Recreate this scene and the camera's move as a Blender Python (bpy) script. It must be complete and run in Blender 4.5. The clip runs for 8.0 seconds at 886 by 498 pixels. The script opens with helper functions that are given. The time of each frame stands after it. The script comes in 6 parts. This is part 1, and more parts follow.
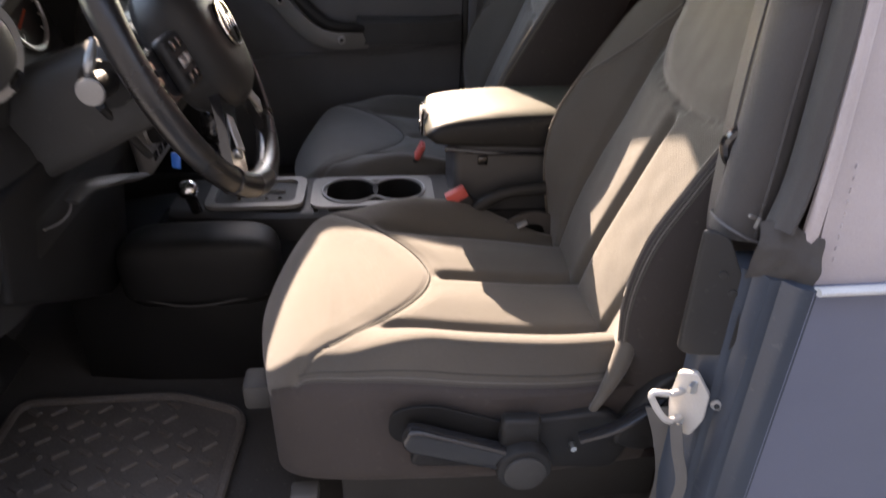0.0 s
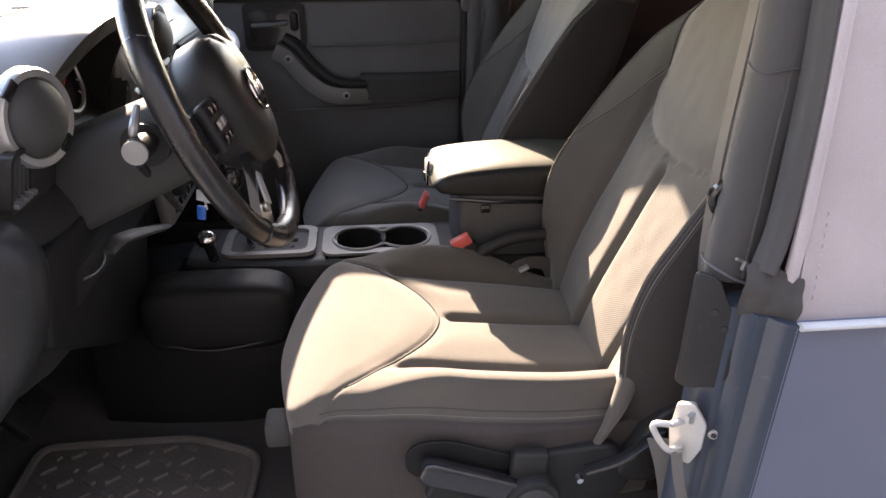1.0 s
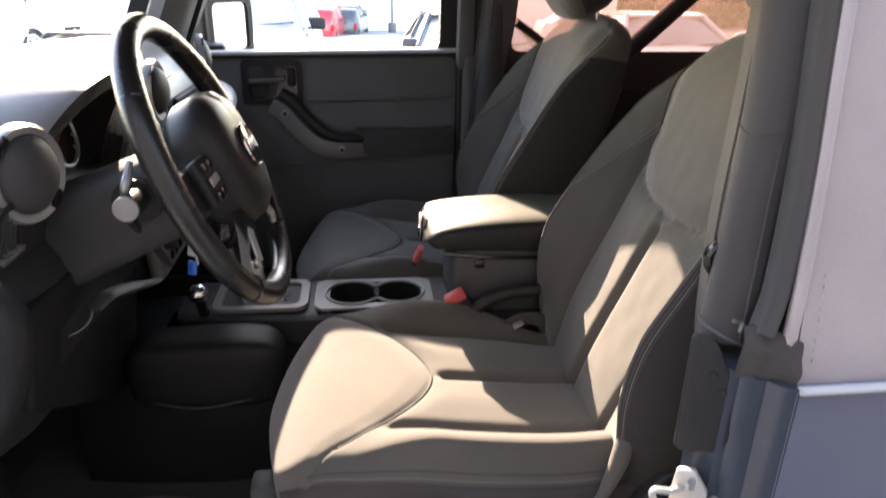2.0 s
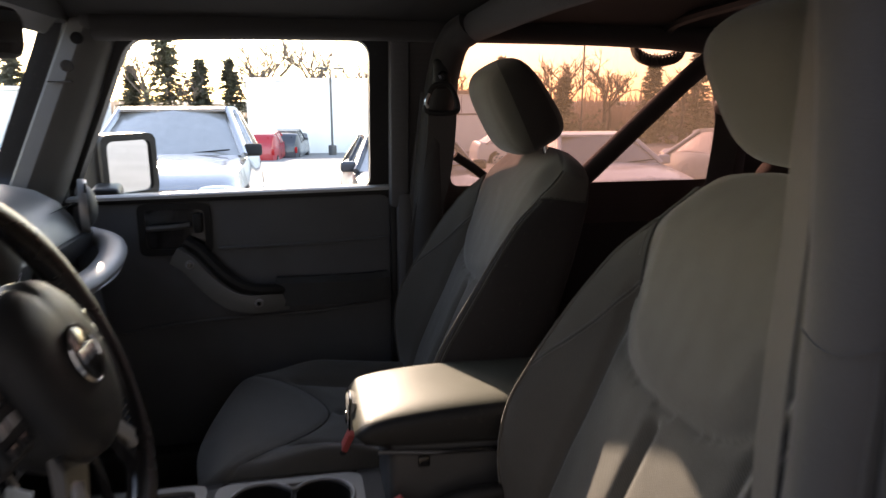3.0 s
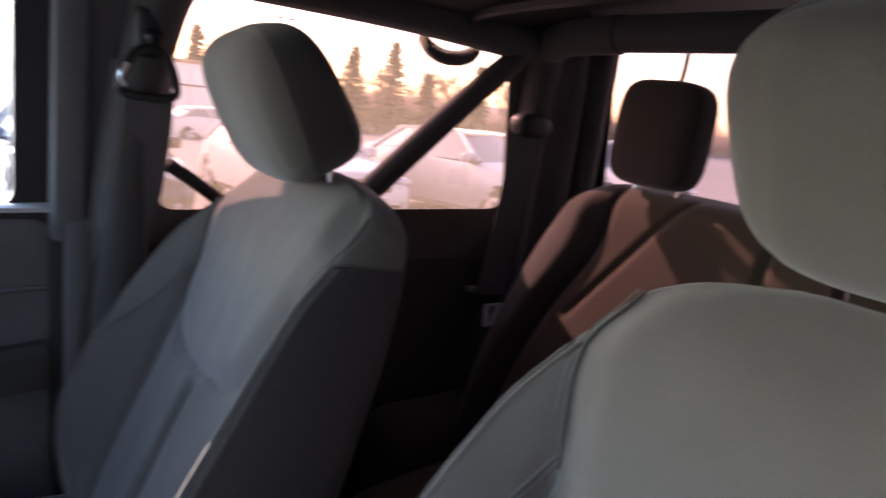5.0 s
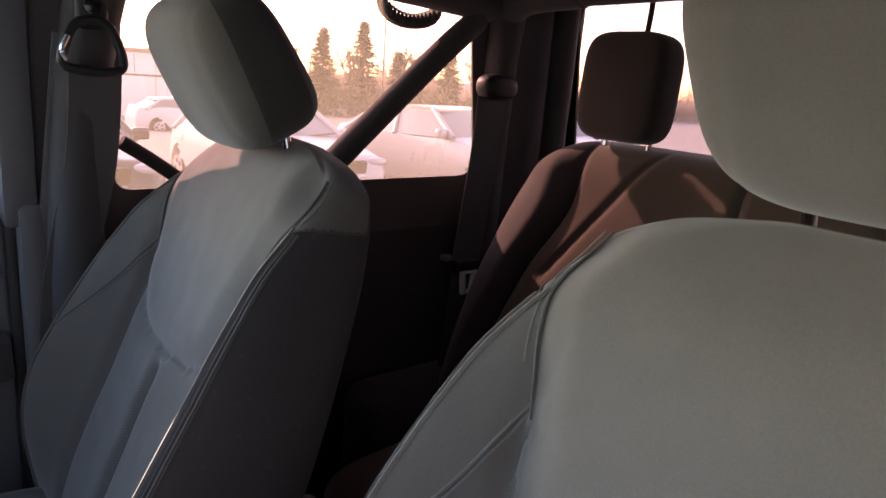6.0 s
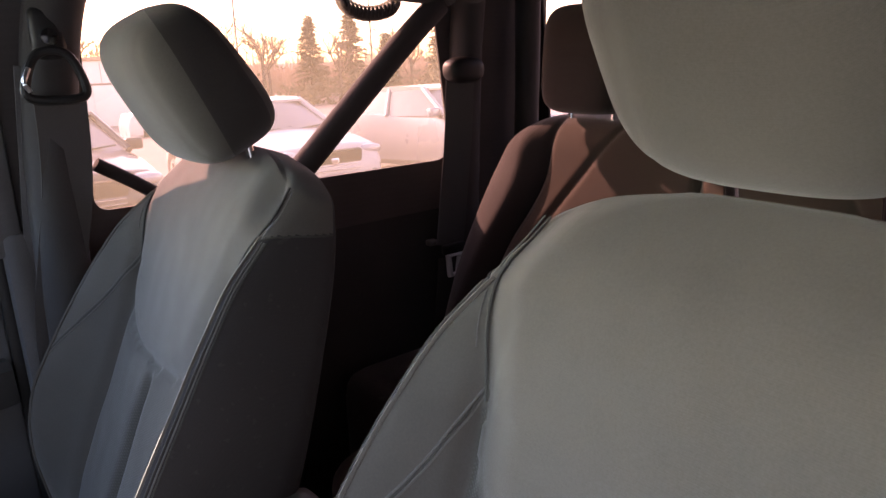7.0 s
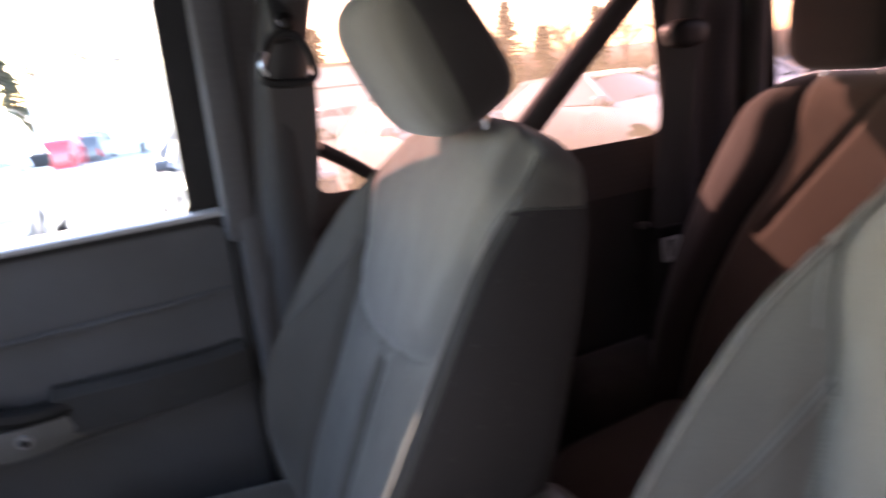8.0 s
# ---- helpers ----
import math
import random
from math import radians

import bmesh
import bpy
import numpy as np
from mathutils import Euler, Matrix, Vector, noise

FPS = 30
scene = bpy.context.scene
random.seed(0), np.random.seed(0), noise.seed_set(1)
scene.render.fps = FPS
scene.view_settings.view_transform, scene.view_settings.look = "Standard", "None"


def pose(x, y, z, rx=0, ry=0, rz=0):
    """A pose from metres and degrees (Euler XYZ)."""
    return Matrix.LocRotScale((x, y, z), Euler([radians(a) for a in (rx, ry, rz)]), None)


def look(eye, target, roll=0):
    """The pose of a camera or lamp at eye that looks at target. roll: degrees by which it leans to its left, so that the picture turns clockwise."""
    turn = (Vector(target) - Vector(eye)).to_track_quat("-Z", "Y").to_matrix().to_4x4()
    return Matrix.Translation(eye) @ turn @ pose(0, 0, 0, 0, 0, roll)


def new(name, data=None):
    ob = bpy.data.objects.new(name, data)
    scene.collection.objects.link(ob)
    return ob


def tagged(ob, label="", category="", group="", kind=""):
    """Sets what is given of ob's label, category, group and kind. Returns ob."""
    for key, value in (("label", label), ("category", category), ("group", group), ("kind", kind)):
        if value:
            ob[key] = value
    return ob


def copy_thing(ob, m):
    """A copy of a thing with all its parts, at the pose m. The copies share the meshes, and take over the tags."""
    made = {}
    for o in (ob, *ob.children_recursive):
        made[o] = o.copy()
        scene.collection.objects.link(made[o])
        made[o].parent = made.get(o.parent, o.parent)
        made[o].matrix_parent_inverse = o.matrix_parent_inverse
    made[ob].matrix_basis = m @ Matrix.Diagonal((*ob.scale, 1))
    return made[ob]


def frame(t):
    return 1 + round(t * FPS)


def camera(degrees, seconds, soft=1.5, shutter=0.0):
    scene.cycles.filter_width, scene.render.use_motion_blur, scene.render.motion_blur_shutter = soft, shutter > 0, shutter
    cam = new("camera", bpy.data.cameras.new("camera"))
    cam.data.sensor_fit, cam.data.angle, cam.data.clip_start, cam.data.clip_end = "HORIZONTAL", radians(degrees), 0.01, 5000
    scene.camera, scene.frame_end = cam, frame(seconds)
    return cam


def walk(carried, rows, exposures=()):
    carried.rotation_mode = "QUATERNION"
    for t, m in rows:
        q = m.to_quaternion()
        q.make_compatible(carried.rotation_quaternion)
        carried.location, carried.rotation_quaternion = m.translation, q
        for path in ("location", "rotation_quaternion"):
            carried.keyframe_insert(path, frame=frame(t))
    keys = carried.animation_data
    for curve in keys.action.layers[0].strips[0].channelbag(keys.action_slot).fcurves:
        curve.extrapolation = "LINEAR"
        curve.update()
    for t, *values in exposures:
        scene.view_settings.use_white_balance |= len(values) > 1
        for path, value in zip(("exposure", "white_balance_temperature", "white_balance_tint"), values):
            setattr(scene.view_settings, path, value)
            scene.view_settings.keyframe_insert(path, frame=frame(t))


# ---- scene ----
cam = camera(66.0, 8.0, shutter=0.5)
PATH = [
    (0, (-0.012, -1.321, 1.557), (0.165, 0.399, 0.552), 0.9),
    (0.5, (-0.054, -1.37, 1.588), (0.15, 0.411, 0.701), 1.0),
    (1, (-0.048, -1.381, 1.592), (0.159, 0.398, 0.702), 0.6),
    (1.2, (-0.043, -1.38, 1.592), (0.146, 0.402, 0.704), 0.3),
    (2.3, (-0.044, -1.347, 1.607), (0.229, 0.536, 0.992), 1.95),
    (2.5, (-0.034, -1.295, 1.613), (0.31, 0.609, 1.109), 1.3),
    (3, (0.016, -1.078, 1.613), (0.412, 0.833, 1.175), 0.1),
    (3.5, (0.043, -0.854, 1.617), (0.588, 1.017, 1.167), 0.1),
    (4, (0.037, -0.678, 1.614), (0.862, 1.081, 1.138), 0.4),
    (4.5, (0.07, -0.581, 1.614), (0.915, 1.165, 1.125), 1.5),
    (5, (0.094, -0.526, 1.625), (1.284, 1.022, 1.193), 7.1),
    (5.2, (0.091, -0.515, 1.601), (1.39, 0.942, 1.168), 7.7),
    (6.3, (0.135, -0.54, 1.599), (1.321, 0.986, 1.081), 1.8),
    (6.5, (0.141, -0.558, 1.605), (1.329, 0.959, 1.068), -0.5),
    (7, (0.148, -0.573, 1.622), (1.351, 0.926, 1.073), -1.5),
    (7.5, (0.133, -0.541, 1.596), (1.304, 0.971, 1.01), 0.1),
    (8, (0.091, -0.458, 1.586), (0.91, 1.286, 1.049), -5.6),
]
EXPOSURES = [(0.0, 3.9, 8300, 24), (0.5, 4.15, 8300, 24), (1.2, 4.15, 8300, 24), (2.3, 3.65, 8200, 22), (2.5, 3.4, 8200, 22), (3.0, 2.75, 8200, 21), (3.5, 2.75, 8000, 22),
             (4.0, 3.05, 7600, 24), (4.5, 3.6, 6900, 24), (5.0, 3.95, 6550, 22), (5.2, 4.0, 6550, 22), (6.3, 4.05, 7100, 23), (7.0, 4.2, 7100, 23), (7.5, 4.5, 7100, 23), (8.0, 4.5, 7100, 22)]
walk(cam, [(t, look(eye, target, roll)) for t, eye, target, roll in PATH], EXPOSURES)

# ---- world and sun: x runs to the car's rear, y to its passenger side ----
SUN = Vector((-0.22, 1.0, 0.47)).normalized()
world = bpy.data.worlds.new("sky")
scene.world = world
world.use_nodes = True
wn, wl = world.node_tree.nodes, world.node_tree.links
sky = wn.new("ShaderNodeTexSky")
sky.sky_type, sky.sun_disc = "NISHITA", False
sky.sun_elevation = math.asin(SUN.z)
sky.sun_rotation = math.atan2(SUN.x, SUN.y)
sky.air_density, sky.dust_density = 1.0, 0.4
wn["Background"].inputs["Strength"].default_value = 0.15
wl.new(sky.outputs["Color"], wn["Background"].inputs["Color"])
sun_data = bpy.data.lights.new("sun", "SUN")
sun_data.energy, sun_data.angle, sun_data.color = 2.0, radians(0.6), (1.0, 0.94, 0.84)
sun = new("sun", sun_data)
sun.matrix_world = look((0, 0, 30), Vector((0, 0, 30)) - SUN)


# ---- materials ----
def material(name, color, rough=0.6, metal=0.0, vary=0.18, blotch=9.0, grain=500.0, bump=0.15, sheen=0.0,
             weave=0.0, twill=0.0, coat=0.0, spec=0.5, grime=0.0, streak=0.0, thin=0.0):
    m = bpy.data.materials.new(name)
    m.use_nodes = True
    n, l = m.node_tree.nodes, m.node_tree.links
    b = n["Principled BSDF"]
    co = n.new("ShaderNodeTexCoord").outputs["Object"]

    def tex(scale, detail=4.0, stretch=None):
        t = n.new("ShaderNodeTexNoise")
        t.inputs["Scale"].default_value, t.inputs["Detail"].default_value = scale, detail
        if stretch:
            mp = n.new("ShaderNodeMapping")
            mp.inputs["Scale"].default_value = stretch
            l.new(co, mp.inputs["Vector"])
            l.new(mp.outputs["Vector"], t.inputs["Vector"])
        else:
            l.new(co, t.inputs["Vector"])
        return t.outputs["Fac"]

    def maths(op, a, c):
        k = n.new("ShaderNodeMath")
        k.operation = op
        for i, v in enumerate((a, c)):
            if isinstance(v, (int, float)):
                k.inputs[i].default_value = v
            else:
                l.new(v, k.inputs[i])
        return k.outputs[0]

    big, fine = tex(blotch), tex(grain, 2.0)
    mix = maths("ADD", maths("MULTIPLY", big, 0.6), maths("MULTIPLY", fine, 0.4))
    if streak:
        mix = maths("ADD", maths("MULTIPLY", mix, 1.0 - streak), maths("MULTIPLY", tex(blotch * 3, 3.0, (1, 1, 0.08)), streak))
    height = fine
    if weave:
        waves = []
        for direction in ("X", "Y", "Z"):
            w = n.new("ShaderNodeTexWave")
            w.bands_direction = direction
            w.inputs["Scale"].default_value = weave
            w.inputs["Distortion"].default_value = 1.2
            w.inputs["Detail Scale"].default_value = 3.0
            l.new(co, w.inputs["Vector"])
            waves.append(w.outputs["Fac"])
        cloth = maths("MAXIMUM", maths("MAXIMUM", waves[0], waves[1]), waves[2])
        height = maths("ADD", maths("MULTIPLY", cloth, 0.6), maths("MULTIPLY", fine, 0.5))
        mix = maths("ADD", maths("MULTIPLY", mix, 0.8), maths("MULTIPLY", cloth, 0.2))
    if twill:
        w = n.new("ShaderNodeTexWave")
        w.wave_type, w.bands_direction = "BANDS", "DIAGONAL"
        w.inputs["Scale"].default_value = twill
        w.inputs["Distortion"].default_value = 0.6
        l.new(co, w.inputs["Vector"])
        mp = n.new("ShaderNodeMapping")
        mp.inputs["Scale"].default_value = (1, -1, 1)
        l.new(co, mp.inputs["Vector"])
        w2 = n.new("ShaderNodeTexWave")
        w2.wave_type, w2.bands_direction = "BANDS", "DIAGONAL"
        w2.inputs["Scale"].default_value = twill
        l.new(mp.outputs["Vector"], w2.inputs["Vector"])
        cross = maths("MULTIPLY", w.outputs["Fac"], w2.outputs["Fac"])
        height = maths("ADD", height, cross)
        mix = maths("ADD", maths("MULTIPLY", mix, 0.75), maths("MULTIPLY", cross, 0.25))
    ramp = n.new("ShaderNodeValToRGB")
    c = Vector(color)
    lo, hi = c * (1 - vary), c * (1 + vary)
    ramp.color_ramp.elements[0].position, ramp.color_ramp.elements[1].position = 0.3, 0.7
    ramp.color_ramp.elements[0].color, ramp.color_ramp.elements[1].color = (*lo, 1), (*hi, 1)
    l.new(mix, ramp.inputs["Fac"])
    out = ramp.outputs["Color"]
    if grime:
        dust = n.new("ShaderNodeMix")
        dust.data_type = "RGBA"
        k = maths("MULTIPLY", maths("GREATER_THAN", tex(90.0, 6.0), 0.66), grime)
        l.new(k, dust.inputs["Factor"])
        l.new(out, dust.inputs[6])
        dust.inputs[7].default_value = (0.3, 0.28, 0.25, 1)
        out = dust.outputs[2]
    l.new(out, b.inputs["Base Color"])
    rr = n.new("ShaderNodeMapRange")
    rr.inputs["To Min"].default_value, rr.inputs["To Max"].default_value = max(0.02, rough - 0.1), min(1, rough + 0.1)
    l.new(big, rr.inputs["Value"])
    l.new(rr.outputs["Result"], b.inputs["Roughness"])
    b.inputs["Metallic"].default_value = metal
    b.inputs["Specular IOR Level"].default_value = spec
    b.inputs["Coat Weight"].default_value = coat
    if sheen:
        b.inputs["Sheen Weight"].default_value, b.inputs["Sheen Roughness"].default_value = sheen, 0.5
    if bump:
        bm = n.new("ShaderNodeBump")
        bm.inputs["Strength"].default_value, bm.inputs["Distance"].default_value = bump, 0.001
        l.new(height, bm.inputs["Height"])
        l.new(bm.outputs["Normal"], b.inputs["Normal"])
    if thin:
        tl, mx = n.new("ShaderNodeBsdfTranslucent"), n.new("ShaderNodeMixShader")
        l.new(out, tl.inputs["Color"])
        mx.inputs["Fac"].default_value = thin
        l.new(b.outputs[0], mx.inputs[1])
        l.new(tl.outputs[0], mx.inputs[2])
        l.new(mx.outputs[0], n["Material Output"].inputs["Surface"])
    return m


def glass(name, color, rough=0.0, haze=None):
    m = bpy.data.materials.new(name)
    m.use_nodes = True
    n, l = m.node_tree.nodes, m.node_tree.links
    n.remove(n["Principled BSDF"])
    tr, gl, mx = n.new("ShaderNodeBsdfTransparent"), n.new("ShaderNodeBsdfGlossy"), n.new("ShaderNodeMixShader")
    fr = n.new("ShaderNodeLayerWeight")
    fr.inputs["Blend"].default_value = 0.5
    steep, gain = n.new("ShaderNodeMath"), n.new("ShaderNodeMath")
    steep.operation, gain.operation = "POWER", "MULTIPLY_ADD"
    steep.inputs[1].default_value, gain.inputs[1].default_value, gain.inputs[2].default_value = 5.0, 0.8, 0.03
    tr.inputs["Color"].default_value = (*color, 1)
    gl.inputs["Roughness"].default_value = rough
    l.new(fr.outputs["Facing"], steep.inputs[0])
    l.new(steep.outputs[0], gain.inputs[0])
    l.new(gain.outputs[0], mx.inputs["Fac"])
    l.new(tr.outputs[0], mx.inputs[1])
    l.new(gl.outputs[0], mx.inputs[2])
    out = mx
    if haze:
        veil, out = n.new("ShaderNodeBsdfTranslucent"), n.new("ShaderNodeMixShader")
        veil.inputs["Color"].default_value = (*haze[1], 1)
        out.inputs["Fac"].default_value = haze[0]
        l.new(mx.outputs[0], out.inputs[1])
        l.new(veil.outputs[0], out.inputs[2])
    l.new(out.outputs[0], n["Material Output"].inputs["Surface"])
    return m


def mirror_material(name):
    m = bpy.data.materials.new(name)
    m.use_nodes = True
    b = m.node_tree.nodes["Principled BSDF"]
    b.inputs["Base Color"].default_value = (0.85, 0.87, 0.88, 1)
    b.inputs["Metallic"].default_value, b.inputs["Roughness"].default_value = 1.0, 0.02
    return m


FABRIC = material("seat_fabric", (0.09, 0.081, 0.068), 0.88, sheen=0.25, weave=420, bump=0.25, vary=0.2, spec=0.25)
FABRIC_BOLSTER = material("seat_bolster_fabric", (0.08, 0.072, 0.061), 0.88, sheen=0.25, weave=420, bump=0.25, vary=0.2, spec=0.25)
FABRIC_TWILL = material("seat_twill_fabric", (0.09, 0.082, 0.068), 0.88, sheen=0.25, twill=115, bump=0.25, vary=0.3, spec=0.25)
# dark side cloth; part of the seat sides' shade is in its colour
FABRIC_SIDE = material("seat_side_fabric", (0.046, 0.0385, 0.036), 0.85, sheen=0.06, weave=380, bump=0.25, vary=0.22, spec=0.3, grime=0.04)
# backrest copy of the side cloth, darkened further for shade
FABRIC_SIDE_SHADED = material("backrest_side_shaded", (0.032, 0.0275, 0.026), 0.85, sheen=0.06, weave=380, bump=0.25, vary=0.22, spec=0.3, grime=0.04)
# bench cloths tinted brown for amber light and darkened for shade
FABRIC_REAR = material("rear_seat_amber_fabric", (0.04, 0.029, 0.02), 0.9, sheen=0.2, weave=400, bump=0.25, vary=0.2, spec=0.25)
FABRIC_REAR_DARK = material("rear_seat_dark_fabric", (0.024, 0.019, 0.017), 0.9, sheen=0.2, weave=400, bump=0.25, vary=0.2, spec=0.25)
# headrest cloth darkened for shade under the roof
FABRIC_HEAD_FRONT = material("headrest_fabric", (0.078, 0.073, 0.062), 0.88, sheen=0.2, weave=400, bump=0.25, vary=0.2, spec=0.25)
# darker side cloth, deepened for the shade on the headrest's sides
FABRIC_HEAD_SHADED = material("headrest_side_shaded", (0.034, 0.03, 0.027), 0.88, sheen=0.15, weave=380, bump=0.25, vary=0.2, spec=0.25)
THREAD = material("thread", (0.055, 0.052, 0.045), 0.8, bump=0)
THREAD_LIGHT = material("pale_thread", (0.13, 0.122, 0.11), 0.8, bump=0)
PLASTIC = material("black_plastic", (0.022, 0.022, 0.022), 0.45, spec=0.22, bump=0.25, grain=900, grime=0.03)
LEVER = material("satin_black_plastic", (0.018, 0.018, 0.019), 0.24, spec=0.6, bump=0.1, grain=900)
PLASTIC_MATT = material("grained_plastic", (0.046, 0.046, 0.045), 0.6, spec=0.28, bump=0.35, grain=700, grime=0.03)
PLASTIC_GREY = material("grey_plastic", (0.1, 0.097, 0.093), 0.5, bump=0.2, grain=800)
# dash plastic paled in place of sun on the dash top
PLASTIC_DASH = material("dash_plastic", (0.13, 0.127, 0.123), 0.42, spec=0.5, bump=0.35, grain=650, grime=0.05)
BIN_GREY = material("bin_plastic", (0.064, 0.065, 0.067), 0.55, spec=0.3, bump=0.3, grain=700, grime=0.03)
# near-black door plastic lifted to grey in place of veiling glare
DOOR_TRIM = material("door_trim_plastic", (0.1, 0.104, 0.109), 0.6, bump=0.35, grain=700, grime=0.03)
GLOSS_BLACK = material("gloss_black", (0.012, 0.012, 0.013), 0.16, bump=0.0, coat=0.4)
VINYL = material("armrest_vinyl", (0.088, 0.087, 0.067), 0.42, bump=0.4, grain=420, vary=0.15)
LEATHER = material("wheel_leather", (0.013, 0.0125, 0.0125), 0.27, bump=0.4, grain=520)
CARPET = material("carpet", (0.028, 0.026, 0.025), 0.97, bump=0.9, grain=300, vary=0.4, sheen=0.15, grime=0.06)
RUBBER = material("mat_rubber", (0.095, 0.082, 0.074), 0.7, bump=0.4, grain=260, vary=0.35, grime=0.15)
# near-black carries the shade of tunnel, knee panel, cup wells and pedal
DEEP_BLACK = material("deep_black_trim", (0.011, 0.011, 0.011), 0.55, spec=0.2, bump=0.3, grain=500, vary=0.3)
# black outer cloth paled: the sky's sheen is in its colour
CLOTH_TOP = material("soft_top_sheen_fabric", (0.35, 0.315, 0.32), 0.6, weave=950, bump=0.25, vary=0.14, grime=0.03)
HEADLINER = material("soft_top_lining", (0.02, 0.019, 0.019), 0.9, weave=220, bump=0.3, vary=0.25)
LINING_GREY = material("quarter_lining", (0.085, 0.076, 0.073), 0.85, weave=240, bump=0.3, vary=0.2)
PADDING = material("bar_padding", (0.036, 0.0335, 0.0325), 0.85, weave=300, bump=0.35, vary=0.25, sheen=0.1)
PADDING_GREY = material("door_surround_padding", (0.1, 0.098, 0.1), 0.8, weave=300, bump=0.3, vary=0.2)
WEBBING = material("belt_webbing", (0.05, 0.046, 0.044), 0.7, weave=520, bump=0.4, vary=0.25)
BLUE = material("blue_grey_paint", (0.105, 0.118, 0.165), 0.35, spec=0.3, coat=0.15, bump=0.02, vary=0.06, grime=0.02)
# jamb, sill and door shell: darker, duller copy of the body paint
BLUE_DULL = material("darker_body_paint", (0.032, 0.042, 0.058), 0.38, spec=0.35, coat=0.12, bump=0.03, vary=0.1, grime=0.05)
# pale grey carries the sky light on the window sill and tub lip
EDGE_LIT = material("lit_edge_plastic", (0.4, 0.4, 0.39), 0.4, bump=0.15, grain=500)
STEEL = material("bright_steel", (0.62, 0.62, 0.6), 0.32, metal=1.0, bump=0.05, vary=0.1)
ZINC = material("zinc_plate", (0.5, 0.49, 0.47), 0.5, metal=0.6, bump=0.1, vary=0.12)
CHROME = material("chrome", (0.8, 0.8, 0.79), 0.12, metal=1.0, bump=0.0, vary=0.05)
# pale grey carries the light on grab bar, latch, stalk cap and cup rim
GREY_TRIM = material("grey_satin_trim", (0.3, 0.295, 0.285), 0.4, bump=0.2, grain=600)
PLASTIC_CUP = material("satin_grey_plastic", (0.17, 0.168, 0.158), 0.36, spec=0.4, bump=0.15, grain=800)
SILVER = material("silver_plastic", (0.42, 0.42, 0.41), 0.35, metal=0.6, bump=0.05, vary=0.08)
# buckle red paled for the sunlight on it
RED = material("red_plastic", (0.6, 0.11, 0.095), 0.4, bump=0.05, vary=0.1)
TAG_BLUE = material("blue_tag", (0.015, 0.16, 0.62), 0.4, bump=0.05, vary=0.1)
TAG_WHITE = material("white_paper", (0.65, 0.72, 0.74), 0.6, bump=0.05, vary=0.08)
SCREEN = material("dark_screen", (0.01, 0.011, 0.013), 0.12, bump=0.0)
DIAL = material("dial_face", (0.015, 0.015, 0.016), 0.4, bump=0.0)
NEEDLE = material("needle", (0.6, 0.08, 0.03), 0.5, bump=0.0)
MARK = material("white_marks", (0.6, 0.6, 0.6), 0.5, bump=0.0)
MIRROR = mirror_material("mirror_silver")
GLASS = glass("clear_glass", (0.93, 0.96, 0.95))
AMBER = glass("tinted_vinyl", (0.265, 0.152, 0.138), haze=(0.032, (0.8, 0.5, 0.33)))


# ---- mesh helpers ----
def mesh(name, verts, faces, mats, parent=None, label="", smooth=True, slots=None, angle=0.6):
    me = bpy.data.meshes.new(name)
    me.from_pydata([tuple(map(float, v)) for v in verts], [], [tuple(map(int, f)) for f in faces])
    for mt in (mats if isinstance(mats, (list, tuple)) else [mats]):
        me.materials.append(mt)
    if slots is not None:
        me.polygons.foreach_set("material_index", np.asarray(slots, dtype=np.int32))
    b = bmesh.new()
    b.from_mesh(me)
    bmesh.ops.recalc_face_normals(b, faces=b.faces)
    for f in b.faces:
        f.smooth = smooth
    if smooth:
        for e in b.edges:
            if len(e.link_faces) == 2 and e.calc_face_angle(0.0) > angle:
                e.smooth = False
    b.to_mesh(me)
    b.free()
    ob = new(name, me)
    if parent is not None:
        ob.parent = parent
    if label:
        ob["label"] = label
    return ob


def part(name, bm, mat, parent, label=""):
    me = bpy.data.meshes.new(name)
    bmesh.ops.recalc_face_normals(bm, faces=bm.faces)
    for f in bm.faces:
        f.smooth = True
    for e in bm.edges:
        if len(e.link_faces) == 2 and e.calc_face_angle(0.0) > 0.6:
            e.smooth = False
    bm.to_mesh(me)
    bm.free()
    me.materials.append(mat)
    ob = new(name, me)
    ob.parent = parent
    if label:
        ob["label"] = label
    return ob


def thing(name, label, category, group="", kind="", at=(0, 0, 0)):
    ob = new(name)
    ob.empty_display_size = 0.05
    ob.location = at
    return tagged(ob, label, category, group, kind)


def boxes(*specs, bevel=0.006, seg=2):
    """A bmesh of bevelled boxes, each (centre, size) or (centre, size, euler degrees)."""
    bm = bmesh.new()
    for spec in specs:
        c, s = spec[0], spec[1]
        r = spec[2] if len(spec) > 2 else (0, 0, 0)
        m = pose(*c, *r) @ Matrix.Diagonal((*s, 1))
        got = bmesh.ops.create_cube(bm, size=1.0, matrix=m)
        if bevel:
            es = list({e for v in got["verts"] for e in v.link_edges})
            bmesh.ops.bevel(bm, geom=es, offset=min(bevel, 0.45 * min(s)), segments=seg, affect="EDGES", profile=0.5)
    return bm


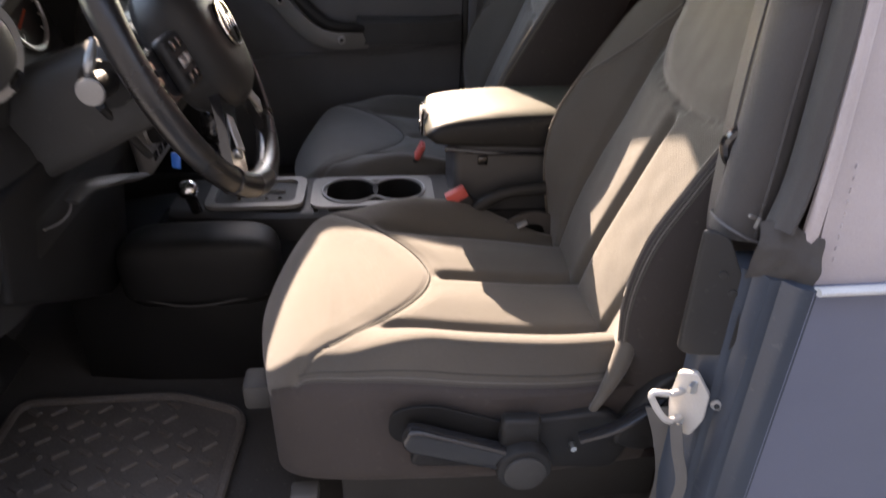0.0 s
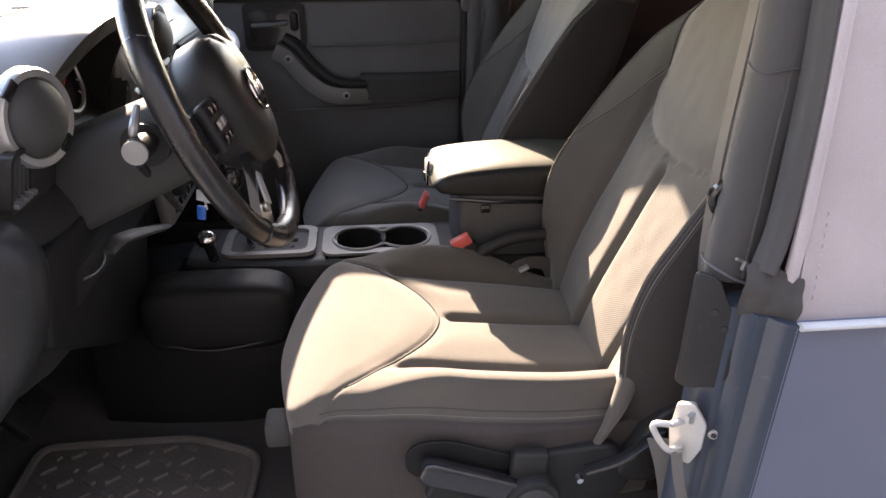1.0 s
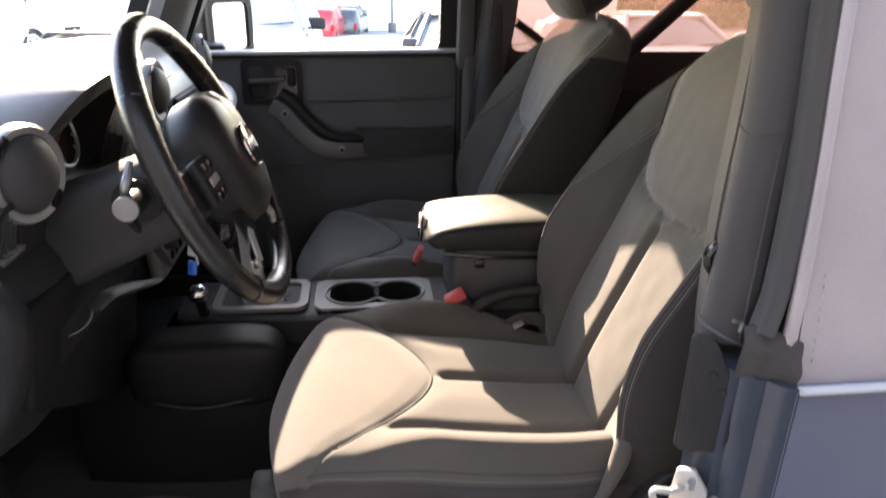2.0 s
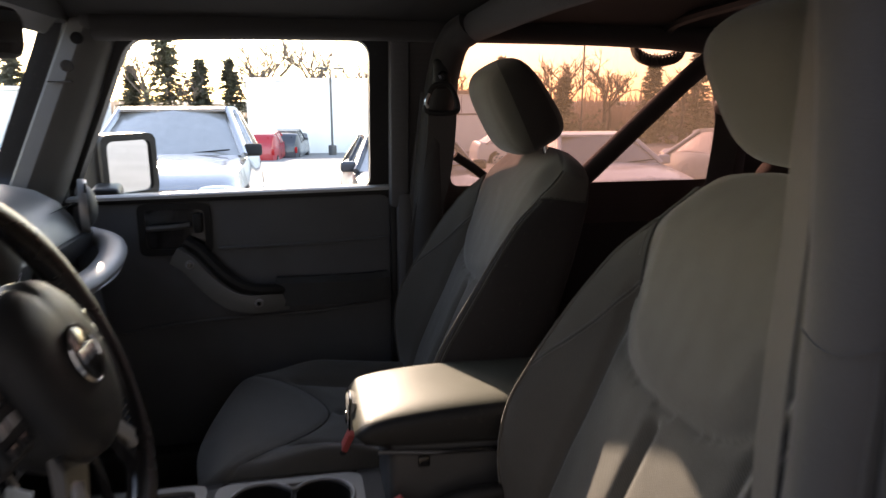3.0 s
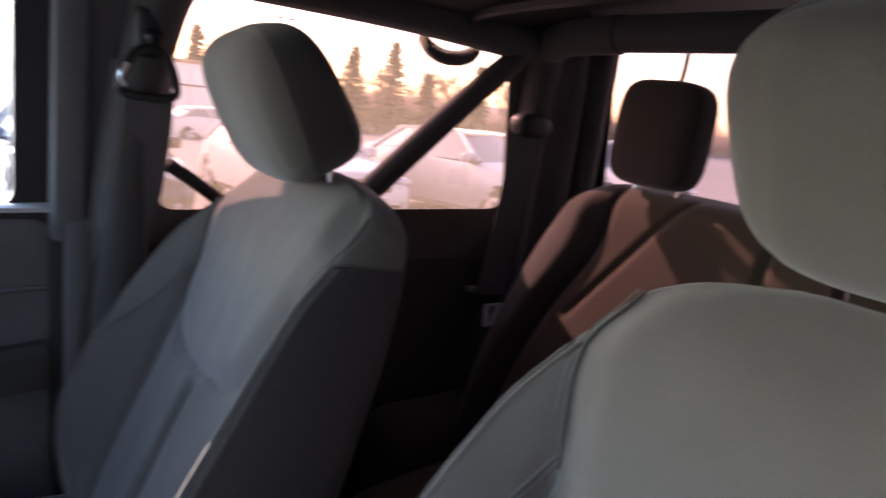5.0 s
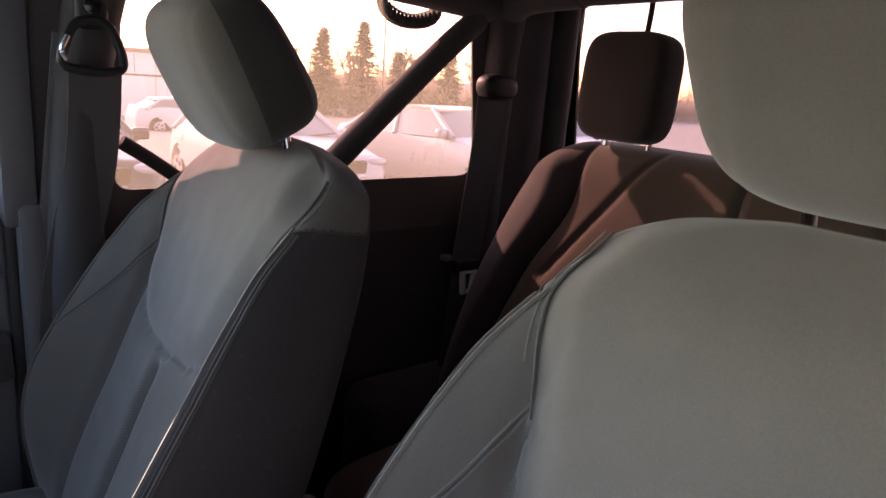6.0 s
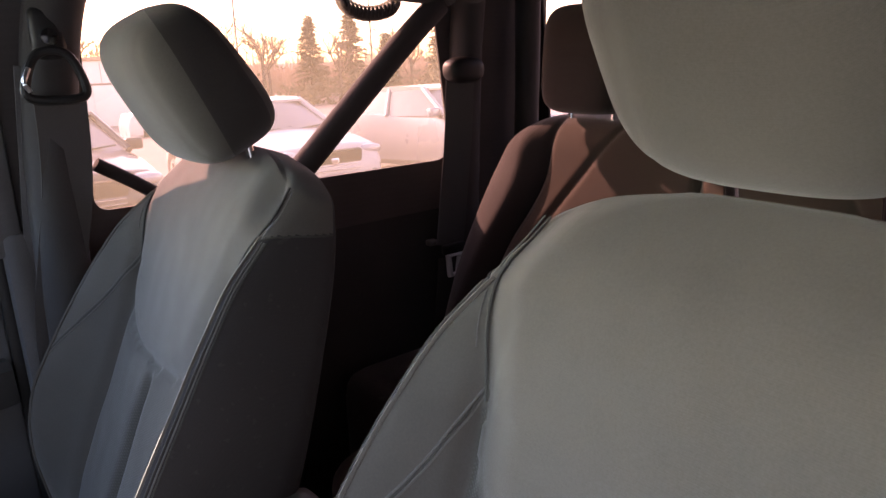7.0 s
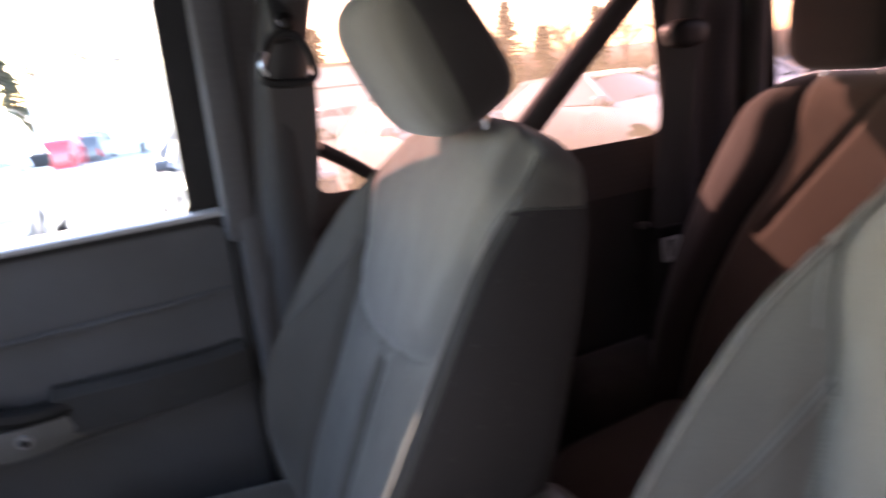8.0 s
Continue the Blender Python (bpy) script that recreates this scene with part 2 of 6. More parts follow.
def disc(bm, centre, axis, r, depth, seg=28, r2=None, bevel=0.0):
    q = Vector(axis).to_track_quat("Z", "Y").to_matrix().to_4x4()
    got = bmesh.ops.create_cone(bm, cap_ends=True, segments=seg, radius1=r, radius2=r if r2 is None else r2, depth=depth,
                                matrix=Matrix.Translation(centre) @ q)
    if bevel:
        es = [e for e in {e for v in got["verts"] for e in v.link_edges} if len(e.link_faces) == 2 and e.calc_face_angle(0.0) > 1.0]
        bmesh.ops.bevel(bm, geom=es, offset=bevel, segments=2, affect="EDGES", profile=0.5)
    return bm


def discs(*specs, seg=28, bevel=0.0):
    bm = bmesh.new()
    for s in specs:
        disc(bm, *s, seg=seg, bevel=bevel)
    return bm


def sweep(path, section, closed=False, up=(0, 0, 1), scale=None, caps=True):
    """Vertices and faces of a 2D section (side, up) carried along a path."""
    P = [Vector(p) for p in path]
    n, k = len(P), len(section)
    V, F = [], []
    for i, p in enumerate(P):
        a = P[(i - 1) % n] if closed or i > 0 else p
        b = P[(i + 1) % n] if closed or i < n - 1 else p
        d = (b - a).normalized()
        side = d.cross(Vector(up))
        side = side.normalized() if side.length > 1e-5 else Vector((1, 0, 0))
        u = side.cross(d)
        s = scale[i] if scale else 1.0
        V += [p + side * (sx * s) + u * (sy * s) for sx, sy in section]
    for i in range(n if closed else n - 1):
        for j in range(k):
            a, b = i * k + j, i * k + (j + 1) % k
            c, d = ((i + 1) % n) * k + (j + 1) % k, ((i + 1) % n) * k + j
            F.append((a, b, c, d))
    if not closed and caps:
        F += [tuple(range(k)), tuple(range((n - 1) * k, n * k))]
    return V, F


def ring_section(r, n=10, flat=1.0):
    return [(r * math.cos(2 * math.pi * i / n), r * flat * math.sin(2 * math.pi * i / n)) for i in range(n)]


def strip_section(w, t):
    return [(-w / 2, -t / 2), (w / 2, -t / 2), (w / 2 + t * 0.3, 0), (w / 2, t / 2), (-w / 2, t / 2), (-w / 2 - t * 0.3, 0)]


def tube(name, path, r, mat, parent=None, label="", n=10, closed=False, up=(0, 0, 1), flat=1.0, scale=None):
    V, F = sweep(path, ring_section(r, n, flat), closed, up, scale)
    return mesh(name, V, F, mat, parent, label)


def smooth_path(points, steps=8, closed=False):
    """Catmull-Rom through the given points."""
    P = [Vector(p) for p in points]
    n = len(P)
    out = []
    for i in range(n if closed else n - 1):
        p1, p2 = P[i], P[(i + 1) % n]
        p0 = P[i - 1] if closed or i > 0 else p1 * 2 - p2
        p3 = P[(i + 2) % n] if closed or i + 2 < n else p2 * 2 - p1
        for s in range(steps):
            t = s / steps
            out.append(0.5 * (2 * p1 + (p2 - p0) * t + (2 * p0 - 5 * p1 + 4 * p2 - p3) * t * t + (3 * p1 - p0 - 3 * p2 + p3) * t ** 3))
    if not closed:
        out.append(P[-1])
    return out


def rounded(corners, r, seg=6):
    """A polygon in 2D with its corners rounded; r: one radius, or one for each corner."""
    out, n = [], len(corners)
    for i, c in enumerate(corners):
        c = Vector(c)
        a, b = Vector(corners[i - 1]) - c, Vector(corners[(i + 1) % n]) - c
        rr = r[i] if isinstance(r, (list, tuple)) else r
        rr = min(rr, 0.45 * a.length, 0.45 * b.length)
        p, q = c + a.normalized() * rr, c + b.normalized() * rr
        for s in range(seg + 1):
            t = s / seg
            out.append((1 - t) ** 2 * p + 2 * t * (1 - t) * c + t * t * q)
    return out


def plate(name, outer, inner, to3d, thick, mats, parent=None, label="", slots=False):
    """A plate with a hole: two 2D loops of equal length, laid out by to3d(u, v, depth). mats: one, or [inside face, outside face]."""
    n = len(outer)
    V, F, S = [], [], []
    for d in (0.0, thick):
        V += [to3d(p[0], p[1], d) for p in outer] + [to3d(p[0], p[1], d) for p in inner]
    for i in range(n):
        j = (i + 1) % n
        F += [(i, j, n + j, n + i), (2 * n + i, 2 * n + j, 3 * n + j, 3 * n + i), (i, j, 2 * n + j, 2 * n + i), (n + i, n + j, 3 * n + j, 3 * n + i)]
        S += [0, 1, 1, 0]
    return mesh(name, V, F, mats, parent, label, slots=S if slots else None, angle=0.5)


def prism(name, outline, to3d, thick, mat, parent=None, label="", bevel=0.0):
    """A solid from a 2D outline; bevel rounds the edges of both faces."""
    bm = bmesh.new()
    lo = [bm.verts.new(to3d(p[0], p[1], 0.0)) for p in outline]
    hi = [bm.verts.new(to3d(p[0], p[1], thick)) for p in outline]
    n = len(lo)
    f0, f1 = bm.faces.new(lo), bm.faces.new(hi)
    for i in range(n):
        bm.faces.new((lo[i], lo[(i + 1) % n], hi[(i + 1) % n], hi[i]))
    if bevel:
        bmesh.ops.recalc_face_normals(bm, faces=bm.faces)
        bmesh.ops.bevel(bm, geom=list(set(f0.edges) | set(f1.edges)), offset=bevel, segments=3, affect="EDGES", profile=0.5)
    return part(name, bm, mat, parent, label)


def loft(name, rows, mats, parent=None, label="", slots=None, caps=True, angle=0.9):
    """A skin over closed loops of equal length (a list of arrays)."""
    n, k = len(rows), len(rows[0])
    V = [p for r in rows for p in r]
    F = [(i * k + j, i * k + (j + 1) % k, (i + 1) * k + (j + 1) % k, (i + 1) * k + j) for i in range(n - 1) for j in range(k)]
    S = [slots(i, j) for i in range(n - 1) for j in range(k)] if slots else None
    if caps:
        F += [tuple(range(k)), tuple(range((n - 1) * k, n * k))]
        if S is not None:
            S += [S[0], S[-1]]
    return mesh(name, V, F, mats, parent, label, slots=S, angle=angle)


def curve(table):
    """A smooth function through (x, y) pairs."""
    xs, ys = [a for a, _ in table], [b for _, b in table]
    slopes = np.gradient(ys, xs)

    def at(x):
        x = min(max(x, xs[0]), xs[-1])
        i = min(max(int(np.searchsorted(xs, x)) - 1, 0), len(xs) - 2)
        h = xs[i + 1] - xs[i]
        t = (x - xs[i]) / h
        return float((2 * t ** 3 - 3 * t * t + 1) * ys[i] + (t ** 3 - 2 * t * t + t) * h * slopes[i]
                     + (3 * t * t - 2 * t ** 3) * ys[i + 1] + (t ** 3 - t * t) * h * slopes[i + 1])
    return at


def ease(a, b, x):
    t = min(max((x - a) / (b - a), 0.0), 1.0)
    return t * t * (3 - 2 * t)


def bell(d, w):
    return math.exp(-(d / w) ** 2)


def pillow(name, centre, size, mat, parent, label="", e=(3.0, 3.0), tilt=0.0, n=36, taper=0.0, bulge=0.0, groove=None, wedge=0.0):
    """A rounded cushion: a superellipsoid of full size (x, y, z), tilted about y by degrees; taper narrows its lower end."""
    R = pose(0, 0, 0, 0, tilt, 0).to_3x3()
    rows = []
    for i in range(n + 1):
        v = -math.pi / 2 + math.pi * i / n
        cv, sv = max(math.cos(v), 1e-4), math.sin(v)
        rz, rr = math.copysign(abs(sv) ** (2 / e[1]), sv), cv ** (2 / e[1])
        loop = []
        for j in range(2 * n):
            a = math.pi * j / n
            x = math.copysign(abs(math.cos(a)) ** (2 / e[0]), math.cos(a)) * rr
            y = math.copysign(abs(math.sin(a)) ** (2 / e[0]), math.sin(a)) * rr
            y *= 1 - taper * (0.5 - 0.5 * rz)
            x *= 1 + bulge * (1 - y * y)
            if x > 0:
                x *= 1 - wedge * (0.5 + 0.5 * rz)
            if groove:
                x *= 1 - groove(y, rz)
            loop.append(Vector(centre) + R @ Vector((x * size[0] / 2, y * size[1] / 2, rz * size[2] / 2)))
        rows.append(loop)
    pick = None
    if isinstance(mat, list) and len(mat) > 1:
        def pick(i, j):
            return 1 if abs(math.sin(math.pi * j / n)) ** (2 / e[0]) > 0.955 else 0
    return loft(name, rows, mat, parent, label, slots=pick, angle=1.2)


# ---- front seats ----
BACK_H, LEAN_BACK = 0.768, radians(24)
half_width = curve([(0.0, 0.222), (0.1, 0.248), (0.2, 0.266), (0.35, 0.272), (0.46, 0.266), (0.54, 0.255), (0.6, 0.244), (0.66, 0.228), (0.7, 0.212), (0.735, 0.185), (0.755, 0.14), (0.768, 0.08)])
crest_depth = curve([(0.0, -0.01), (0.05, 0.005), (0.1, 0.034), (0.15, 0.066), (0.2, 0.096), (0.25, 0.116), (0.3, 0.126), (0.38, 0.121), (0.46, 0.11), (0.54, 0.096), (0.6, 0.08), (0.65, 0.055), (0.7, 0.03), (0.768, 0.016)])
panel_depth = curve([(0.0, 0.0), (0.08, 0.03), (0.16, 0.042), (0.3, 0.046), (0.45, 0.046), (0.6, 0.052), (0.68, 0.048), (0.768, 0.02)])
rear_depth = curve([(0.0, 0.085), (0.2, 0.1), (0.35, 0.095), (0.52, 0.075), (0.68, 0.05), (0.768, 0.03)])
panel_half = curve([(0.0, 0.118), (0.12, 0.142), (0.2, 0.155), (0.4, 0.164), (0.5, 0.168), (0.58, 0.178), (0.66, 0.19), (0.768, 0.16)])


def crest_half(h):
    return half_width(h) - 0.03


def back_groove(h):
    return min(panel_half(h), 0.78 * crest_half(h))


def shield_half(h):
    """Half width of the upper U-shaped panel above its rounded foot."""
    return 0.165 + 0.28 * (min(h, 0.66) - 0.56) - 0.3 * max(0.0, h - 0.68)


def shield_edge(w, h):
    """Signed distance, roughly, from the edge of the upper U-shaped panel; negative inside."""
    if h < 0.56:
        return 0.11 * (((abs(w) / 0.165) ** 2.8 + ((0.56 - h) / 0.124) ** 2.8) ** (1 / 2.8) - 1)
    return 0.75 * (abs(w) - shield_half(h))


def top_round(h):
    k = max(0.0, (h - 0.67) / (BACK_H - 0.67))
    return max(0.02, 1 - min(k, 1.0) ** 2.4) ** 0.5


def back_place(h, w, d, x0, z0, y0):
    s, c = math.sin(LEAN_BACK), math.cos(LEAN_BACK)
    return Vector((x0 + h * s - d * c, y0 + w, z0 + h * c + d * s))


def back_front(h, w, relief=True):
    """Depth of the padded front: panel, grooves and rising bolsters out to the crest."""
    gw, cw = back_groove(h), crest_half(h)
    base, rise = panel_depth(h), crest_depth(h) - panel_depth(h)
    d = base + rise * ease(gw - 0.012, cw + 0.012, abs(w))
    if relief:
        f = shield_edge(w, h)
        if f > 0:
            if h < 0.46:
                d += 0.006 * (1 - min(1.0, abs(w) / gw) ** 2) - 0.015 * bell(w, 0.011) * ease(0.0, 0.03, f) * ease(0.02, 0.1, h)
            d -= 0.011 * bell(abs(w) - gw, 0.009) * ease(0.6, 0.54, h)
        else:
            d += 0.011 * ease(0.0, -0.035, f)
        d -= 0.005 * bell(f, 0.009) * ease(0.7, 0.6, h)
        d += 0.0018 * noise.noise(Vector((w * 9, h * 7, 1.3))) + 0.0008 * noise.noise(Vector((w * 30, h * 24, 4.1)))
    return d * (0.3 + 0.7 * top_round(h))


def back_side(h, t):
    """From the crest (t 0) round the side to its widest (t 1): width and depth."""
    cw, hw, k = crest_half(h), half_width(h), 0.3 + 0.7 * top_round(h)
    top, a = back_front(h, cw, False), math.pi / 2 * t
    low = -0.03 * k
    return cw + (hw - cw) * math.sin(a) ** 0.9, top - (top - low) * (1 - math.cos(a))


def backrest(x0, z0, y0, parent):
    npan, nbol, nside, nrear, nh = 84, 30, 22, 20, 176
    hs = [BACK_H * math.sin(math.pi / 2 * i / nh) ** 0.92 for i in range(nh + 1)]
    rows = []
    for h in hs:
        gw, cw, k = back_groove(h), crest_half(h), 0.3 + 0.7 * top_round(h)
        half = [gw * i / (npan // 2) for i in range(npan // 2 + 1)] + [gw + (cw - gw) * i / nbol for i in range(1, nbol + 1)]
        right = [back_place(h, w, back_front(h, w), x0, z0, y0) for w in half]
        left = [back_place(h, -w, back_front(h, -w), x0, z0, y0) for w in reversed(half[1:])]
        side = [back_side(h, t / nside) for t in range(1, nside + 1)]
        rear = []
        for i in range(1, nrear):
            a = math.pi * i / nrear
            c = math.cos(a)
            rear.append((half_width(h) * math.copysign(abs(c) ** 0.55, c), -0.03 * k - (rear_depth(h) - 0.03) * k * math.sin(a) ** 0.7))
        rows.append([back_place(h, -w, d, x0, z0, y0) for w, d in reversed(side)] + left + right + [back_place(h, w, d, x0, z0, y0) for w, d in side] + [back_place(h, w, d, x0, z0, y0) for w, d in rear])
    across = npan + 2 * nbol
    mid = nside + across / 2

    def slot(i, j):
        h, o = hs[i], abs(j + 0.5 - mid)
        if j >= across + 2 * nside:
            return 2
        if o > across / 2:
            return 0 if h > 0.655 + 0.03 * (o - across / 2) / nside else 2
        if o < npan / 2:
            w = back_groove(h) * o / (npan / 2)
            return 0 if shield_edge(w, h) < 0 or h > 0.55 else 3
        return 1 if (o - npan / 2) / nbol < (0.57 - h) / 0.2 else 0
    ob = loft("backrest", rows, [FABRIC, FABRIC_BOLSTER, FABRIC_SIDE_SHADED, FABRIC_TWILL], parent, slots=slot, angle=1.3)

    def line(points, r, mt, lift=0.0):
        tube("seam", [back_place(h, w, d + lift, x0, z0, y0) for h, w, d in points], r, mt, ob, n=5)
    for sgn in (-1, 1):
        # piping along the crest, double stitching beside it
        line([(h, sgn * crest_half(h), back_front(h, crest_half(h), False)) for h in np.linspace(0.06, 0.66, 90)], 0.0026, FABRIC)
        for t, mt in ((0.14, THREAD), (0.19, THREAD_LIGHT), (0.23, THREAD)):
            line([(h, sgn * back_side(h, t)[0], back_side(h, t)[1]) for h in np.linspace(0.06, 0.655, 80)], 0.0011, mt, 0.0004)
        # shoulder seam round the side, and the front panel's edge above it
        line([(0.655 + 0.03 * t, sgn * back_side(0.655 + 0.03 * t, t)[0], back_side(0.655 + 0.03 * t, t)[1]) for t in np.linspace(0.0, 1.0, 24)], 0.0013, THREAD, 0.0005)
        outline = [(h, shield_half(h)) for h in np.linspace(0.725, 0.56, 30)]
        line([(h, sgn * w, back_front(h, w)) for h, w in outline], 0.0016, THREAD, 0.0014)
        line([(h, sgn * (shield_half(h) + 0.008), back_front(h, shield_half(h) + 0.008)) for h in np.linspace(0.725, 0.6, 30)], 0.0009, THREAD_LIGHT)
        # twin stitches that slant over the bolster
        for o in (-0.006, 0.0, 0.006):
            pts = []
            for t in np.linspace(0.0, 1.0, 40):
                h = 0.57 - 0.2 * t + o
                w = back_groove(h) + (crest_half(h) - back_groove(h)) * t
                pts.append((h, sgn * w, back_front(h, w)))
            line(pts, 0.0013, THREAD_LIGHT if o else THREAD)
    return ob


CUSH_L = 0.575
cush_half = curve([(0.0, 0.222), (0.08, 0.25), (0.2, 0.262), (0.4, 0.266), (0.575, 0.25)])
cush_top = curve([(0.0, -0.008), (0.06, 0.022), (0.14, 0.026), (0.3, 0.008), (0.45, -0.008), (0.575, -0.012)])
SEAM_Z = 0.912


def tongue_edge(s, w):
    """Positive behind the edge of the front panel: s runs from the cushion's front to its back."""
    return s - (0.258 - 0.155 * (abs(w) / 0.2) ** 1.8)


def cushion_point(s, u, top, x0, y0, dz):
    fr = max(0.0, (0.11 - s) / 0.11)
    shrink = max(1e-3, 1 - fr ** 3.0) ** (1 / 3.0)
    inboard = ease(0.0, 0.1, -u * math.copysign(1, y0))
    hw = cush_half(s) * (0.62 + 0.38 * shrink) * (1 - 0.16 * inboard * ease(0.36, 0.56, s))
    w = hw * u
    edge = max(1e-4, 1 - abs(u) ** 22.0) ** (1 / 2.2)
    if top:
        base = cush_top(s) + 0.036 * (ease(0.54, 0.82, abs(u)) - 0.9 * ease(0.84, 0.97, abs(u))) * ease(0.1, 0.26, s)
        z = (base + 0.012) * edge * (0.15 + 0.85 * shrink) + 0.0 - 0.045 * fr ** 2
        f = tongue_edge(s, w)
        g = 0.005 * bell(f, 0.005)
        if f > 0:
            g += 0.012 * bell(w, 0.011) * ease(0, 0.03, f) - 0.005 * bell(abs(w) - 0.075, 0.05) * ease(0, 0.04, f)
            g += 0.011 * bell(abs(w) - 0.152, 0.012) * ease(0, 0.03, f)
        else:
            z += 0.004 * ease(0, -0.05, f)
        z -= g + 0.02 * ease(0.8, 0.97, abs(u)) ** 2 + 0.05 * inboard * ease(0.3, 0.53, s) * ease(0.45, 0.85, abs(u))
        z += 0.0015 * noise.noise(Vector((w * 9, s * 8, 7.7)))
    else:
        z = -0.2 * edge ** 0.3 - 0.03 * fr ** 2
        w *= 1 - 0.05 * (1 - abs(u) ** 8)
    return Vector((x0 + s + (0.022 * (1 - u * u) * -fr ** 0.5), y0 + w, SEAM_Z + dz + z))


def cushion(x0, y0, dz, parent):
    nf, nb, ns = 190, 40, 110
    front = [math.sin(math.pi / 2 * (2 * i / nf - 1)) for i in range(nf + 1)]
    rear = [math.sin(math.pi / 2 * (1 - 2 * i / nb)) for i in range(1, nb)]
    ss = [CUSH_L * (i / ns) ** 1.25 for i in range(ns + 1)]
    rows = [[cushion_point(s, u, True, x0, y0, dz) for u in front] + [cushion_point(s, u, False, x0, y0, dz) for u in rear] for s in ss]

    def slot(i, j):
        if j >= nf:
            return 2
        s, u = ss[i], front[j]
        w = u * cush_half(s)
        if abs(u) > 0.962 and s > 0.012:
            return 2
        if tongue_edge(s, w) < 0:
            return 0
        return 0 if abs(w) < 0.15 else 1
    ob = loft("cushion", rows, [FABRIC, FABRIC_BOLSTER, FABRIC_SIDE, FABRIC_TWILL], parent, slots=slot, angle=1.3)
    for sgn in (-1, 1):
        for u, mt in ((0.962, THREAD), (0.948, THREAD_LIGHT), (0.93, THREAD)):
            tube("seam", [cushion_point((0.014 if u > 0.95 else 0.06) + (0.536 if u > 0.95 else 0.49) * i / 50, sgn * u, True, x0, y0, dz) + Vector((0, 0, 0.0006)) for i in range(51)], 0.0011, mt, ob, n=5)
    edge = []
    for i in range(61):
        w = -0.2 + 0.4 * i / 60
        s = 0.258 - 0.155 * (abs(w) / 0.2) ** 1.8
        edge.append(cushion_point(s, w / cush_half(s), True, x0, y0, dz) + Vector((0, 0, 0.0024)))
    tube("seam", edge, 0.0017, THREAD, ob, n=6)
    return ob


def headrest(x0, z0, y0, parent, hx, hz):
    """A padded block on two posts, leaning forward."""
    def crease(y, z):
        return 0.02 * bell(abs(y) - 0.62, 0.03)
    ob = pillow("headrest", (x0 + 0.232 + hx, y0, z0 + 0.795 + hz), (0.135, 0.262, 0.2), [FABRIC_HEAD_FRONT, FABRIC_HEAD_SHADED], parent, e=(3.4, 3.4), tilt=-27, n=40, taper=0.1, bulge=0.12, groove=crease, wedge=0.5)
    for sgn in (-1, 1):
        part("headrest_post", discs(((x0 + 0.282 + hx, y0 + sgn * 0.056, z0 + 0.70 + hz), (-0.2, 0, 1), 0.006, 0.12), seg=14), CHROME, parent, "chrome headrest post")
    return ob


def front_seat(label, y0, dx, dz, outboard, hx, hz, cx):
    x0, z0 = 0.24 + dx, 0.80 + dz
    seat = thing("front_seat", label, "car seat", "front seats", at=(0, 0, 0))
    cushion(-0.205 + cx, y0 - outboard * 0.013, dz - 0.008, seat)
    backrest(x0, z0, y0, seat)
    headrest(x0, z0, y0, seat, hx, hz)
    # plinth, runners and the plastic side shield with its hinge
    part("seat_frame", boxes(((0.1 + dx, y0, 0.73 + dz), (0.44, 0.4, 0.07)), bevel=0.02), PLASTIC, seat)
    for sgn in (-1, 1):
        part("seat_track", boxes(((0.1 + dx, y0 + sgn * 0.18, 0.655), (0.52, 0.035, 0.09)), bevel=0.006), PLASTIC_MATT, seat)
    yo = y0 + outboard * 0.255
    to = lambda u, v, d: Vector((u, yo + outboard * (d - 0.012), v))
    shield = [(0.0 + cx, 0.775 + dz), (0.31 + cx, 0.745 + dz), (0.335 + cx, 0.81 + dz), (0.29 + cx, 0.86 + dz), (0.16 + cx, 0.85 + dz), (0.03 + cx, 0.835 + dz)]
    prism("side_shield", rounded(shield, 0.02), to, 0.022, PLASTIC, seat, "black plastic side shield", bevel=0.006)
    hinge = [(0.235 + dx, 0.80 + dz), (0.3 + dx, 0.775 + dz), (0.4 + dx, 0.86 + dz), (0.37 + dx, 0.93 + dz), (0.3 + dx, 0.92 + dz)]
    prism("hinge_cover", rounded(hinge, 0.025), lambda u, v, d: Vector((u, yo + outboard * (d - 0.02), v)), 0.034, PLASTIC, seat, bevel=0.008)
    return seat


driver_seat = front_seat("grey-beige fabric driver's seat with shaped bolsters and headrest", -0.361, 0.07, 0.012, -1, 0.058, 0.026, 0.012)
front_seat("grey fabric passenger seat with shaped bolsters and headrest", 0.355, 0.0, 0.0, 1, 0.0, 0.0, 0.0)

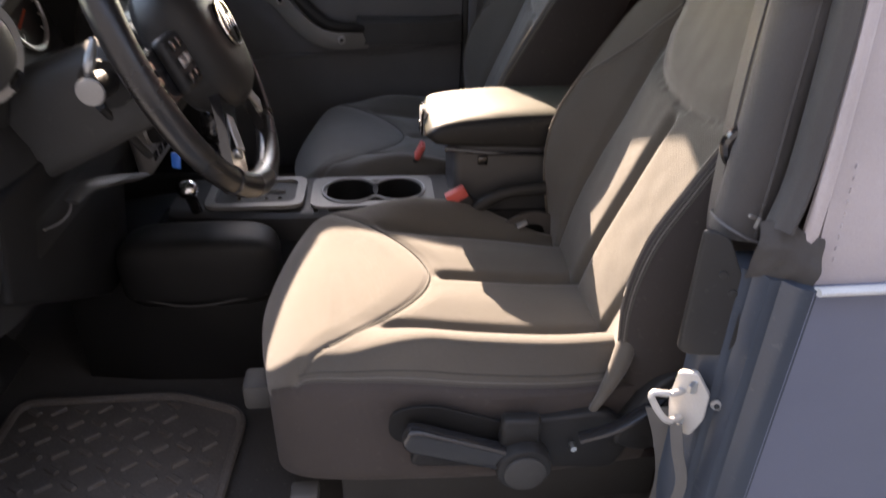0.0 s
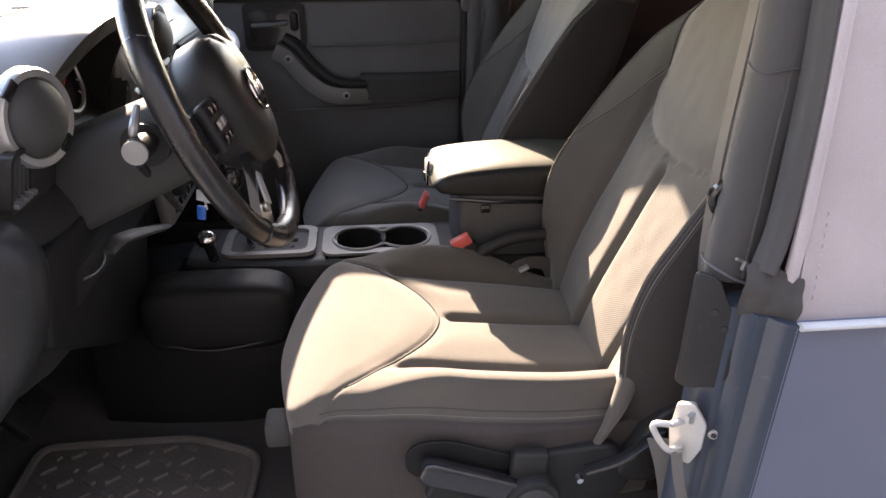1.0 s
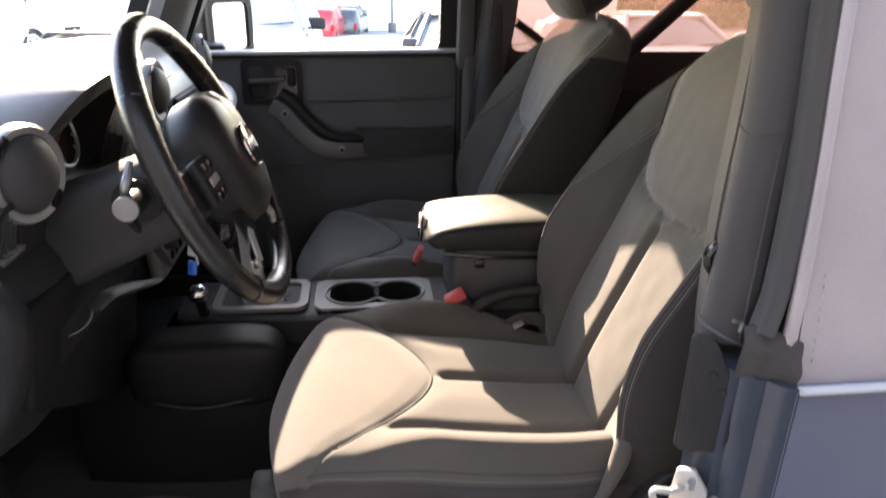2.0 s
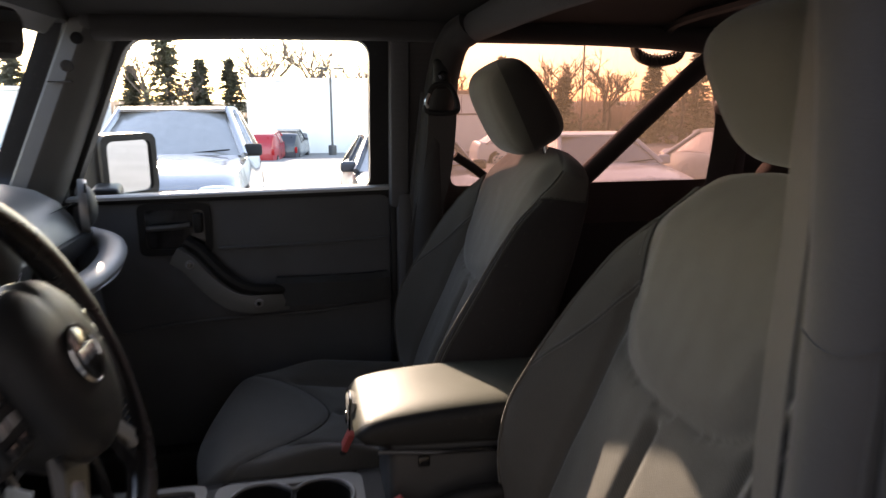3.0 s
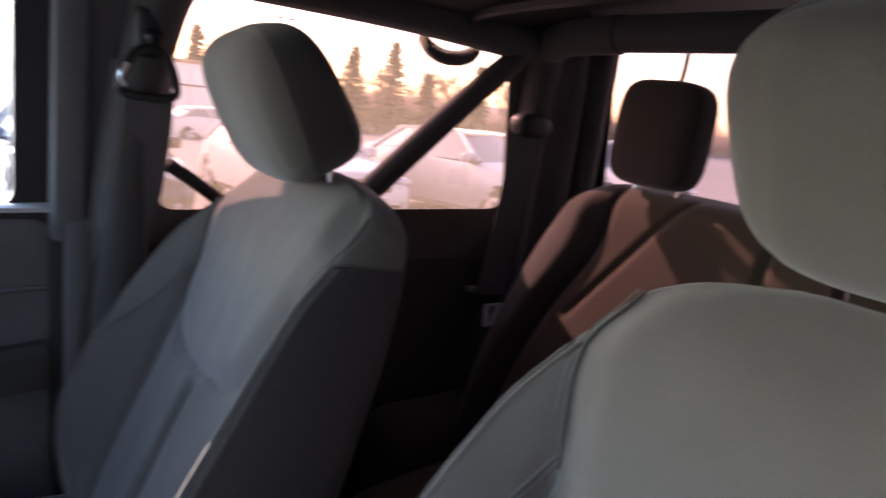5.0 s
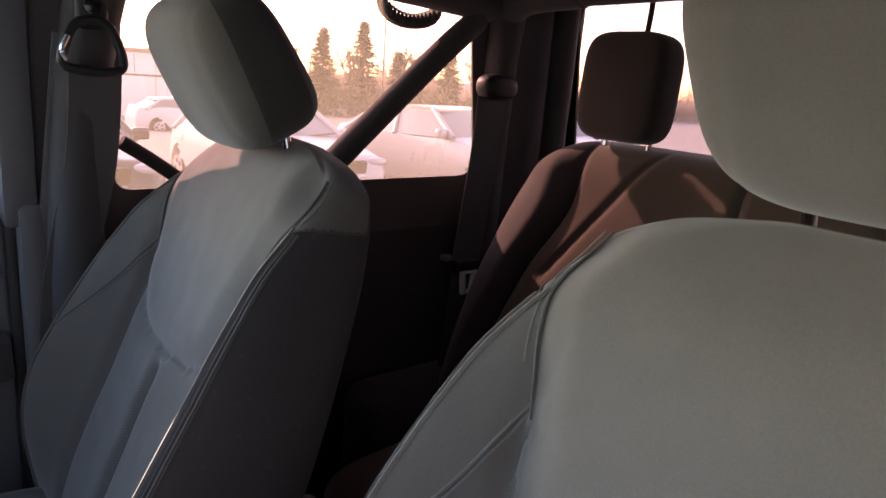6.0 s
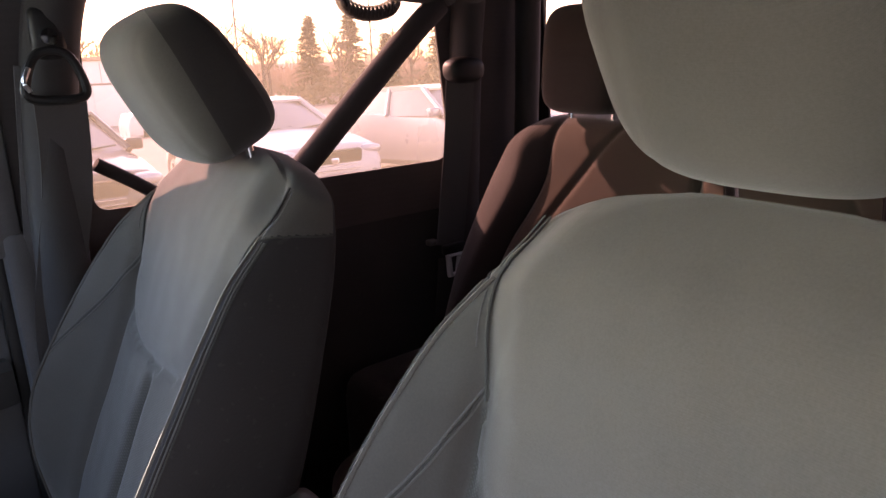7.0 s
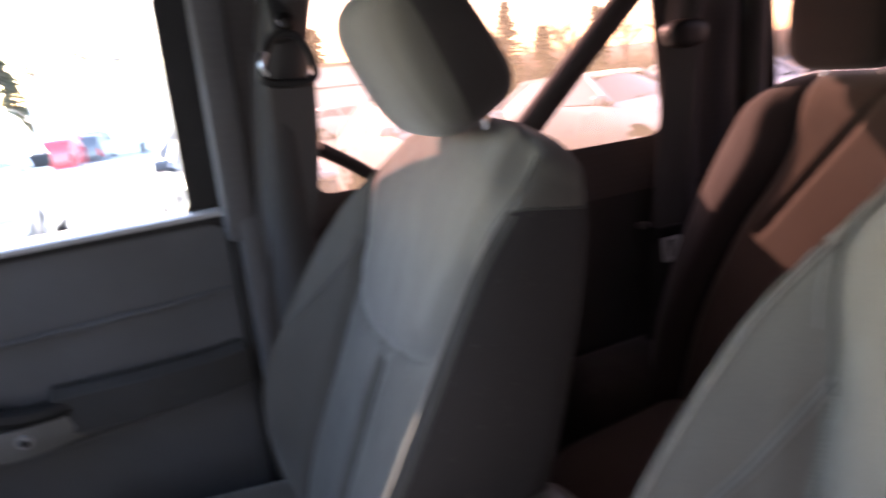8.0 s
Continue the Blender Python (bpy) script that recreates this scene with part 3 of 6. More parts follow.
# height lever, round recliner knob and recline bar on the driver's side
def seat_controls(seat):
    y = -0.64
    # dark plate painted in for the shade of the lever's recess
    prism("recess_plate", rounded([(-0.014, 0.848), (0.04, 0.826), (0.16, 0.79), (0.165, 0.862), (0.045, 0.908), (-0.01, 0.9)], 0.024), lambda u, v, d: Vector((u, -0.6235 - d, v)), 0.006, DEEP_BLACK, seat, "dark plate standing in for the lever's shaded recess", bevel=0.002)
    prism("height_lever", rounded([(0.004, 0.868), (0.012, 0.852), (0.155, 0.8), (0.158, 0.838), (0.03, 0.89), (0.014, 0.89)], 0.011), lambda u, v, d: Vector((u, y - 0.022 + d, v)), 0.024, LEVER, seat, "black plastic height lever", bevel=0.006)
    knob = part("recliner_knob", discs(((0.175, y - 0.012, 0.81), (0, -1, 0), 0.04, 0.034), seg=36, bevel=0.008), PLASTIC, seat, "round black recliner knob")
    part("knob_cap", discs(((0.175, y - 0.031, 0.81), (0, -1, 0), 0.03, 0.006), seg=36, bevel=0.002), PLASTIC_MATT, knob)
    part("knob_block", boxes(((0.17, y + 0.002, 0.862), (0.056, 0.024, 0.05), (0, 4, 0)), bevel=0.008, seg=3), PLASTIC, seat, "raised black block above the knob")
    tube("recline_bar", smooth_path([(0.256, y - 0.004, 0.844), (0.3, y - 0.008, 0.863), (0.345, y + 0.002, 0.881), (0.375, y + 0.018, 0.893)], 5), 0.011, LEVER, seat, "black recline bar", flat=0.5)
    V, F = sweep(smooth_path([(0.326, -0.59, 0.975), (0.312, -0.604, 0.94), (0.294, -0.613, 0.9), (0.276, -0.614, 0.858), (0.272, -0.606, 0.824)], 6), [(a * 1.1, b) for a, b in ring_section(0.0145, 14)], up=(1, 0, 0), scale=[1.0 - 0.6 * ease(0.1, 0.75, i / 24) for i in range(25)])
    mesh("bolster_flap", V, F, FABRIC_BOLSTER, seat, "fabric flap tucked over the hinge", angle=1.3)
    part("bolt", discs(((0.25, y + 0.002, 0.822), (0, -1, 0), 0.005, 0.012), seg=6), STEEL, seat, "steel seat bolt")
    part("track_foot", boxes(((-0.15, -0.55, 0.66), (0.045, 0.035, 0.02)), bevel=0.005), PLASTIC_GREY, seat, "bare metal front foot of the runner")


seat_controls(driver_seat)
part("tilt_handle", boxes(((-0.208, -0.5, 0.842), (0.042, 0.05, 0.046)), bevel=0.008), PLASTIC_MATT, driver_seat, "dark plastic catch under the cushion's front")


# ---- rear bench ----
bench_half = curve([(0.84, 0.575), (1.08, 0.566), (1.25, 0.53), (1.4, 0.472), (1.46, 0.44), (1.5, 0.4)])
bench_seam = curve([(0.84, 0.47), (1.05, 0.455), (1.17, 0.42), (1.266, 0.382), (1.31, 0.356), (1.37, 0.328), (1.5, 0.325)])


def rear_bench():
    seat = thing("bench_seat", "fabric rear bench with two headrests, amber light tinted into its cloth", "car seat")
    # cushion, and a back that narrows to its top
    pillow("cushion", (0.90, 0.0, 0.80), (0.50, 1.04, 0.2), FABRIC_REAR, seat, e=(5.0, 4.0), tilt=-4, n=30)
    zs = [0.84 + 0.66 * math.sin(math.pi / 2 * i / 90) for i in range(91)]
    no, ni, nb = 26, 100, 24
    rear = [math.sin(math.pi / 2 * (1 - 2 * i / nb)) for i in range(1, nb)]

    def across(z):
        """Places across the front of the back: bolster, panel, bolster."""
        hw, sm = bench_half(z), bench_seam(z)
        side = [sm + (hw - sm) * math.sin(math.pi / 2 * i / no) for i in range(1, no + 1)]
        return [-y for y in reversed(side)] + [sm * (2 * i / ni - 1) for i in range(ni + 1)] + side

    def at(z, y, face):
        top = max(0.0, (z - 1.43) / 0.07)
        shrink = max(1e-3, 1 - min(top, 1.0) ** 2.4) ** (1 / 2.4)
        u, mid = y / bench_half(z), 1.155 + (z - 1.175) * 0.23
        edge = max(1e-4, 1 - min(abs(u), 1.0) ** 7) ** (1 / 4)
        y *= 0.86 + 0.14 * shrink
        d = 0.085 * edge * (0.3 + 0.7 * shrink)
        if face:
            f = abs(y) - bench_seam(z)
            d += 0.03 * ease(0.0, 0.06, f) * edge * shrink - 0.01 * bell(f, 0.008) - 0.012 * bell(y, 0.008)
            d -= 0.008 * bell(abs(y) - 0.2 - 0.7 * (1.45 - z), 0.008) * ease(1.2, 1.26, z)
            d += 0.002 * noise.noise(Vector((y * 9, z * 9, 2.2)))
            return Vector((mid - d, y, z))
        return Vector((mid + d, y, z))
    rows = [[at(z, y, True) for y in across(z)] + [at(z, bench_half(z) * u, False) for u in rear] for z in zs]
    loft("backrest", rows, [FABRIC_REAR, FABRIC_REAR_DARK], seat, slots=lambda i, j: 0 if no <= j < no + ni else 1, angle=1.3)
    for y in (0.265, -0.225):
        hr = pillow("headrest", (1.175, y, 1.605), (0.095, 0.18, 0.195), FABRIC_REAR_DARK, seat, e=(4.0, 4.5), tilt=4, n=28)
        for dy in (-0.05, 0.05):
            part("headrest_post", discs(((1.19, y + dy, 1.49), (0, 0, 1), 0.006, 0.1), seg=10), CHROME, hr)
    return seat


rear_bench()


# ---- the car's shell ----
def ring_wall(name, y, side, outer, inner, thick, mats, label, category, lean=0.0, zref=1.2, slots=True):
    """A side wall with a window opening; lean: how far it comes in per metre of height."""
    def to(u, v, d):
        return Vector((u, y + side * d - side * lean * max(0.0, v - zref), v))
    ob = plate(name, outer, inner, to, thick, mats, slots=slots)
    return tagged(ob, label, category, kind="structure")


def pane(name, loop, y, side, mat, parent, lean=0.0, zref=1.2, label=""):
    V = [Vector((p[0], y - side * lean * max(0.0, p[1] - zref), p[1])) for p in loop]
    ob = mesh(name, V, [tuple(range(len(V)))], mat, parent, label, smooth=False)
    ob.visible_shadow = mat is AMBER
    return ob


def quad(x0, z0, x1, z1):
    return [(x0, z0), (x1, z0), (x1, z1), (x0, z1)]


LEAN = 0.12
# passenger door: lower shell with trim, upper frame with glass
door = thing("door_1", "closed passenger door, dark grained plastic trim and clear window", "car door", kind="structure")
to_p = lambda u, v, d: Vector((u, 0.715 + d, v))
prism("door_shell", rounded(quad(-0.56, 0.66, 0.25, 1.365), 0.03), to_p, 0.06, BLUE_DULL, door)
prism("door_panel", rounded([(-0.55, 0.70), (0.24, 0.70), (0.243, 1.362), (-0.55, 1.352)], 0.035), lambda u, v, d: Vector((u, 0.697 + d, v)), 0.02, DOOR_TRIM, door, "grained trim panel, lifted to charcoal for glare", bevel=0.006)
WIN = [(-0.528, 1.372), (0.19, 1.384), (0.19, 1.745), (-0.358, 1.745)]
WIN_OUT = [(-0.575, 1.345), (0.25, 1.345), (0.25, 1.80), (-0.395, 1.80)]
plate("window_frame", rounded(WIN_OUT, 0.03), rounded(WIN, [0.02, 0.025, 0.04, 0.05]), lambda u, v, d: Vector((u, 0.70 + d - LEAN * max(0, v - 1.37), v)), 0.045, PLASTIC, door, "black window frame")
pane("pane", rounded(WIN, [0.02, 0.025, 0.04, 0.05]), 0.73, 1, GLASS, door, LEAN, 1.37, "clear window glass")
V, F = sweep([(-0.54, 0.694, 1.366), (0.245, 0.694, 1.378)], [(-0.014, -0.003), (0.016, -0.003), (0.016, 0.004), (0.008, 0.009), (-0.008, 0.009), (-0.014, 0.004)])
mesh("window_sill", V, F, EDGE_LIT, door, "window sill strip, sky light put into its pale colour")
# filler strip added to stop light leaking past the door's rear edge
part("edge_filler", boxes(((0.249, 0.69, 1.03), (0.02, 0.03, 0.7)), bevel=0.006), PLASTIC, door, "black filler strip closing the gap at the door's edge")
# armrest ledge and lower pocket line
V, F = sweep(smooth_path([(-0.06, 0.682, 1.142), (0.05, 0.672, 1.142), (0.16, 0.674, 1.142), (0.232, 0.685, 1.145)], 5), [(-0.024, -0.055), (0.02, -0.06), (0.02, 0.0), (0.006, 0.012), (-0.014, 0.012), (-0.024, 0.002)])
mesh("armrest_ledge", V, F, PLASTIC_MATT, door, "black soft armrest ledge")
V, F = sweep(smooth_path([(-0.5, 0.692, 1.02), (-0.25, 0.69, 1.045), (0.05, 0.69, 1.055), (0.235, 0.695, 1.075)], 6), ring_section(0.005, 8))
mesh("trim_ridge", V, F, DOOR_TRIM, door)
V, F = sweep(smooth_path([(-0.2, 0.692, 1.235), (-0.05, 0.69, 1.238), (0.1, 0.69, 1.242), (0.235, 0.695, 1.248)], 6), ring_section(0.0045, 8))
mesh("trim_ridge", V, F, DOOR_TRIM, door)
# grab handle with its two screws
grip = [(-0.3, 0.678, 1.226), (-0.264, 0.668, 1.203), (-0.222, 0.655, 1.155), (-0.176, 0.65, 1.115), (-0.135, 0.652, 1.1), (-0.095, 0.658, 1.096), (-0.035, 0.68, 1.094)]
V, F = sweep(smooth_path(grip, 5), [(-0.016, -0.022), (0.014, -0.024), (0.018, 0.0), (0.014, 0.022), (-0.016, 0.022), (-0.021, 0.0)])
handle = mesh("grab_handle", V, F, PLASTIC_CUP, door, "grey plastic grab handle with two screws")
V, F = sweep(smooth_path([(p[0] + 0.025, p[1] + 0.008, p[2] + 0.03) for p in grip], 5), ring_section(0.017, 10))
mesh("handle_cushion", V, F, PLASTIC, handle, "black upper roll")
for x, z, y in ((-0.264, 1.205, 0.65), (-0.104, 1.1, 0.638)):
    screw = part("screw", discs(((x, y, z), (0, -1, 0), 0.011, 0.008), seg=20, bevel=0.002), GREY_TRIM, handle, "grey screw head")
    part("recess", discs(((x, y - 0.0045, z), (0, -1, 0), 0.006, 0.002), seg=6), GLOSS_BLACK, screw)
# inner release in its recess
rec = plate("release_bezel", rounded(quad(-0.385, 1.222, -0.212, 1.352), 0.02), rounded(quad(-0.368, 1.238, -0.228, 1.337), 0.018), lambda u, v, d: Vector((u, 0.689 + d, v)), 0.012, PLASTIC, door, "black bezel of the door release")
prism("release_bowl", rounded(quad(-0.37, 1.236, -0.226, 1.339), 0.018), lambda u, v, d: Vector((u, 0.6935 + d, v)), 0.003, GLOSS_BLACK, rec)
V, F = sweep(smooth_path([(-0.362, 0.683, 1.292), (-0.33, 0.679, 1.294), (-0.29, 0.679, 1.296), (-0.262, 0.683, 1.299)], 4), ring_section(0.009, 8, 0.8))
mesh("release_lever", V, F, PLASTIC_GREY, rec, "grey release lever")
part("lock_slide", boxes(((-0.243, 0.685, 1.302), (0.022, 0.014, 0.05)), bevel=0.006), PLASTIC, rec)

# sides of the tub, floor, firewall
for side, y, rail in ((1, 0.70, 1.272), (-1, -0.76, 1.18)):
    tub = thing("wall_right" if side > 0 else "wall_left", "painted metal tub side behind the door opening", "car body", kind="structure")
    x0 = 0.252 if side > 0 else 0.418
    prism("tub_side", [(x0, 0.45), (1.55, 0.45), (1.55, rail), (x0, rail)], lambda u, v, d, y=y, s=side: Vector((u, y + s * d, v)), 0.045 if side > 0 else 0.03, BLUE, tub, "blue-grey painted panel")
    if side > 0:
        prism("inner_trim", rounded([(0.46, 0.62), (1.45, 0.62), (1.45, 1.262), (0.46, 1.262)], 0.03), lambda u, v, d: Vector((u, 0.6965 + d, v)), 0.003, PLASTIC_MATT, tub, "black plastic inner trim", bevel=0.001)
        part("wheel_housing", boxes(((1.13, 0.60, 0.74), (0.6, 0.16, 0.42)), bevel=0.06, seg=4), CARPET, tub)
    else:
        prism("inner_trim", rounded([(0.5, 0.62), (1.45, 0.62), (1.45, 1.16), (0.5, 1.16)], 0.03), lambda u, v, d: Vector((u, -0.757 + d, v)), 0.026, PLASTIC, tub, "black plastic inner trim", bevel=0.008)
floor = tagged(part("floor", boxes(((0.35, 0.0, 0.58), (2.4, 1.45, 0.06)), bevel=0.02), CARPET, None), "black carpeted footwell floor, dusty", "floor", kind="structure")
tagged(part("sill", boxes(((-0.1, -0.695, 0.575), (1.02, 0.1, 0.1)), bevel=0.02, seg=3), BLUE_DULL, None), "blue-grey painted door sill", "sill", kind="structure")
tagged(part("sill_right", boxes(((-0.29, 0.68, 0.635), (1.16, 0.062, 0.126)), bevel=0.012, seg=3), PLASTIC_MATT, None), "black plastic sill along the passenger door", "sill", kind="structure")
tagged(part("firewall", boxes(((-0.86, 0.0, 0.98), (0.06, 1.45, 0.86)), bevel=0.02), CARPET, None), "dark carpeted firewall under the dash", "wall", kind="structure")
tagged(part("tailgate", boxes(((1.53, 0.0, 0.86), (0.06, 1.4, 0.78)), bevel=0.02), PLASTIC, None), "dark inner tailgate below the rear window", "tailgate", kind="structure")

# soft top: roof, quarter panels, rear panel
roof_x, roof_y = [-0.5, -0.25, 0.0, 0.25, 0.43, 0.6, 0.8, 1.0, 1.2, 1.48], [-0.66, -0.6, -0.45, -0.2, 0.0, 0.2, 0.45, 0.6, 0.66]
V = [Vector((x, y, 1.80 + 0.035 * (1 - (y / 0.66) ** 2) - 0.03 * ease(0.45, 0.66, abs(y)) + 0.03 * ease(0.9, 1.48, x) + dz)) for dz in (0, 0.012) for x in roof_x for y in roof_y]
n, k = len(roof_x), len(roof_y)
F = []
for top in (0, 1):
    F += [(top * n * k + i * k + j, top * n * k + i * k + j + 1, top * n * k + (i + 1) * k + j + 1, top * n * k + (i + 1) * k + j) for i in range(n - 1) for j in range(k - 1)]
rim = [i * k for i in range(n)] + [(n - 1) * k + j for j in range(1, k)] + [i * k + k - 1 for i in range(n - 2, -1, -1)] + [j for j in range(k - 2, 0, -1)]
F += [(rim[i], rim[(i + 1) % len(rim)], n * k + rim[(i + 1) % len(rim)], n * k + rim[i]) for i in range(len(rim))]
S = [0] * ((n - 1) * (k - 1)) + [1] * ((n - 1) * (k - 1) + len(rim))
tagged(mesh("ceiling", V, F, [HEADLINER, CLOTH_TOP], slots=S, angle=1.2), "black fabric soft top stretched over its bows", "roof", kind="structure")
for x in (0.95,):
    V, F = sweep(smooth_path([(x, -0.62, 1.765), (x, -0.5, 1.80), (x, 0, 1.815), (x, 0.5, 1.80), (x, 0.62, 1.765)], 6), ring_section(0.014, 8))
    tagged(mesh("roof_bow", V, F, PLASTIC), "black steel bow under the soft top", "roof bow")
QW = [(0.40, 1.378), (1.19, 1.381), (1.118, 1.735), (0.42, 1.75)]
QO = [(0.25, 1.262), (1.53, 1.262), (1.47, 1.82), (0.25, 1.80)]
QR = [0.03, 0.05, 0.05, 0.05]
qr = ring_wall("quarter_right", 0.6975, 1, rounded(QO, 0.01), rounded(QW, QR), 0.006, [LINING_GREY, CLOTH_TOP], "soft top side with a tinted vinyl window", "soft top", 0.1, 1.27)
pane("pane", rounded(QW, QR), 0.7005, 1, AMBER, qr, 0.1, 1.27, "amber tinted vinyl window")
LO = [(0.421, 1.178), (1.53, 1.178), (1.47, 1.82), (0.421, 1.80)]
LW = [(0.62, 1.30), (1.19, 1.30), (1.118, 1.735), (0.60, 1.735)]
ql = ring_wall("quarter_left", -0.77, -1, rounded(LO, 0.01), rounded(LW, QR), 0.006, [LINING_GREY, CLOTH_TOP], "soft top side with a tinted vinyl window, folded fabric edge", "soft top", 0.12, 1.18)
pane("pane", rounded(LW, QR), -0.773, -1, AMBER, ql, 0.12, 1.18, "amber tinted vinyl window")
RW = [(-0.64, 1.36), (0.64, 1.36), (0.635, 1.812), (-0.635, 1.812)]
RO = [(-0.73, 1.15), (0.73, 1.15), (0.67, 1.84), (-0.67, 1.84)]
to_r = lambda u, v, d: Vector((1.44 + d + 0.12 * (1.8 - v), u, v))
rear = tagged(plate("rear_panel", rounded(RO, 0.01), rounded(RW, 0.07), to_r, 0.008, [HEADLINER, CLOTH_TOP], slots=True), "soft top rear panel with a tinted window", "soft top", kind="structure")
ob = mesh("pane", [to_r(p[0], p[1], 0.004) for p in rounded(RW, 0.07)], [tuple(range(28))], AMBER, rear, "amber tinted vinyl window", smooth=False)

# windscreen frame: pillars, header, glass
wsf = thing("windscreen", "upright windscreen in a black-trimmed frame", "windscreen", kind="structure")
WS = [(-0.69, 1.40), (0.69, 1.40), (0.665, 1.785), (-0.665, 1.785)]
WSO = [(-0.74, 1.32), (0.74, 1.32), (0.70, 1.835), (-0.70, 1.835)]
to_w = lambda u, v, d: Vector((-0.655 - d + 0.44 * (v - 1.40), u, v))
plate("screen_frame", rounded(WSO, 0.02), rounded(WS, 0.06), to_w, 0.05, PLASTIC, wsf)
ob = mesh("pane", [to_w(p[0], p[1], 0.03) for p in rounded(WS, 0.06)], [tuple(range(28))], GLASS, wsf, "clear windscreen glass", smooth=False)
ob.visible_shadow = False
for side in (1, -1):
    y = 0.64 * side
    rows = []
    for v in np.linspace(1.36, 1.79, 9):
        x = -0.645 + 0.44 * (v - 1.40)
        rows.append([Vector((x + a, y + side * b, v)) for a, b in ((0.0, 0.004), (0.012, -0.022), (0.05, -0.035), (0.098, -0.012), (0.118, 0.03), (0.115, 0.06), (-0.005, 0.06))])
    tr = loft("pillar_trim", rows, PLASTIC_GREY if side > 0 else PLASTIC_MATT, wsf, "grey windscreen pillar cover", angle=0.8)
    # black discs on the surface give the dark of the bolt holes
    for v in (1.676, 1.735):
        x = -0.645 + 0.44 * (v - 1.40) + 0.045
        part("hole_disc", discs(((x, y - side * 0.034, v), (0.1, -side, 0), 0.013, 0.008), seg=20), GLOSS_BLACK, tr, "round black disc for the dark of a bolt hole")
    part("joint", boxes(((-0.645 + 0.44 * 0.24 + 0.042, y - side * 0.033, 1.642), (0.05, 0.008, 0.003)), bevel=0), GLOSS_BLACK, tr)
V, F = sweep([(-0.505, -0.66, 1.80), (-0.505, 0.66, 1.80)], [(-0.04, -0.03), (0.035, -0.03), (0.045, 0.0), (0.035, 0.02), (-0.04, 0.02)])
mesh("header", V, F, PLASTIC_MATT, wsf, "black header rail")
for side in (1, -1):
    vis = part("visor", boxes(((-0.49, side * 0.36, 1.765), (0.06, 0.42, 0.016), (0, -50, 0)), bevel=0.008, seg=3), PLASTIC_GREY, None, "")
    vis.name = "sun_visor"
    tagged(vis, "grey sun visor folded up under the header", "sun visor")

OUTSET = (-0.025, -0.035, 0.01)
# padded sport bars
def bar(name, path, r, mat, label, flat=1.0):
    V, F = sweep(smooth_path(path, 6), ring_section(r, 14, flat))
    return tagged(mesh(name, V, F, mat), label, "sport bar", "padded sport bars", kind="structure")


PADS = "black padded steel sport bar of the roof frame"
for side in (1, -1):
    y = 0.62 * side
    bar("sport_bar", [(0.33, 0.645 * side, 0.62), (0.33, 0.645 * side, 1.2), (0.345, 0.64 * side, 1.5), (0.38, 0.605 * side, 1.72), (0.42, 0.54 * side, 1.775)] if side > 0 else
        [(0.376, -0.699, 1.205), (0.378, -0.699, 1.245), (0.382, -0.697, 1.32), (0.391, -0.685, 1.51), (0.408, -0.63, 1.725), (0.424, -0.55, 1.775)], 0.04 if side > 0 else 0.03, PADDING, PADS)
    bar("sport_bar", [(-0.42, y, 1.765), (0.0, y, 1.775), (0.36, y, 1.775), (0.8, y, 1.772), (1.14, y, 1.755)], 0.035, PADDING, PADS)
    bar("sport_bar", [(1.11, y, 1.725), (1.0, 0.625 * side, 1.63), (0.82, 0.635 * side, 1.46), (0.66, 0.64 * side, 1.31)], 0.026, PADDING, PADS)
    bar("sport_bar", [(1.2, 0.66 * side, 0.9), (1.2, 0.65 * side, 1.4), (1.2, 0.63 * side, 1.7), (1.18, 0.57 * side, 1.77), (1.18, 0.4 * side, 1.785)], 0.038, PADDING, PADS)
    bar("sport_bar", [(1.38, 0.63 * side, 1.0), (1.38, 0.62 * side, 1.5), (1.36, 0.6 * side, 1.78)], 0.03, PADDING, PADS)
bar("sport_bar", [(0.43, -0.56, 1.772), (0.43, 0.0, 1.782), (0.43, 0.56, 1.772)], 0.035, PADDING, PADS)
bar("sport_bar", [(1.18, -0.42, 1.785), (1.18, 0.0, 1.79), (1.18, 0.42, 1.785)], 0.035, PADDING, PADS)
bar("sport_bar", [(0.41, 0.672, 1.46), (0.47, 0.672, 1.42), (0.53, 0.673, 1.37), (0.6, 0.674, 1.28)], 0.012, HEADLINER, "thin black brace strap behind the door")
sleeve = thing("pillar_sleeve", "seams and pale welt of the padded sleeve on the pillar", "pillar sleeve", kind="structure", at=OUTSET)
V, F = sweep([(0.413 + 0.031 * math.cos(t), -0.657 + 0.031 * math.sin(t), 1.437 + 0.004 * math.sin(3 * t)) for t in np.linspace(0, 2 * math.pi, 30, endpoint=False)], ring_section(0.0009, 6), closed=True)
mesh("cross_seam", V, F, PADDING, sleeve, "pinched cross seam")
V, F = sweep(smooth_path([(0.404, -0.693, 1.2), (0.404, -0.694, 1.25), (0.406, -0.691, 1.32), (0.412, -0.68, 1.48), (0.428, -0.633, 1.7)], 6), ring_section(0.0022, 6))
mesh("long_seam", V, F, PADDING, sleeve, "sewn seam along the sleeve")
V, F = sweep([(0.401 + 0.031 * math.cos(t), -0.664 + 0.031 * math.sin(t), 1.198 - 0.014 * math.cos(t)) for t in np.linspace(0, 2 * math.pi, 30, endpoint=False)], ring_section(0.0018, 6), closed=True)
mesh("welt", V, F, PADDING_GREY, sleeve, "pale welt at the sleeve's end")
tagged(part("surround_right", boxes(((0.262, 0.665, 1.56), (0.05, 0.05, 0.46), (4, 0, 0)), ((0.275, 0.672, 1.12), (0.04, 0.045, 0.5)), bevel=0.012), PADDING_GREY, None), "dark grey door surround of the soft top", "door surround", kind="structure")
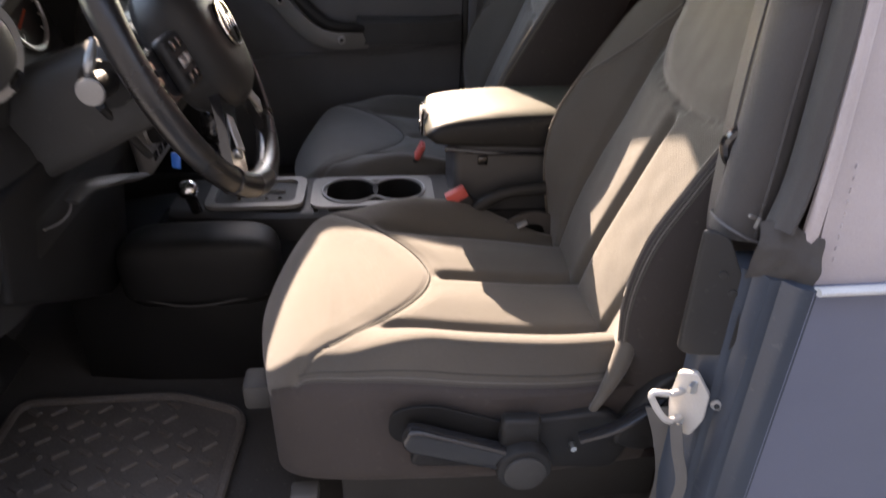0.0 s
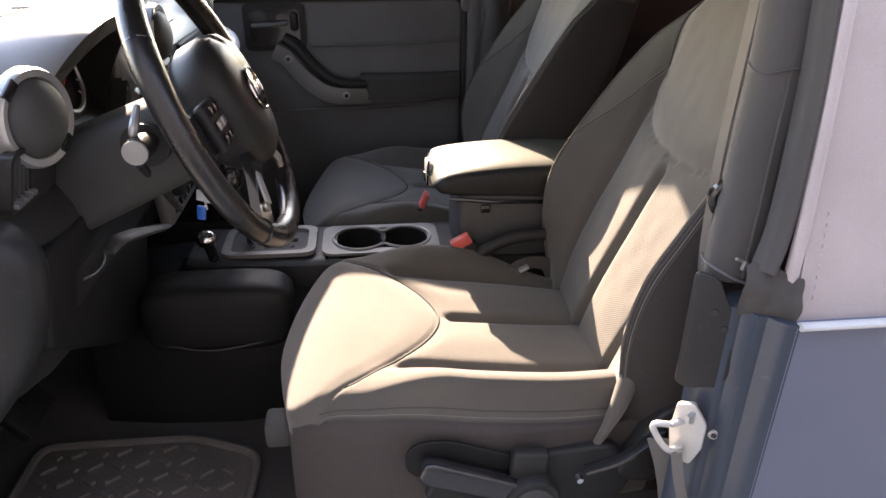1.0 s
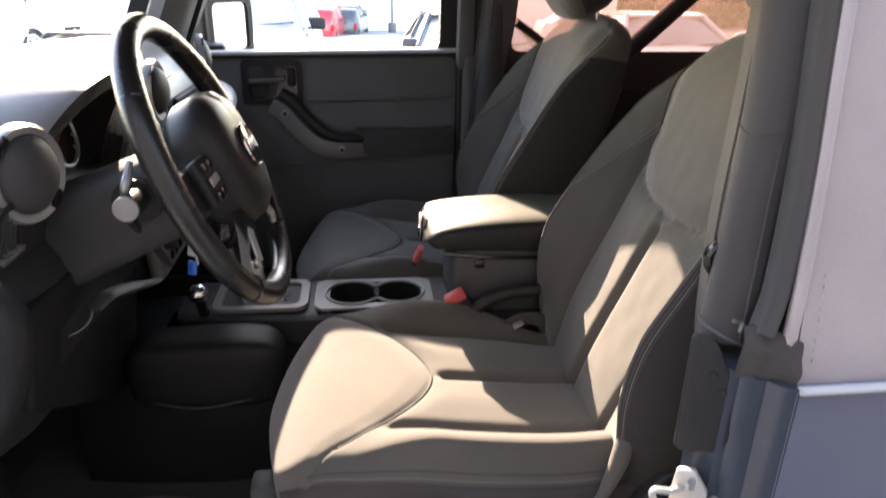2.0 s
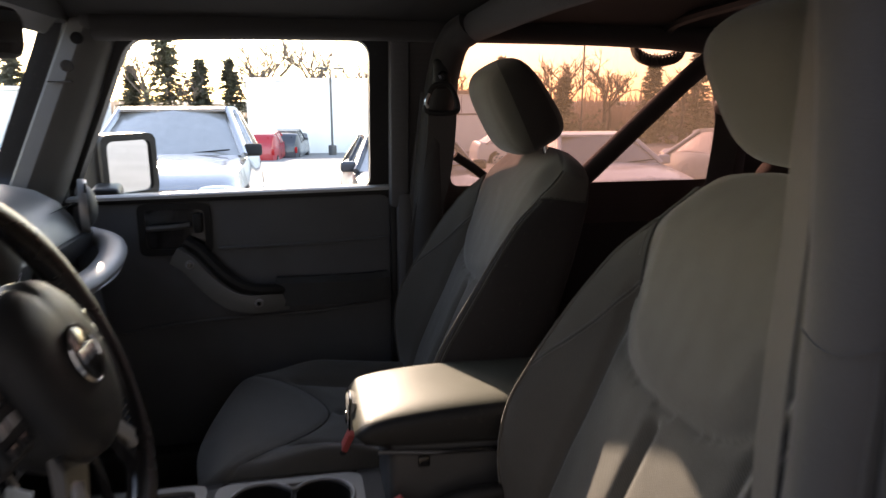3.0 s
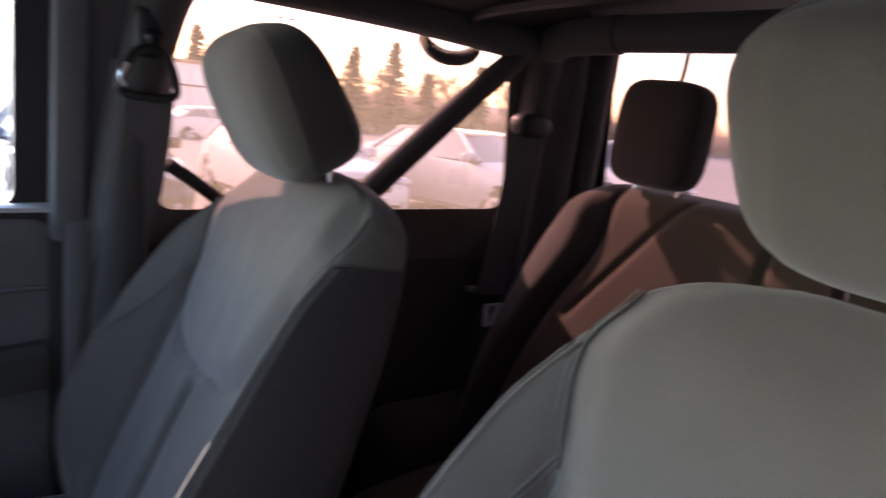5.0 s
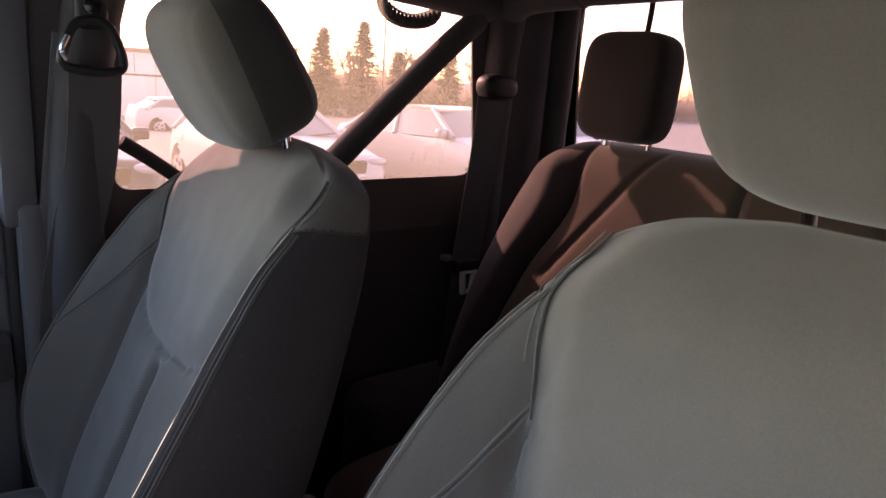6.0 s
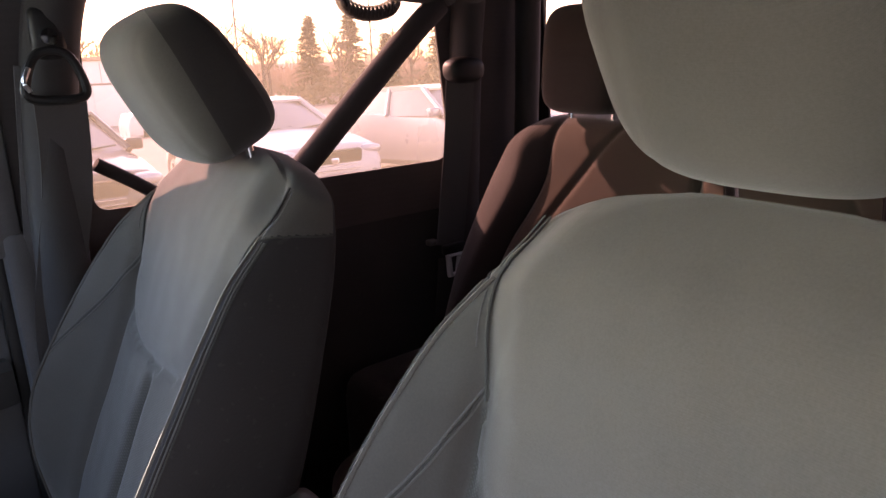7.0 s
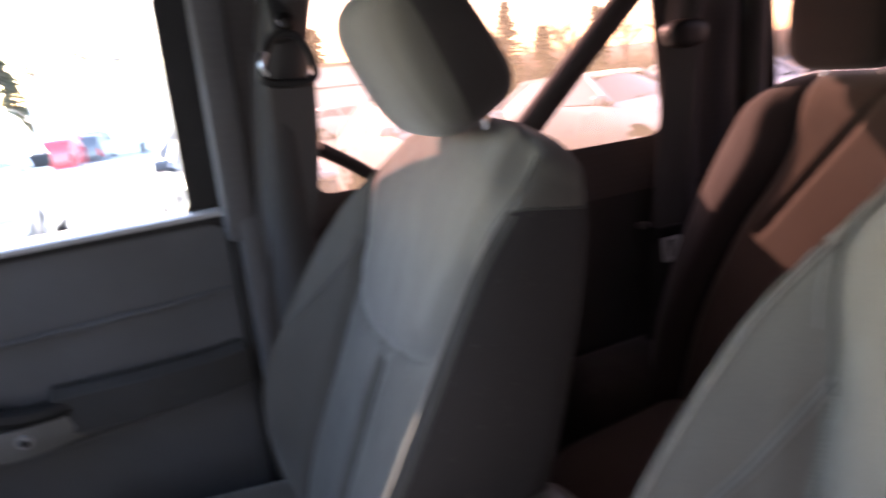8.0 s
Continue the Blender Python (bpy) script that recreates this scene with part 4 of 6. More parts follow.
tagged(part("rail_cover", boxes(((0.0, 0.645, 1.782), (0.9, 0.1, 0.055)), bevel=0.018, seg=3), PADDING, None), "black padded roof rail above the door", "roof rail", kind="structure")
tagged(part("rail_cover_left", boxes(((0.0, -0.662, 1.782), (0.9, 0.1, 0.045)), bevel=0.018, seg=3), PADDING, None), "black padded roof rail above the door", "roof rail", kind="structure")

# driver's side jamb: painted steps, trim, striker, soft top edge
jamb = thing("door_jamb", "blue-grey painted door jamb with stepped flanges and a trim plate", "door jamb", kind="structure", at=OUTSET)
def jamb_skin():
    prof = [(0.372, -0.672), (0.374, -0.682), (0.381, -0.692), (0.389, -0.702), (0.3915, -0.709), (0.396, -0.7115), (0.401, -0.712), (0.407, -0.722), (0.4095, -0.73), (0.414, -0.7325), (0.42, -0.733), (0.427, -0.745), (0.433, -0.752), (0.446, -0.7555), (0.446, -0.672)]
    rows = []
    for z in np.linspace(0.58, 1.172, 20):
        dx = 0.16 * ease(0.85, 0.55, z) * 0.3
        rows.append([Vector((x + dx, y, z)) for x, y in prof])
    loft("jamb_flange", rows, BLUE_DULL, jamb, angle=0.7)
jamb_skin()
slant = lambda u, v, d: Vector((u, -0.672 - 0.55 * (u - 0.34) - d, v))
prism("trim_plate", rounded([(0.362, 1.045), (0.395, 1.055), (0.404, 1.075), (0.396, 1.155), (0.375, 1.205), (0.352, 1.21), (0.352, 1.05)], [0.01, 0.008, 0.012, 0.012, 0.01, 0.01, 0.01]), slant, 0.008, PLASTIC, jamb, "black plastic trim plate", bevel=0.003)
for u, v in ((0.388, 1.14), (0.376, 1.16)):
    part("rivet", discs((slant(u, v, 0.008), (-0.5, -1, 0), 0.005, 0.004), seg=14, bevel=0.001), PLASTIC, jamb)
plug = part("plug", discs(((0.401, -0.7135, 0.985), (-0.4, -1, 0), 0.0075, 0.005), seg=18, bevel=0.002), SILVER, jamb, "small silver plug in the jamb")
part("plug_hole", discs(((0.4, -0.7165, 0.985), (-0.4, -1, 0), 0.0035, 0.002), seg=14), GLOSS_BLACK, plug)
V, F = sweep(smooth_path([(0.352, -0.72, 0.965), (0.362, -0.722, 0.92), (0.378, -0.722, 0.86), (0.376, -0.715, 0.79)], 6), strip_section(0.013, 0.002), up=(0.4, 1, 0))
mesh("pale_strap", V, F, PLASTIC_GREY, jamb, "pale woven strap end")
striker = thing("striker", "pale zinc door striker loop on its plate", "door striker", at=OUTSET)
sp = rounded([(-0.014, -0.042), (0.012, -0.048), (0.023, -0.018), (0.023, 0.02), (0.004, 0.048), (-0.016, 0.042), (-0.02, 0.0)], 0.005)
R = pose(0.369, -0.703, 0.986, 0, 0, -32)
prism("plate", sp, lambda u, v, d: R @ Vector((u, -d, v)), 0.008, ZINC, striker, bevel=0.002)
loop = [R @ Vector(p) for p in ((-0.002, 0.0, 0.016), (-0.018, -0.02, 0.018), (-0.036, -0.028, 0.018), (-0.036, -0.03, 0.008), (-0.016, -0.026, -0.018), (0.002, 0.0, -0.024))]
V, F = sweep(smooth_path(loop, 6), ring_section(0.0042, 10), up=(1, 0, 0))
mesh("loop", V, F, ZINC, striker, "pale striker loop")
for u, v in ((0.004, 0.028), (-0.002, -0.03)):
    part("screw", discs((R @ Vector((u, -0.009, v)), (0.4, -1, 0), 0.009, 0.005), seg=6), STEEL, striker)
# fabric edge of the soft top on the driver's side
edge = thing("top_edge", "folded soft top edge with a plastic clip", "soft top", kind="structure", at=OUTSET)
V, F = sweep(smooth_path([(0.412, -0.716, 1.225), (0.424, -0.709, 1.28), (0.429, -0.699, 1.4), (0.43, -0.684, 1.52), (0.436, -0.655, 1.72)], 6), [(0.011 * math.cos(t), 0.02 * math.sin(t) + 0.002 * math.sin(5 * t)) for t in np.linspace(0, 2 * math.pi, 22, endpoint=False)], up=(0, -1, 0))
mesh("surround", V, F, PADDING, edge, "dark grey rubber door surround strip")
V, F = sweep(smooth_path([(0.436, -0.732, 1.185), (0.438, -0.727, 1.3), (0.439, -0.715, 1.42), (0.44, -0.702, 1.53), (0.446, -0.674, 1.74)], 6), [(a * 1.3, b) for a, b in ring_section(0.006, 10)])
mesh("hem", V, F, CLOTH_TOP, edge, "rolled fabric hem")
for i in range(9):
    z = 1.2 + 0.012 * i
    part("stitch", boxes(((0.462, -0.7445 + 0.12 * (z - 1.17), z), (0.0012, 0.002, 0.005)), bevel=0), CLOTH_TOP, edge)
V, F = sweep([(0.445, -0.7565, 1.172), (0.8, -0.7565, 1.172), (1.42, -0.7565, 1.172)], [(0.007 * math.cos(t), 0.0045 * math.sin(t)) for t in np.linspace(0, 2 * math.pi, 12, endpoint=False)])
mesh("retainer", V, F, EDGE_LIT, edge, "lip along the tub rail, its glint put into pale grey")
# crumpled vinyl end of the pad, over the top of the jamb
V, F, nu, nv = [], [], 26, 20
for i in range(nu + 1):
    for j in range(nv + 1):
        u, v = 0.392 + 0.054 * i / nu, 1.163 + 0.066 * j / nv + 0.006 * math.sin(5.0 * i / nu)
        k = 0.007 * noise.noise(Vector((u * 38, v * 30, 3.0))) + 0.003 * noise.noise(Vector((u * 90, v * 70, 1.0)))
        V.append(Vector((u, -0.712 - 0.5 * (u - 0.39) + k - 0.008 * math.sin(math.pi * j / nv), v)))
F = [(i * (nv + 1) + j, i * (nv + 1) + j + 1, (i + 1) * (nv + 1) + j + 1, (i + 1) * (nv + 1) + j) for i in range(nu) for j in range(nv)]
V += [p + Vector((0.001, 0.003, 0)) for p in V]
F += [tuple(q + (nu + 1) * (nv + 1) for q in reversed(f)) for f in F]
mesh("crumpled_vinyl", V, F, PADDING, edge, "crumpled grey vinyl end", angle=1.4)
part("clip", boxes(((0.388, -0.705, 1.232), (0.013, 0.005, 0.004), (0, 25, 20)), ((0.393, -0.708, 1.226), (0.004, 0.005, 0.012), (0, 15, 20)), bevel=0.0015), PLASTIC_GREY, edge, "small grey clip")
tagged(part("cowl_side", boxes(((-0.73, -0.70, 1.0), (0.38, 0.06, 0.85)), bevel=0.025, seg=4), PLASTIC, None), "black kick panel at the hinge pillar", "trim panel", kind="structure")
tagged(part("cowl_side_right", boxes(((-0.72, 0.70, 1.0), (0.38, 0.06, 0.85)), bevel=0.025, seg=4), PLASTIC, None), "black kick panel at the hinge pillar", "trim panel", kind="structure")


# ---- centre console ----
console = thing("center_console", "black plastic centre console with armrest, cup holders and shifter", "console")
Z = 0.93
# tunnel hump and console body as one moulded form
rows = []
for x, w, z in ((-0.62, 0.17, 0.885), (-0.5, 0.19, 0.90), (-0.35, 0.2, 0.905), (-0.2, 0.19, 0.89), (0.0, 0.15, 0.87), (0.4, 0.14, 0.86)):
    loop = []
    for i in range(24):
        a = math.pi * i / 23
        c, s = math.cos(a), math.sin(a)
        loop.append(Vector((x, -w * math.copysign(abs(c) ** 0.55, c), 0.6 + (z - 0.6) * abs(s) ** 0.5)))
    rows.append(loop)
loft("tunnel_cover", rows, DEEP_BLACK, console, "moulded tunnel cover, shade put into its near-black", angle=1.2)
rows = []
for x, w, t in ((-0.43, 0.085, 0), (-0.41, 0.098, 0), (-0.2, 0.104, 0), (-0.147, 0.104, 0), (-0.146, 0.104, 0.14), (0.092, 0.104, 0.14), (0.093, 0.104, 0), (0.42, 0.1, 0)):
    z = Z + 0.006 * ease(-0.2, -0.4, x)
    rows.append([Vector((x, y, zz)) for y, zz in ((-w - 0.02, 0.76), (-w, z - 0.03), (-w + 0.006, z - 0.006), (-w + 0.02, z), (-w + 0.036, z - t), (w - 0.04, z - t), (w - 0.02, z), (w - 0.006, z - 0.006), (w, z - 0.03), (w + 0.02, 0.76))])
loft("body", rows, PLASTIC, console, angle=0.6)
pillow("knee_pad", (-0.35, -0.185, 0.88), (0.29, 0.115, 0.148), DEEP_BLACK, console, "big rounded black padded hump", e=(4.5, 4.0), n=26)
tube("pad_piping", smooth_path([(-0.47, -0.232, 0.838), (-0.36, -0.247, 0.826), (-0.23, -0.232, 0.838)], 8), 0.002, PLASTIC_MATT, console, "pale piping under the hump")
# shifter bezel, gate plate, coin of markings, shift boot with lever
sh = plate("shifter_bezel", rounded(quad(-0.365, -0.072, -0.168, 0.07), 0.03), rounded(quad(-0.348, -0.056, -0.186, 0.054), 0.022), lambda u, v, d: Vector((u, v, Z + 0.003 + d)), 0.009, PLASTIC_CUP, console, "grey shifter bezel")
prism("gate_plate", rounded(quad(-0.352, -0.06, -0.182, 0.058), 0.02), lambda u, v, d: Vector((u, v, Z + 0.0015 + d)), 0.004, PLASTIC_MATT, sh, "dark gate plate")
part("gate_slot", boxes(((-0.262, 0.004, Z + 0.0062), (0.105, 0.016, 0.002)), bevel=0), GLOSS_BLACK, sh)
part("gate_slot", boxes(((-0.31, 0.016, Z + 0.0062), (0.012, 0.02, 0.002)), bevel=0), GLOSS_BLACK, sh)
for i in range(4):
    part("gear_mark", boxes(((-0.3 + 0.027 * i, -0.026, Z + 0.0064), (0.009, 0.012, 0.0015)), bevel=0), CHROME, sh)
V, F = sweep(smooth_path([(-0.31, 0.004, Z), (-0.315, 0.004, Z + 0.05), (-0.325, 0.004, Z + 0.1), (-0.33, 0.004, Z + 0.13)], 4), ring_section(0.009, 10), up=(0, 1, 0))
lever = mesh("shift_lever", V, F, GLOSS_BLACK, console, "black automatic shift lever")
pillow("shift_knob", (-0.335, 0.004, Z + 0.155), (0.05, 0.055, 0.075), GLOSS_BLACK, lever, e=(2.4, 2.4), n=14)
# cup holders: silver-edged twin ring with two wells
cups = plate("cup_holder", rounded(quad(-0.155, -0.074, 0.1, 0.07), 0.03), rounded(quad(-0.124, -0.052, 0.076, 0.052), 0.05), lambda u, v, d: Vector((u, v, Z + 0.001 + d)), 0.006, PLASTIC_CUP, console, "dark grey cup holder surround")
ringp = [(-0.074 + 0.058 * math.cos(a), 0.058 * math.sin(a)) for a in np.linspace(0.62, 2 * math.pi - 0.62, 26)] + [(0.027 + 0.055 * math.cos(a), 0.055 * math.sin(a)) for a in np.linspace(-math.pi + 0.66, math.pi - 0.66, 26)]
V, F = sweep([(x, y - 0.002, Z + 0.009) for x, y in ringp], ring_section(0.003, 8), closed=True)
mesh("rim", V, F, GREY_TRIM, cups, "thin rim round both wells")
for x, r in ((-0.074, 0.052), (0.027, 0.049)):
    V, F, n = [], [], 26
    for k, (rr, zz) in enumerate(((r + 0.006, Z + 0.0085), (r, Z + 0.006), (r - 0.004, Z - 0.1), (r - 0.012, Z - 0.12), (0.001, Z - 0.122))):
        V += [Vector((x + rr * math.cos(2 * math.pi * i / n), rr * math.sin(2 * math.pi * i / n) - 0.002, zz)) for i in range(n)]
    F = [(k * n + i, k * n + (i + 1) % n, (k + 1) * n + (i + 1) % n, (k + 1) * n + i) for k in range(4) for i in range(n)]
    mesh("well", V, F, DEEP_BLACK, cups, "black cup well")
# armrest bin and lid
part("bin", boxes(((0.3, 0.004, 0.975), (0.33, 0.185, 0.19)), bevel=0.015, seg=3), BIN_GREY, console, "dark grey storage bin")
rows = []
for i in range(25):
    t = i / 24
    x = 0.08 + 0.4 * t
    e = (1 - abs(2 * t - 1) ** 7) ** (1 / 3.5)
    hw, zt = 0.108 * (0.86 + 0.14 * e), 1.13 - 0.022 * (1 - t) ** 3 - 0.004 * t
    zb = 1.04 + 0.024 * (1 - t)
    loop = []
    for j in range(40):
        a = 2 * math.pi * j / 40
        c, s = math.cos(a), math.sin(a)
        y = 0.012 + hw * math.copysign(abs(c) ** 0.36, c)
        zm = 0.5 * (zt + zb)
        loop.append(Vector((x, y, zm + (zt - zm) * e * math.copysign(abs(s) ** 0.42, s) + 0.004 * (1 - c * c) * (s > 0))))
    rows.append(loop)
lid = loft("armrest_lid", rows, [VINYL, PLASTIC], console, "olive-grey padded vinyl armrest lid over a black base", slots=lambda i, j: 0 if 5 <= j < 15 else 1, angle=1.2)
V, F = sweep([(0.115, -0.094, 1.062), (0.2, -0.098, 1.054), (0.44, -0.098, 1.046)], ring_section(0.004, 6))
mesh("lid_seam", V, F, GLOSS_BLACK, lid)
latch = part("latch", boxes(((0.083, 0.022, 1.082), (0.016, 0.062, 0.05)), bevel=0.007, seg=3), GREY_TRIM, console, "lid latch, paled as if sunlit")
tube("latch_gap", smooth_path([(0.0765, -0.012, 1.062), (0.077, -0.012, 1.095), (0.079, -0.004, 1.109), (0.08, 0.022, 1.112), (0.079, 0.048, 1.109), (0.077, 0.056, 1.095), (0.0765, 0.056, 1.062)], 5), 0.0022, GLOSS_BLACK, latch, "dark joint round the latch", n=6)
part("latch_button", discs(((0.0745, 0.022, 1.07), (-1, 0, 0), 0.011, 0.006), seg=18, bevel=0.002), GLOSS_BLACK, latch)
part("bin_notch", boxes(((0.19, -0.0905, 1.036), (0.02, 0.008, 0.018)), bevel=0.003), GLOSS_BLACK, console)
# hand brake
V, F = sweep(smooth_path([(0.13, -0.122, 0.9), (0.165, -0.125, 0.94), (0.2, -0.126, 0.966), (0.245, -0.127, 0.985), (0.31, -0.13, 0.992)], 5), ring_section(0.014, 12))
tagged(mesh("hand_brake", V, F, PLASTIC), "black hand brake lever beside the console", "hand brake")
V, F = sweep(smooth_path([(0.215, -0.15, 0.87), (0.235, -0.152, 0.915), (0.275, -0.154, 0.938), (0.315, -0.156, 0.93), (0.33, -0.158, 0.88)], 5), strip_section(0.026, 0.005), up=(0, 1, 0))
loop_belt = tagged(mesh("belt_loop", V, F, WEBBING), "folded dark webbing loop between seat and console", "seat belt")
part("belt_stop", boxes(((0.262, -0.157, 0.93), (0.022, 0.03, 0.006), (0, -28, 0)), bevel=0.002), SILVER, loop_belt, "pale stop clip")
# transfer lever
tl = thing("transfer_lever", "short black transfer case lever with a chrome-capped knob", "gear lever")
V, F = sweep(smooth_path([(-0.37, -0.07, 0.9), (-0.376, -0.073, 0.94), (-0.383, -0.077, 0.975)], 5), ring_section(0.011, 10), up=(0, 1, 0))
mesh("stem", V, F, GLOSS_BLACK, tl)
pillow("knob", (-0.383, -0.078, 0.985), (0.042, 0.042, 0.037), CHROME, tl, "chrome-capped knob", e=(2.2, 2.2), n=14)
part("gate", boxes(((-0.385, -0.06, 0.912), (0.13, 0.075, 0.02)), bevel=0.008), GLOSS_BLACK, tl)
part("gate_edge", boxes(((-0.345, -0.105, 0.918), (0.08, 0.006, 0.014)), bevel=0.002), PLASTIC_MATT, tl)


def buckle(label, tip, foot, wide, size):
    b = thing("seat_belt_buckle", label, "seat belt buckle", "front belt buckles")
    tip, foot = Vector(tip), Vector(foot)
    d = (tip - foot).normalized()
    ax = (Vector(wide) - d * d.dot(Vector(wide))).normalized()
    R = Matrix.Translation(tip) @ Matrix((ax, d.cross(ax), d)).transposed().to_4x4()
    w, t, long = size
    bm = boxes(((0, 0, 0.001 - long / 2), (w, t, long)), bevel=0.004)
    bm.transform(R)
    part("release_button", bm, RED, b, "red release button")
    bm = boxes(((0, 0, -0.026 - long), (w + 0.006, t + 0.006, 0.06)), bevel=0.006)
    bm.transform(R)
    part("housing", bm, PLASTIC, b)
    V, F = sweep([tip - d * (long + 0.05), foot], strip_section(0.03, 0.006))
    mesh("stalk", V, F, WEBBING, b)


buckle("red and black belt buckle of the driver's seat", (0.131, -0.122, 0.987), (0.19, -0.1, 0.88), (1, 0, 0.75), (0.042, 0.017, 0.026))
buckle("red and black belt buckle of the passenger seat", (0.088, 0.122, 0.99), (0.03, 0.135, 0.86), (0, 1, 0), (0.03, 0.013, 0.04))

# ---- dashboard ----
dash = thing("dashboard", "grained dashboard with round vents and a grab bar, paled on top for sun", "dashboard")
prof = [(-0.9, 1.34), (-0.9, 1.40), (-0.72, 1.425), (-0.6, 1.426), (-0.54, 1.412), (-0.496, 1.385), (-0.47, 1.35), (-0.458, 1.318), (-0.478, 1.25), (-0.462, 1.22), (-0.455, 1.19), (-0.47, 1.08), (-0.5, 1.0), (-0.56, 0.97), (-0.8, 0.98)]
rows = []
NOTCH = (-0.446, -0.134)
for y in sorted([*np.linspace(-0.63, 0.6, 26), -0.448, -0.444, -0.136, -0.132]):
    end = ease(0.5, 0.63, abs(y)) * 0.05
    rows.append([Vector((min(x - end * (x > -0.7), -0.56 if NOTCH[0] < y < NOTCH[1] and z > 1.3 else 1), y, z - 0.25 * end + (0.008 if z > 1.3 else 0) * math.cos(y * 2))) for x, z in prof])
# pale upper and near-black lower plastic hold the dash's sun and shade
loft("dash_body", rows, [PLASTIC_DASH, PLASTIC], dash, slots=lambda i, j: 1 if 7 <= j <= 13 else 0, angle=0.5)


def round_vent(y, x, z, turn):
    R = pose(x, y, z, 0, 90, turn)
    bm = bmesh.new()
    seg = 40
    for r0, r1, d0, d1, m in ((0.073, 0.054, 0.0, 0.016, 0),):
        prev = None
        for rr, dd in ((0.0615, -0.006), (0.061, 0.006), (0.0585, 0.011), (0.05, 0.009), (0.046, 0.002)):
            ringv = [bm.verts.new(R @ Vector((rr * math.cos(2 * math.pi * i / seg), rr * math.sin(2 * math.pi * i / seg), dd))) for i in range(seg)]
            if prev:
                for i in range(seg):
                    bm.faces.new((prev[i], prev[(i + 1) % seg], ringv[(i + 1) % seg], ringv[i]))
            prev = ringv
    v = part("round_vent", bm, SILVER, dash, "round vent with a silver ring")
    rows = []
    for k in range(9):
        a = math.pi / 2 * k / 8
        rows.append([R @ Vector((max(0.0485 * math.cos(a), 0.0004) * math.cos(t), max(0.0485 * math.cos(a), 0.0004) * math.sin(t), 0.003 + 0.026 * math.sin(a))) for t in np.linspace(0, 2 * math.pi, 36, endpoint=False)])
    loft("vent_ball", rows, PLASTIC_MATT, v, "dark closed vent disc", angle=1.2)
    for a in (radians(40), radians(220)):
        bm = boxes(((0.0552 * math.cos(a), 0.0552 * math.sin(a), 0.0085), (0.0125, 0.026, 0.006), (0, 0, math.degrees(a))), bevel=0.001)
        bm.transform(R)
        part("ring_notch", bm, GLOSS_BLACK, v)
    return v


round_vent(-0.515, -0.452, 1.36, -16)
round_vent(0.55, -0.462, 1.372, 14)
round_vent(0.10, -0.462, 1.36, 0)
round_vent(-0.085, -0.462, 1.36, 0)
# side vent and rounded lower end on the driver's side
vent_at = lambda u, v, d: Vector((-0.476 + d + 0.25 * (v - 1.3), u, v))
sv = plate("side_vent", rounded(quad(-0.592, 1.262, -0.528, 1.336), 0.014), rounded(quad(-0.584, 1.271, -0.536, 1.329), 0.01), vent_at, 0.016, PLASTIC, dash, "black side vent")
part("vent_back", boxes(((-0.478, -0.56, 1.3), (0.006, 0.056, 0.064), (0, 14, 0)), bevel=0.001), GLOSS_BLACK, sv)
for i in range(4):
    part("slat", boxes(((-0.468, -0.577 + 0.0115 * i, 1.3), (0.014, 0.003, 0.06), (0, 14, 0)), bevel=0.001), PLASTIC_MATT, sv)
for i in range(5):
    part("vent_sill", boxes(((-0.4665, -0.582 + 0.0115 * i, 1.273), (0.012, 0.0085, 0.007), (0, 14, 0)), bevel=0.001), PLASTIC_GREY, sv, "grey lower lip")
pod_front = curve([(0.76, -0.68), (0.84, -0.63), (0.924, -0.592), (1.0, -0.528), (1.07, -0.478), (1.14, -0.447), (1.19, -0.438), (1.25, -0.45), (1.28, -0.5)])
rows = []
for z in np.linspace(0.76, 1.28, 27):
    xf = pod_front(z)
    xm, hx = 0.5 * (xf - 0.74), 0.5 * (xf + 0.74)
    rows.append([Vector((xm + hx * math.copysign(abs(math.cos(t)) ** 0.6, math.cos(t)), -0.622 + 0.046 * math.copysign(abs(math.sin(t)) ** 0.6, math.sin(t)), z)) for t in np.linspace(0, 2 * math.pi, 32, endpoint=False)])
loft("end_pod", rows, PLASTIC, dash, "rounded lower end of the dash", angle=0.9)
# instrument binnacle
rows = []
for x, k in ((-0.62, 0.9), (-0.52, 1.0), (-0.445, 1.0), (-0.43, 0.98)):
    loop = []
    for i in range(30):
        a = math.pi * i / 29
        loop.append(Vector((x + (0.02 * math.sin(a) if x < -0.5 else 0.09 * math.sin(a) - 0.07), -0.29 - 0.168 * k * math.cos(a), 1.27 + 0.182 * k * abs(math.sin(a)) ** 0.6)))
    for i in range(30):
        a = math.pi * (29 - i) / 29
        loop.append(Vector((x + (0.02 * math.sin(a) if x < -0.5 else 0.09 * math.sin(a) - 0.07), -0.29 - 0.15 * k * math.cos(a), 1.27 + 0.162 * k * abs(math.sin(a)) ** 0.6)))
    rows.append(loop)
# hood painted lit outside, shaded inside
clu = loft("instrument_hood", rows, [PLASTIC_DASH, PLASTIC], dash, "instrument hood, sun outside and shade inside put into its plastics", slots=lambda i, j: 0 if j < 30 else 1, angle=0.9)
part("instrument_face", boxes(((-0.535, -0.29, 1.345), (0.012, 0.30, 0.16), (0, -14, 0)), bevel=0.004), DIAL, clu, "black instrument face")
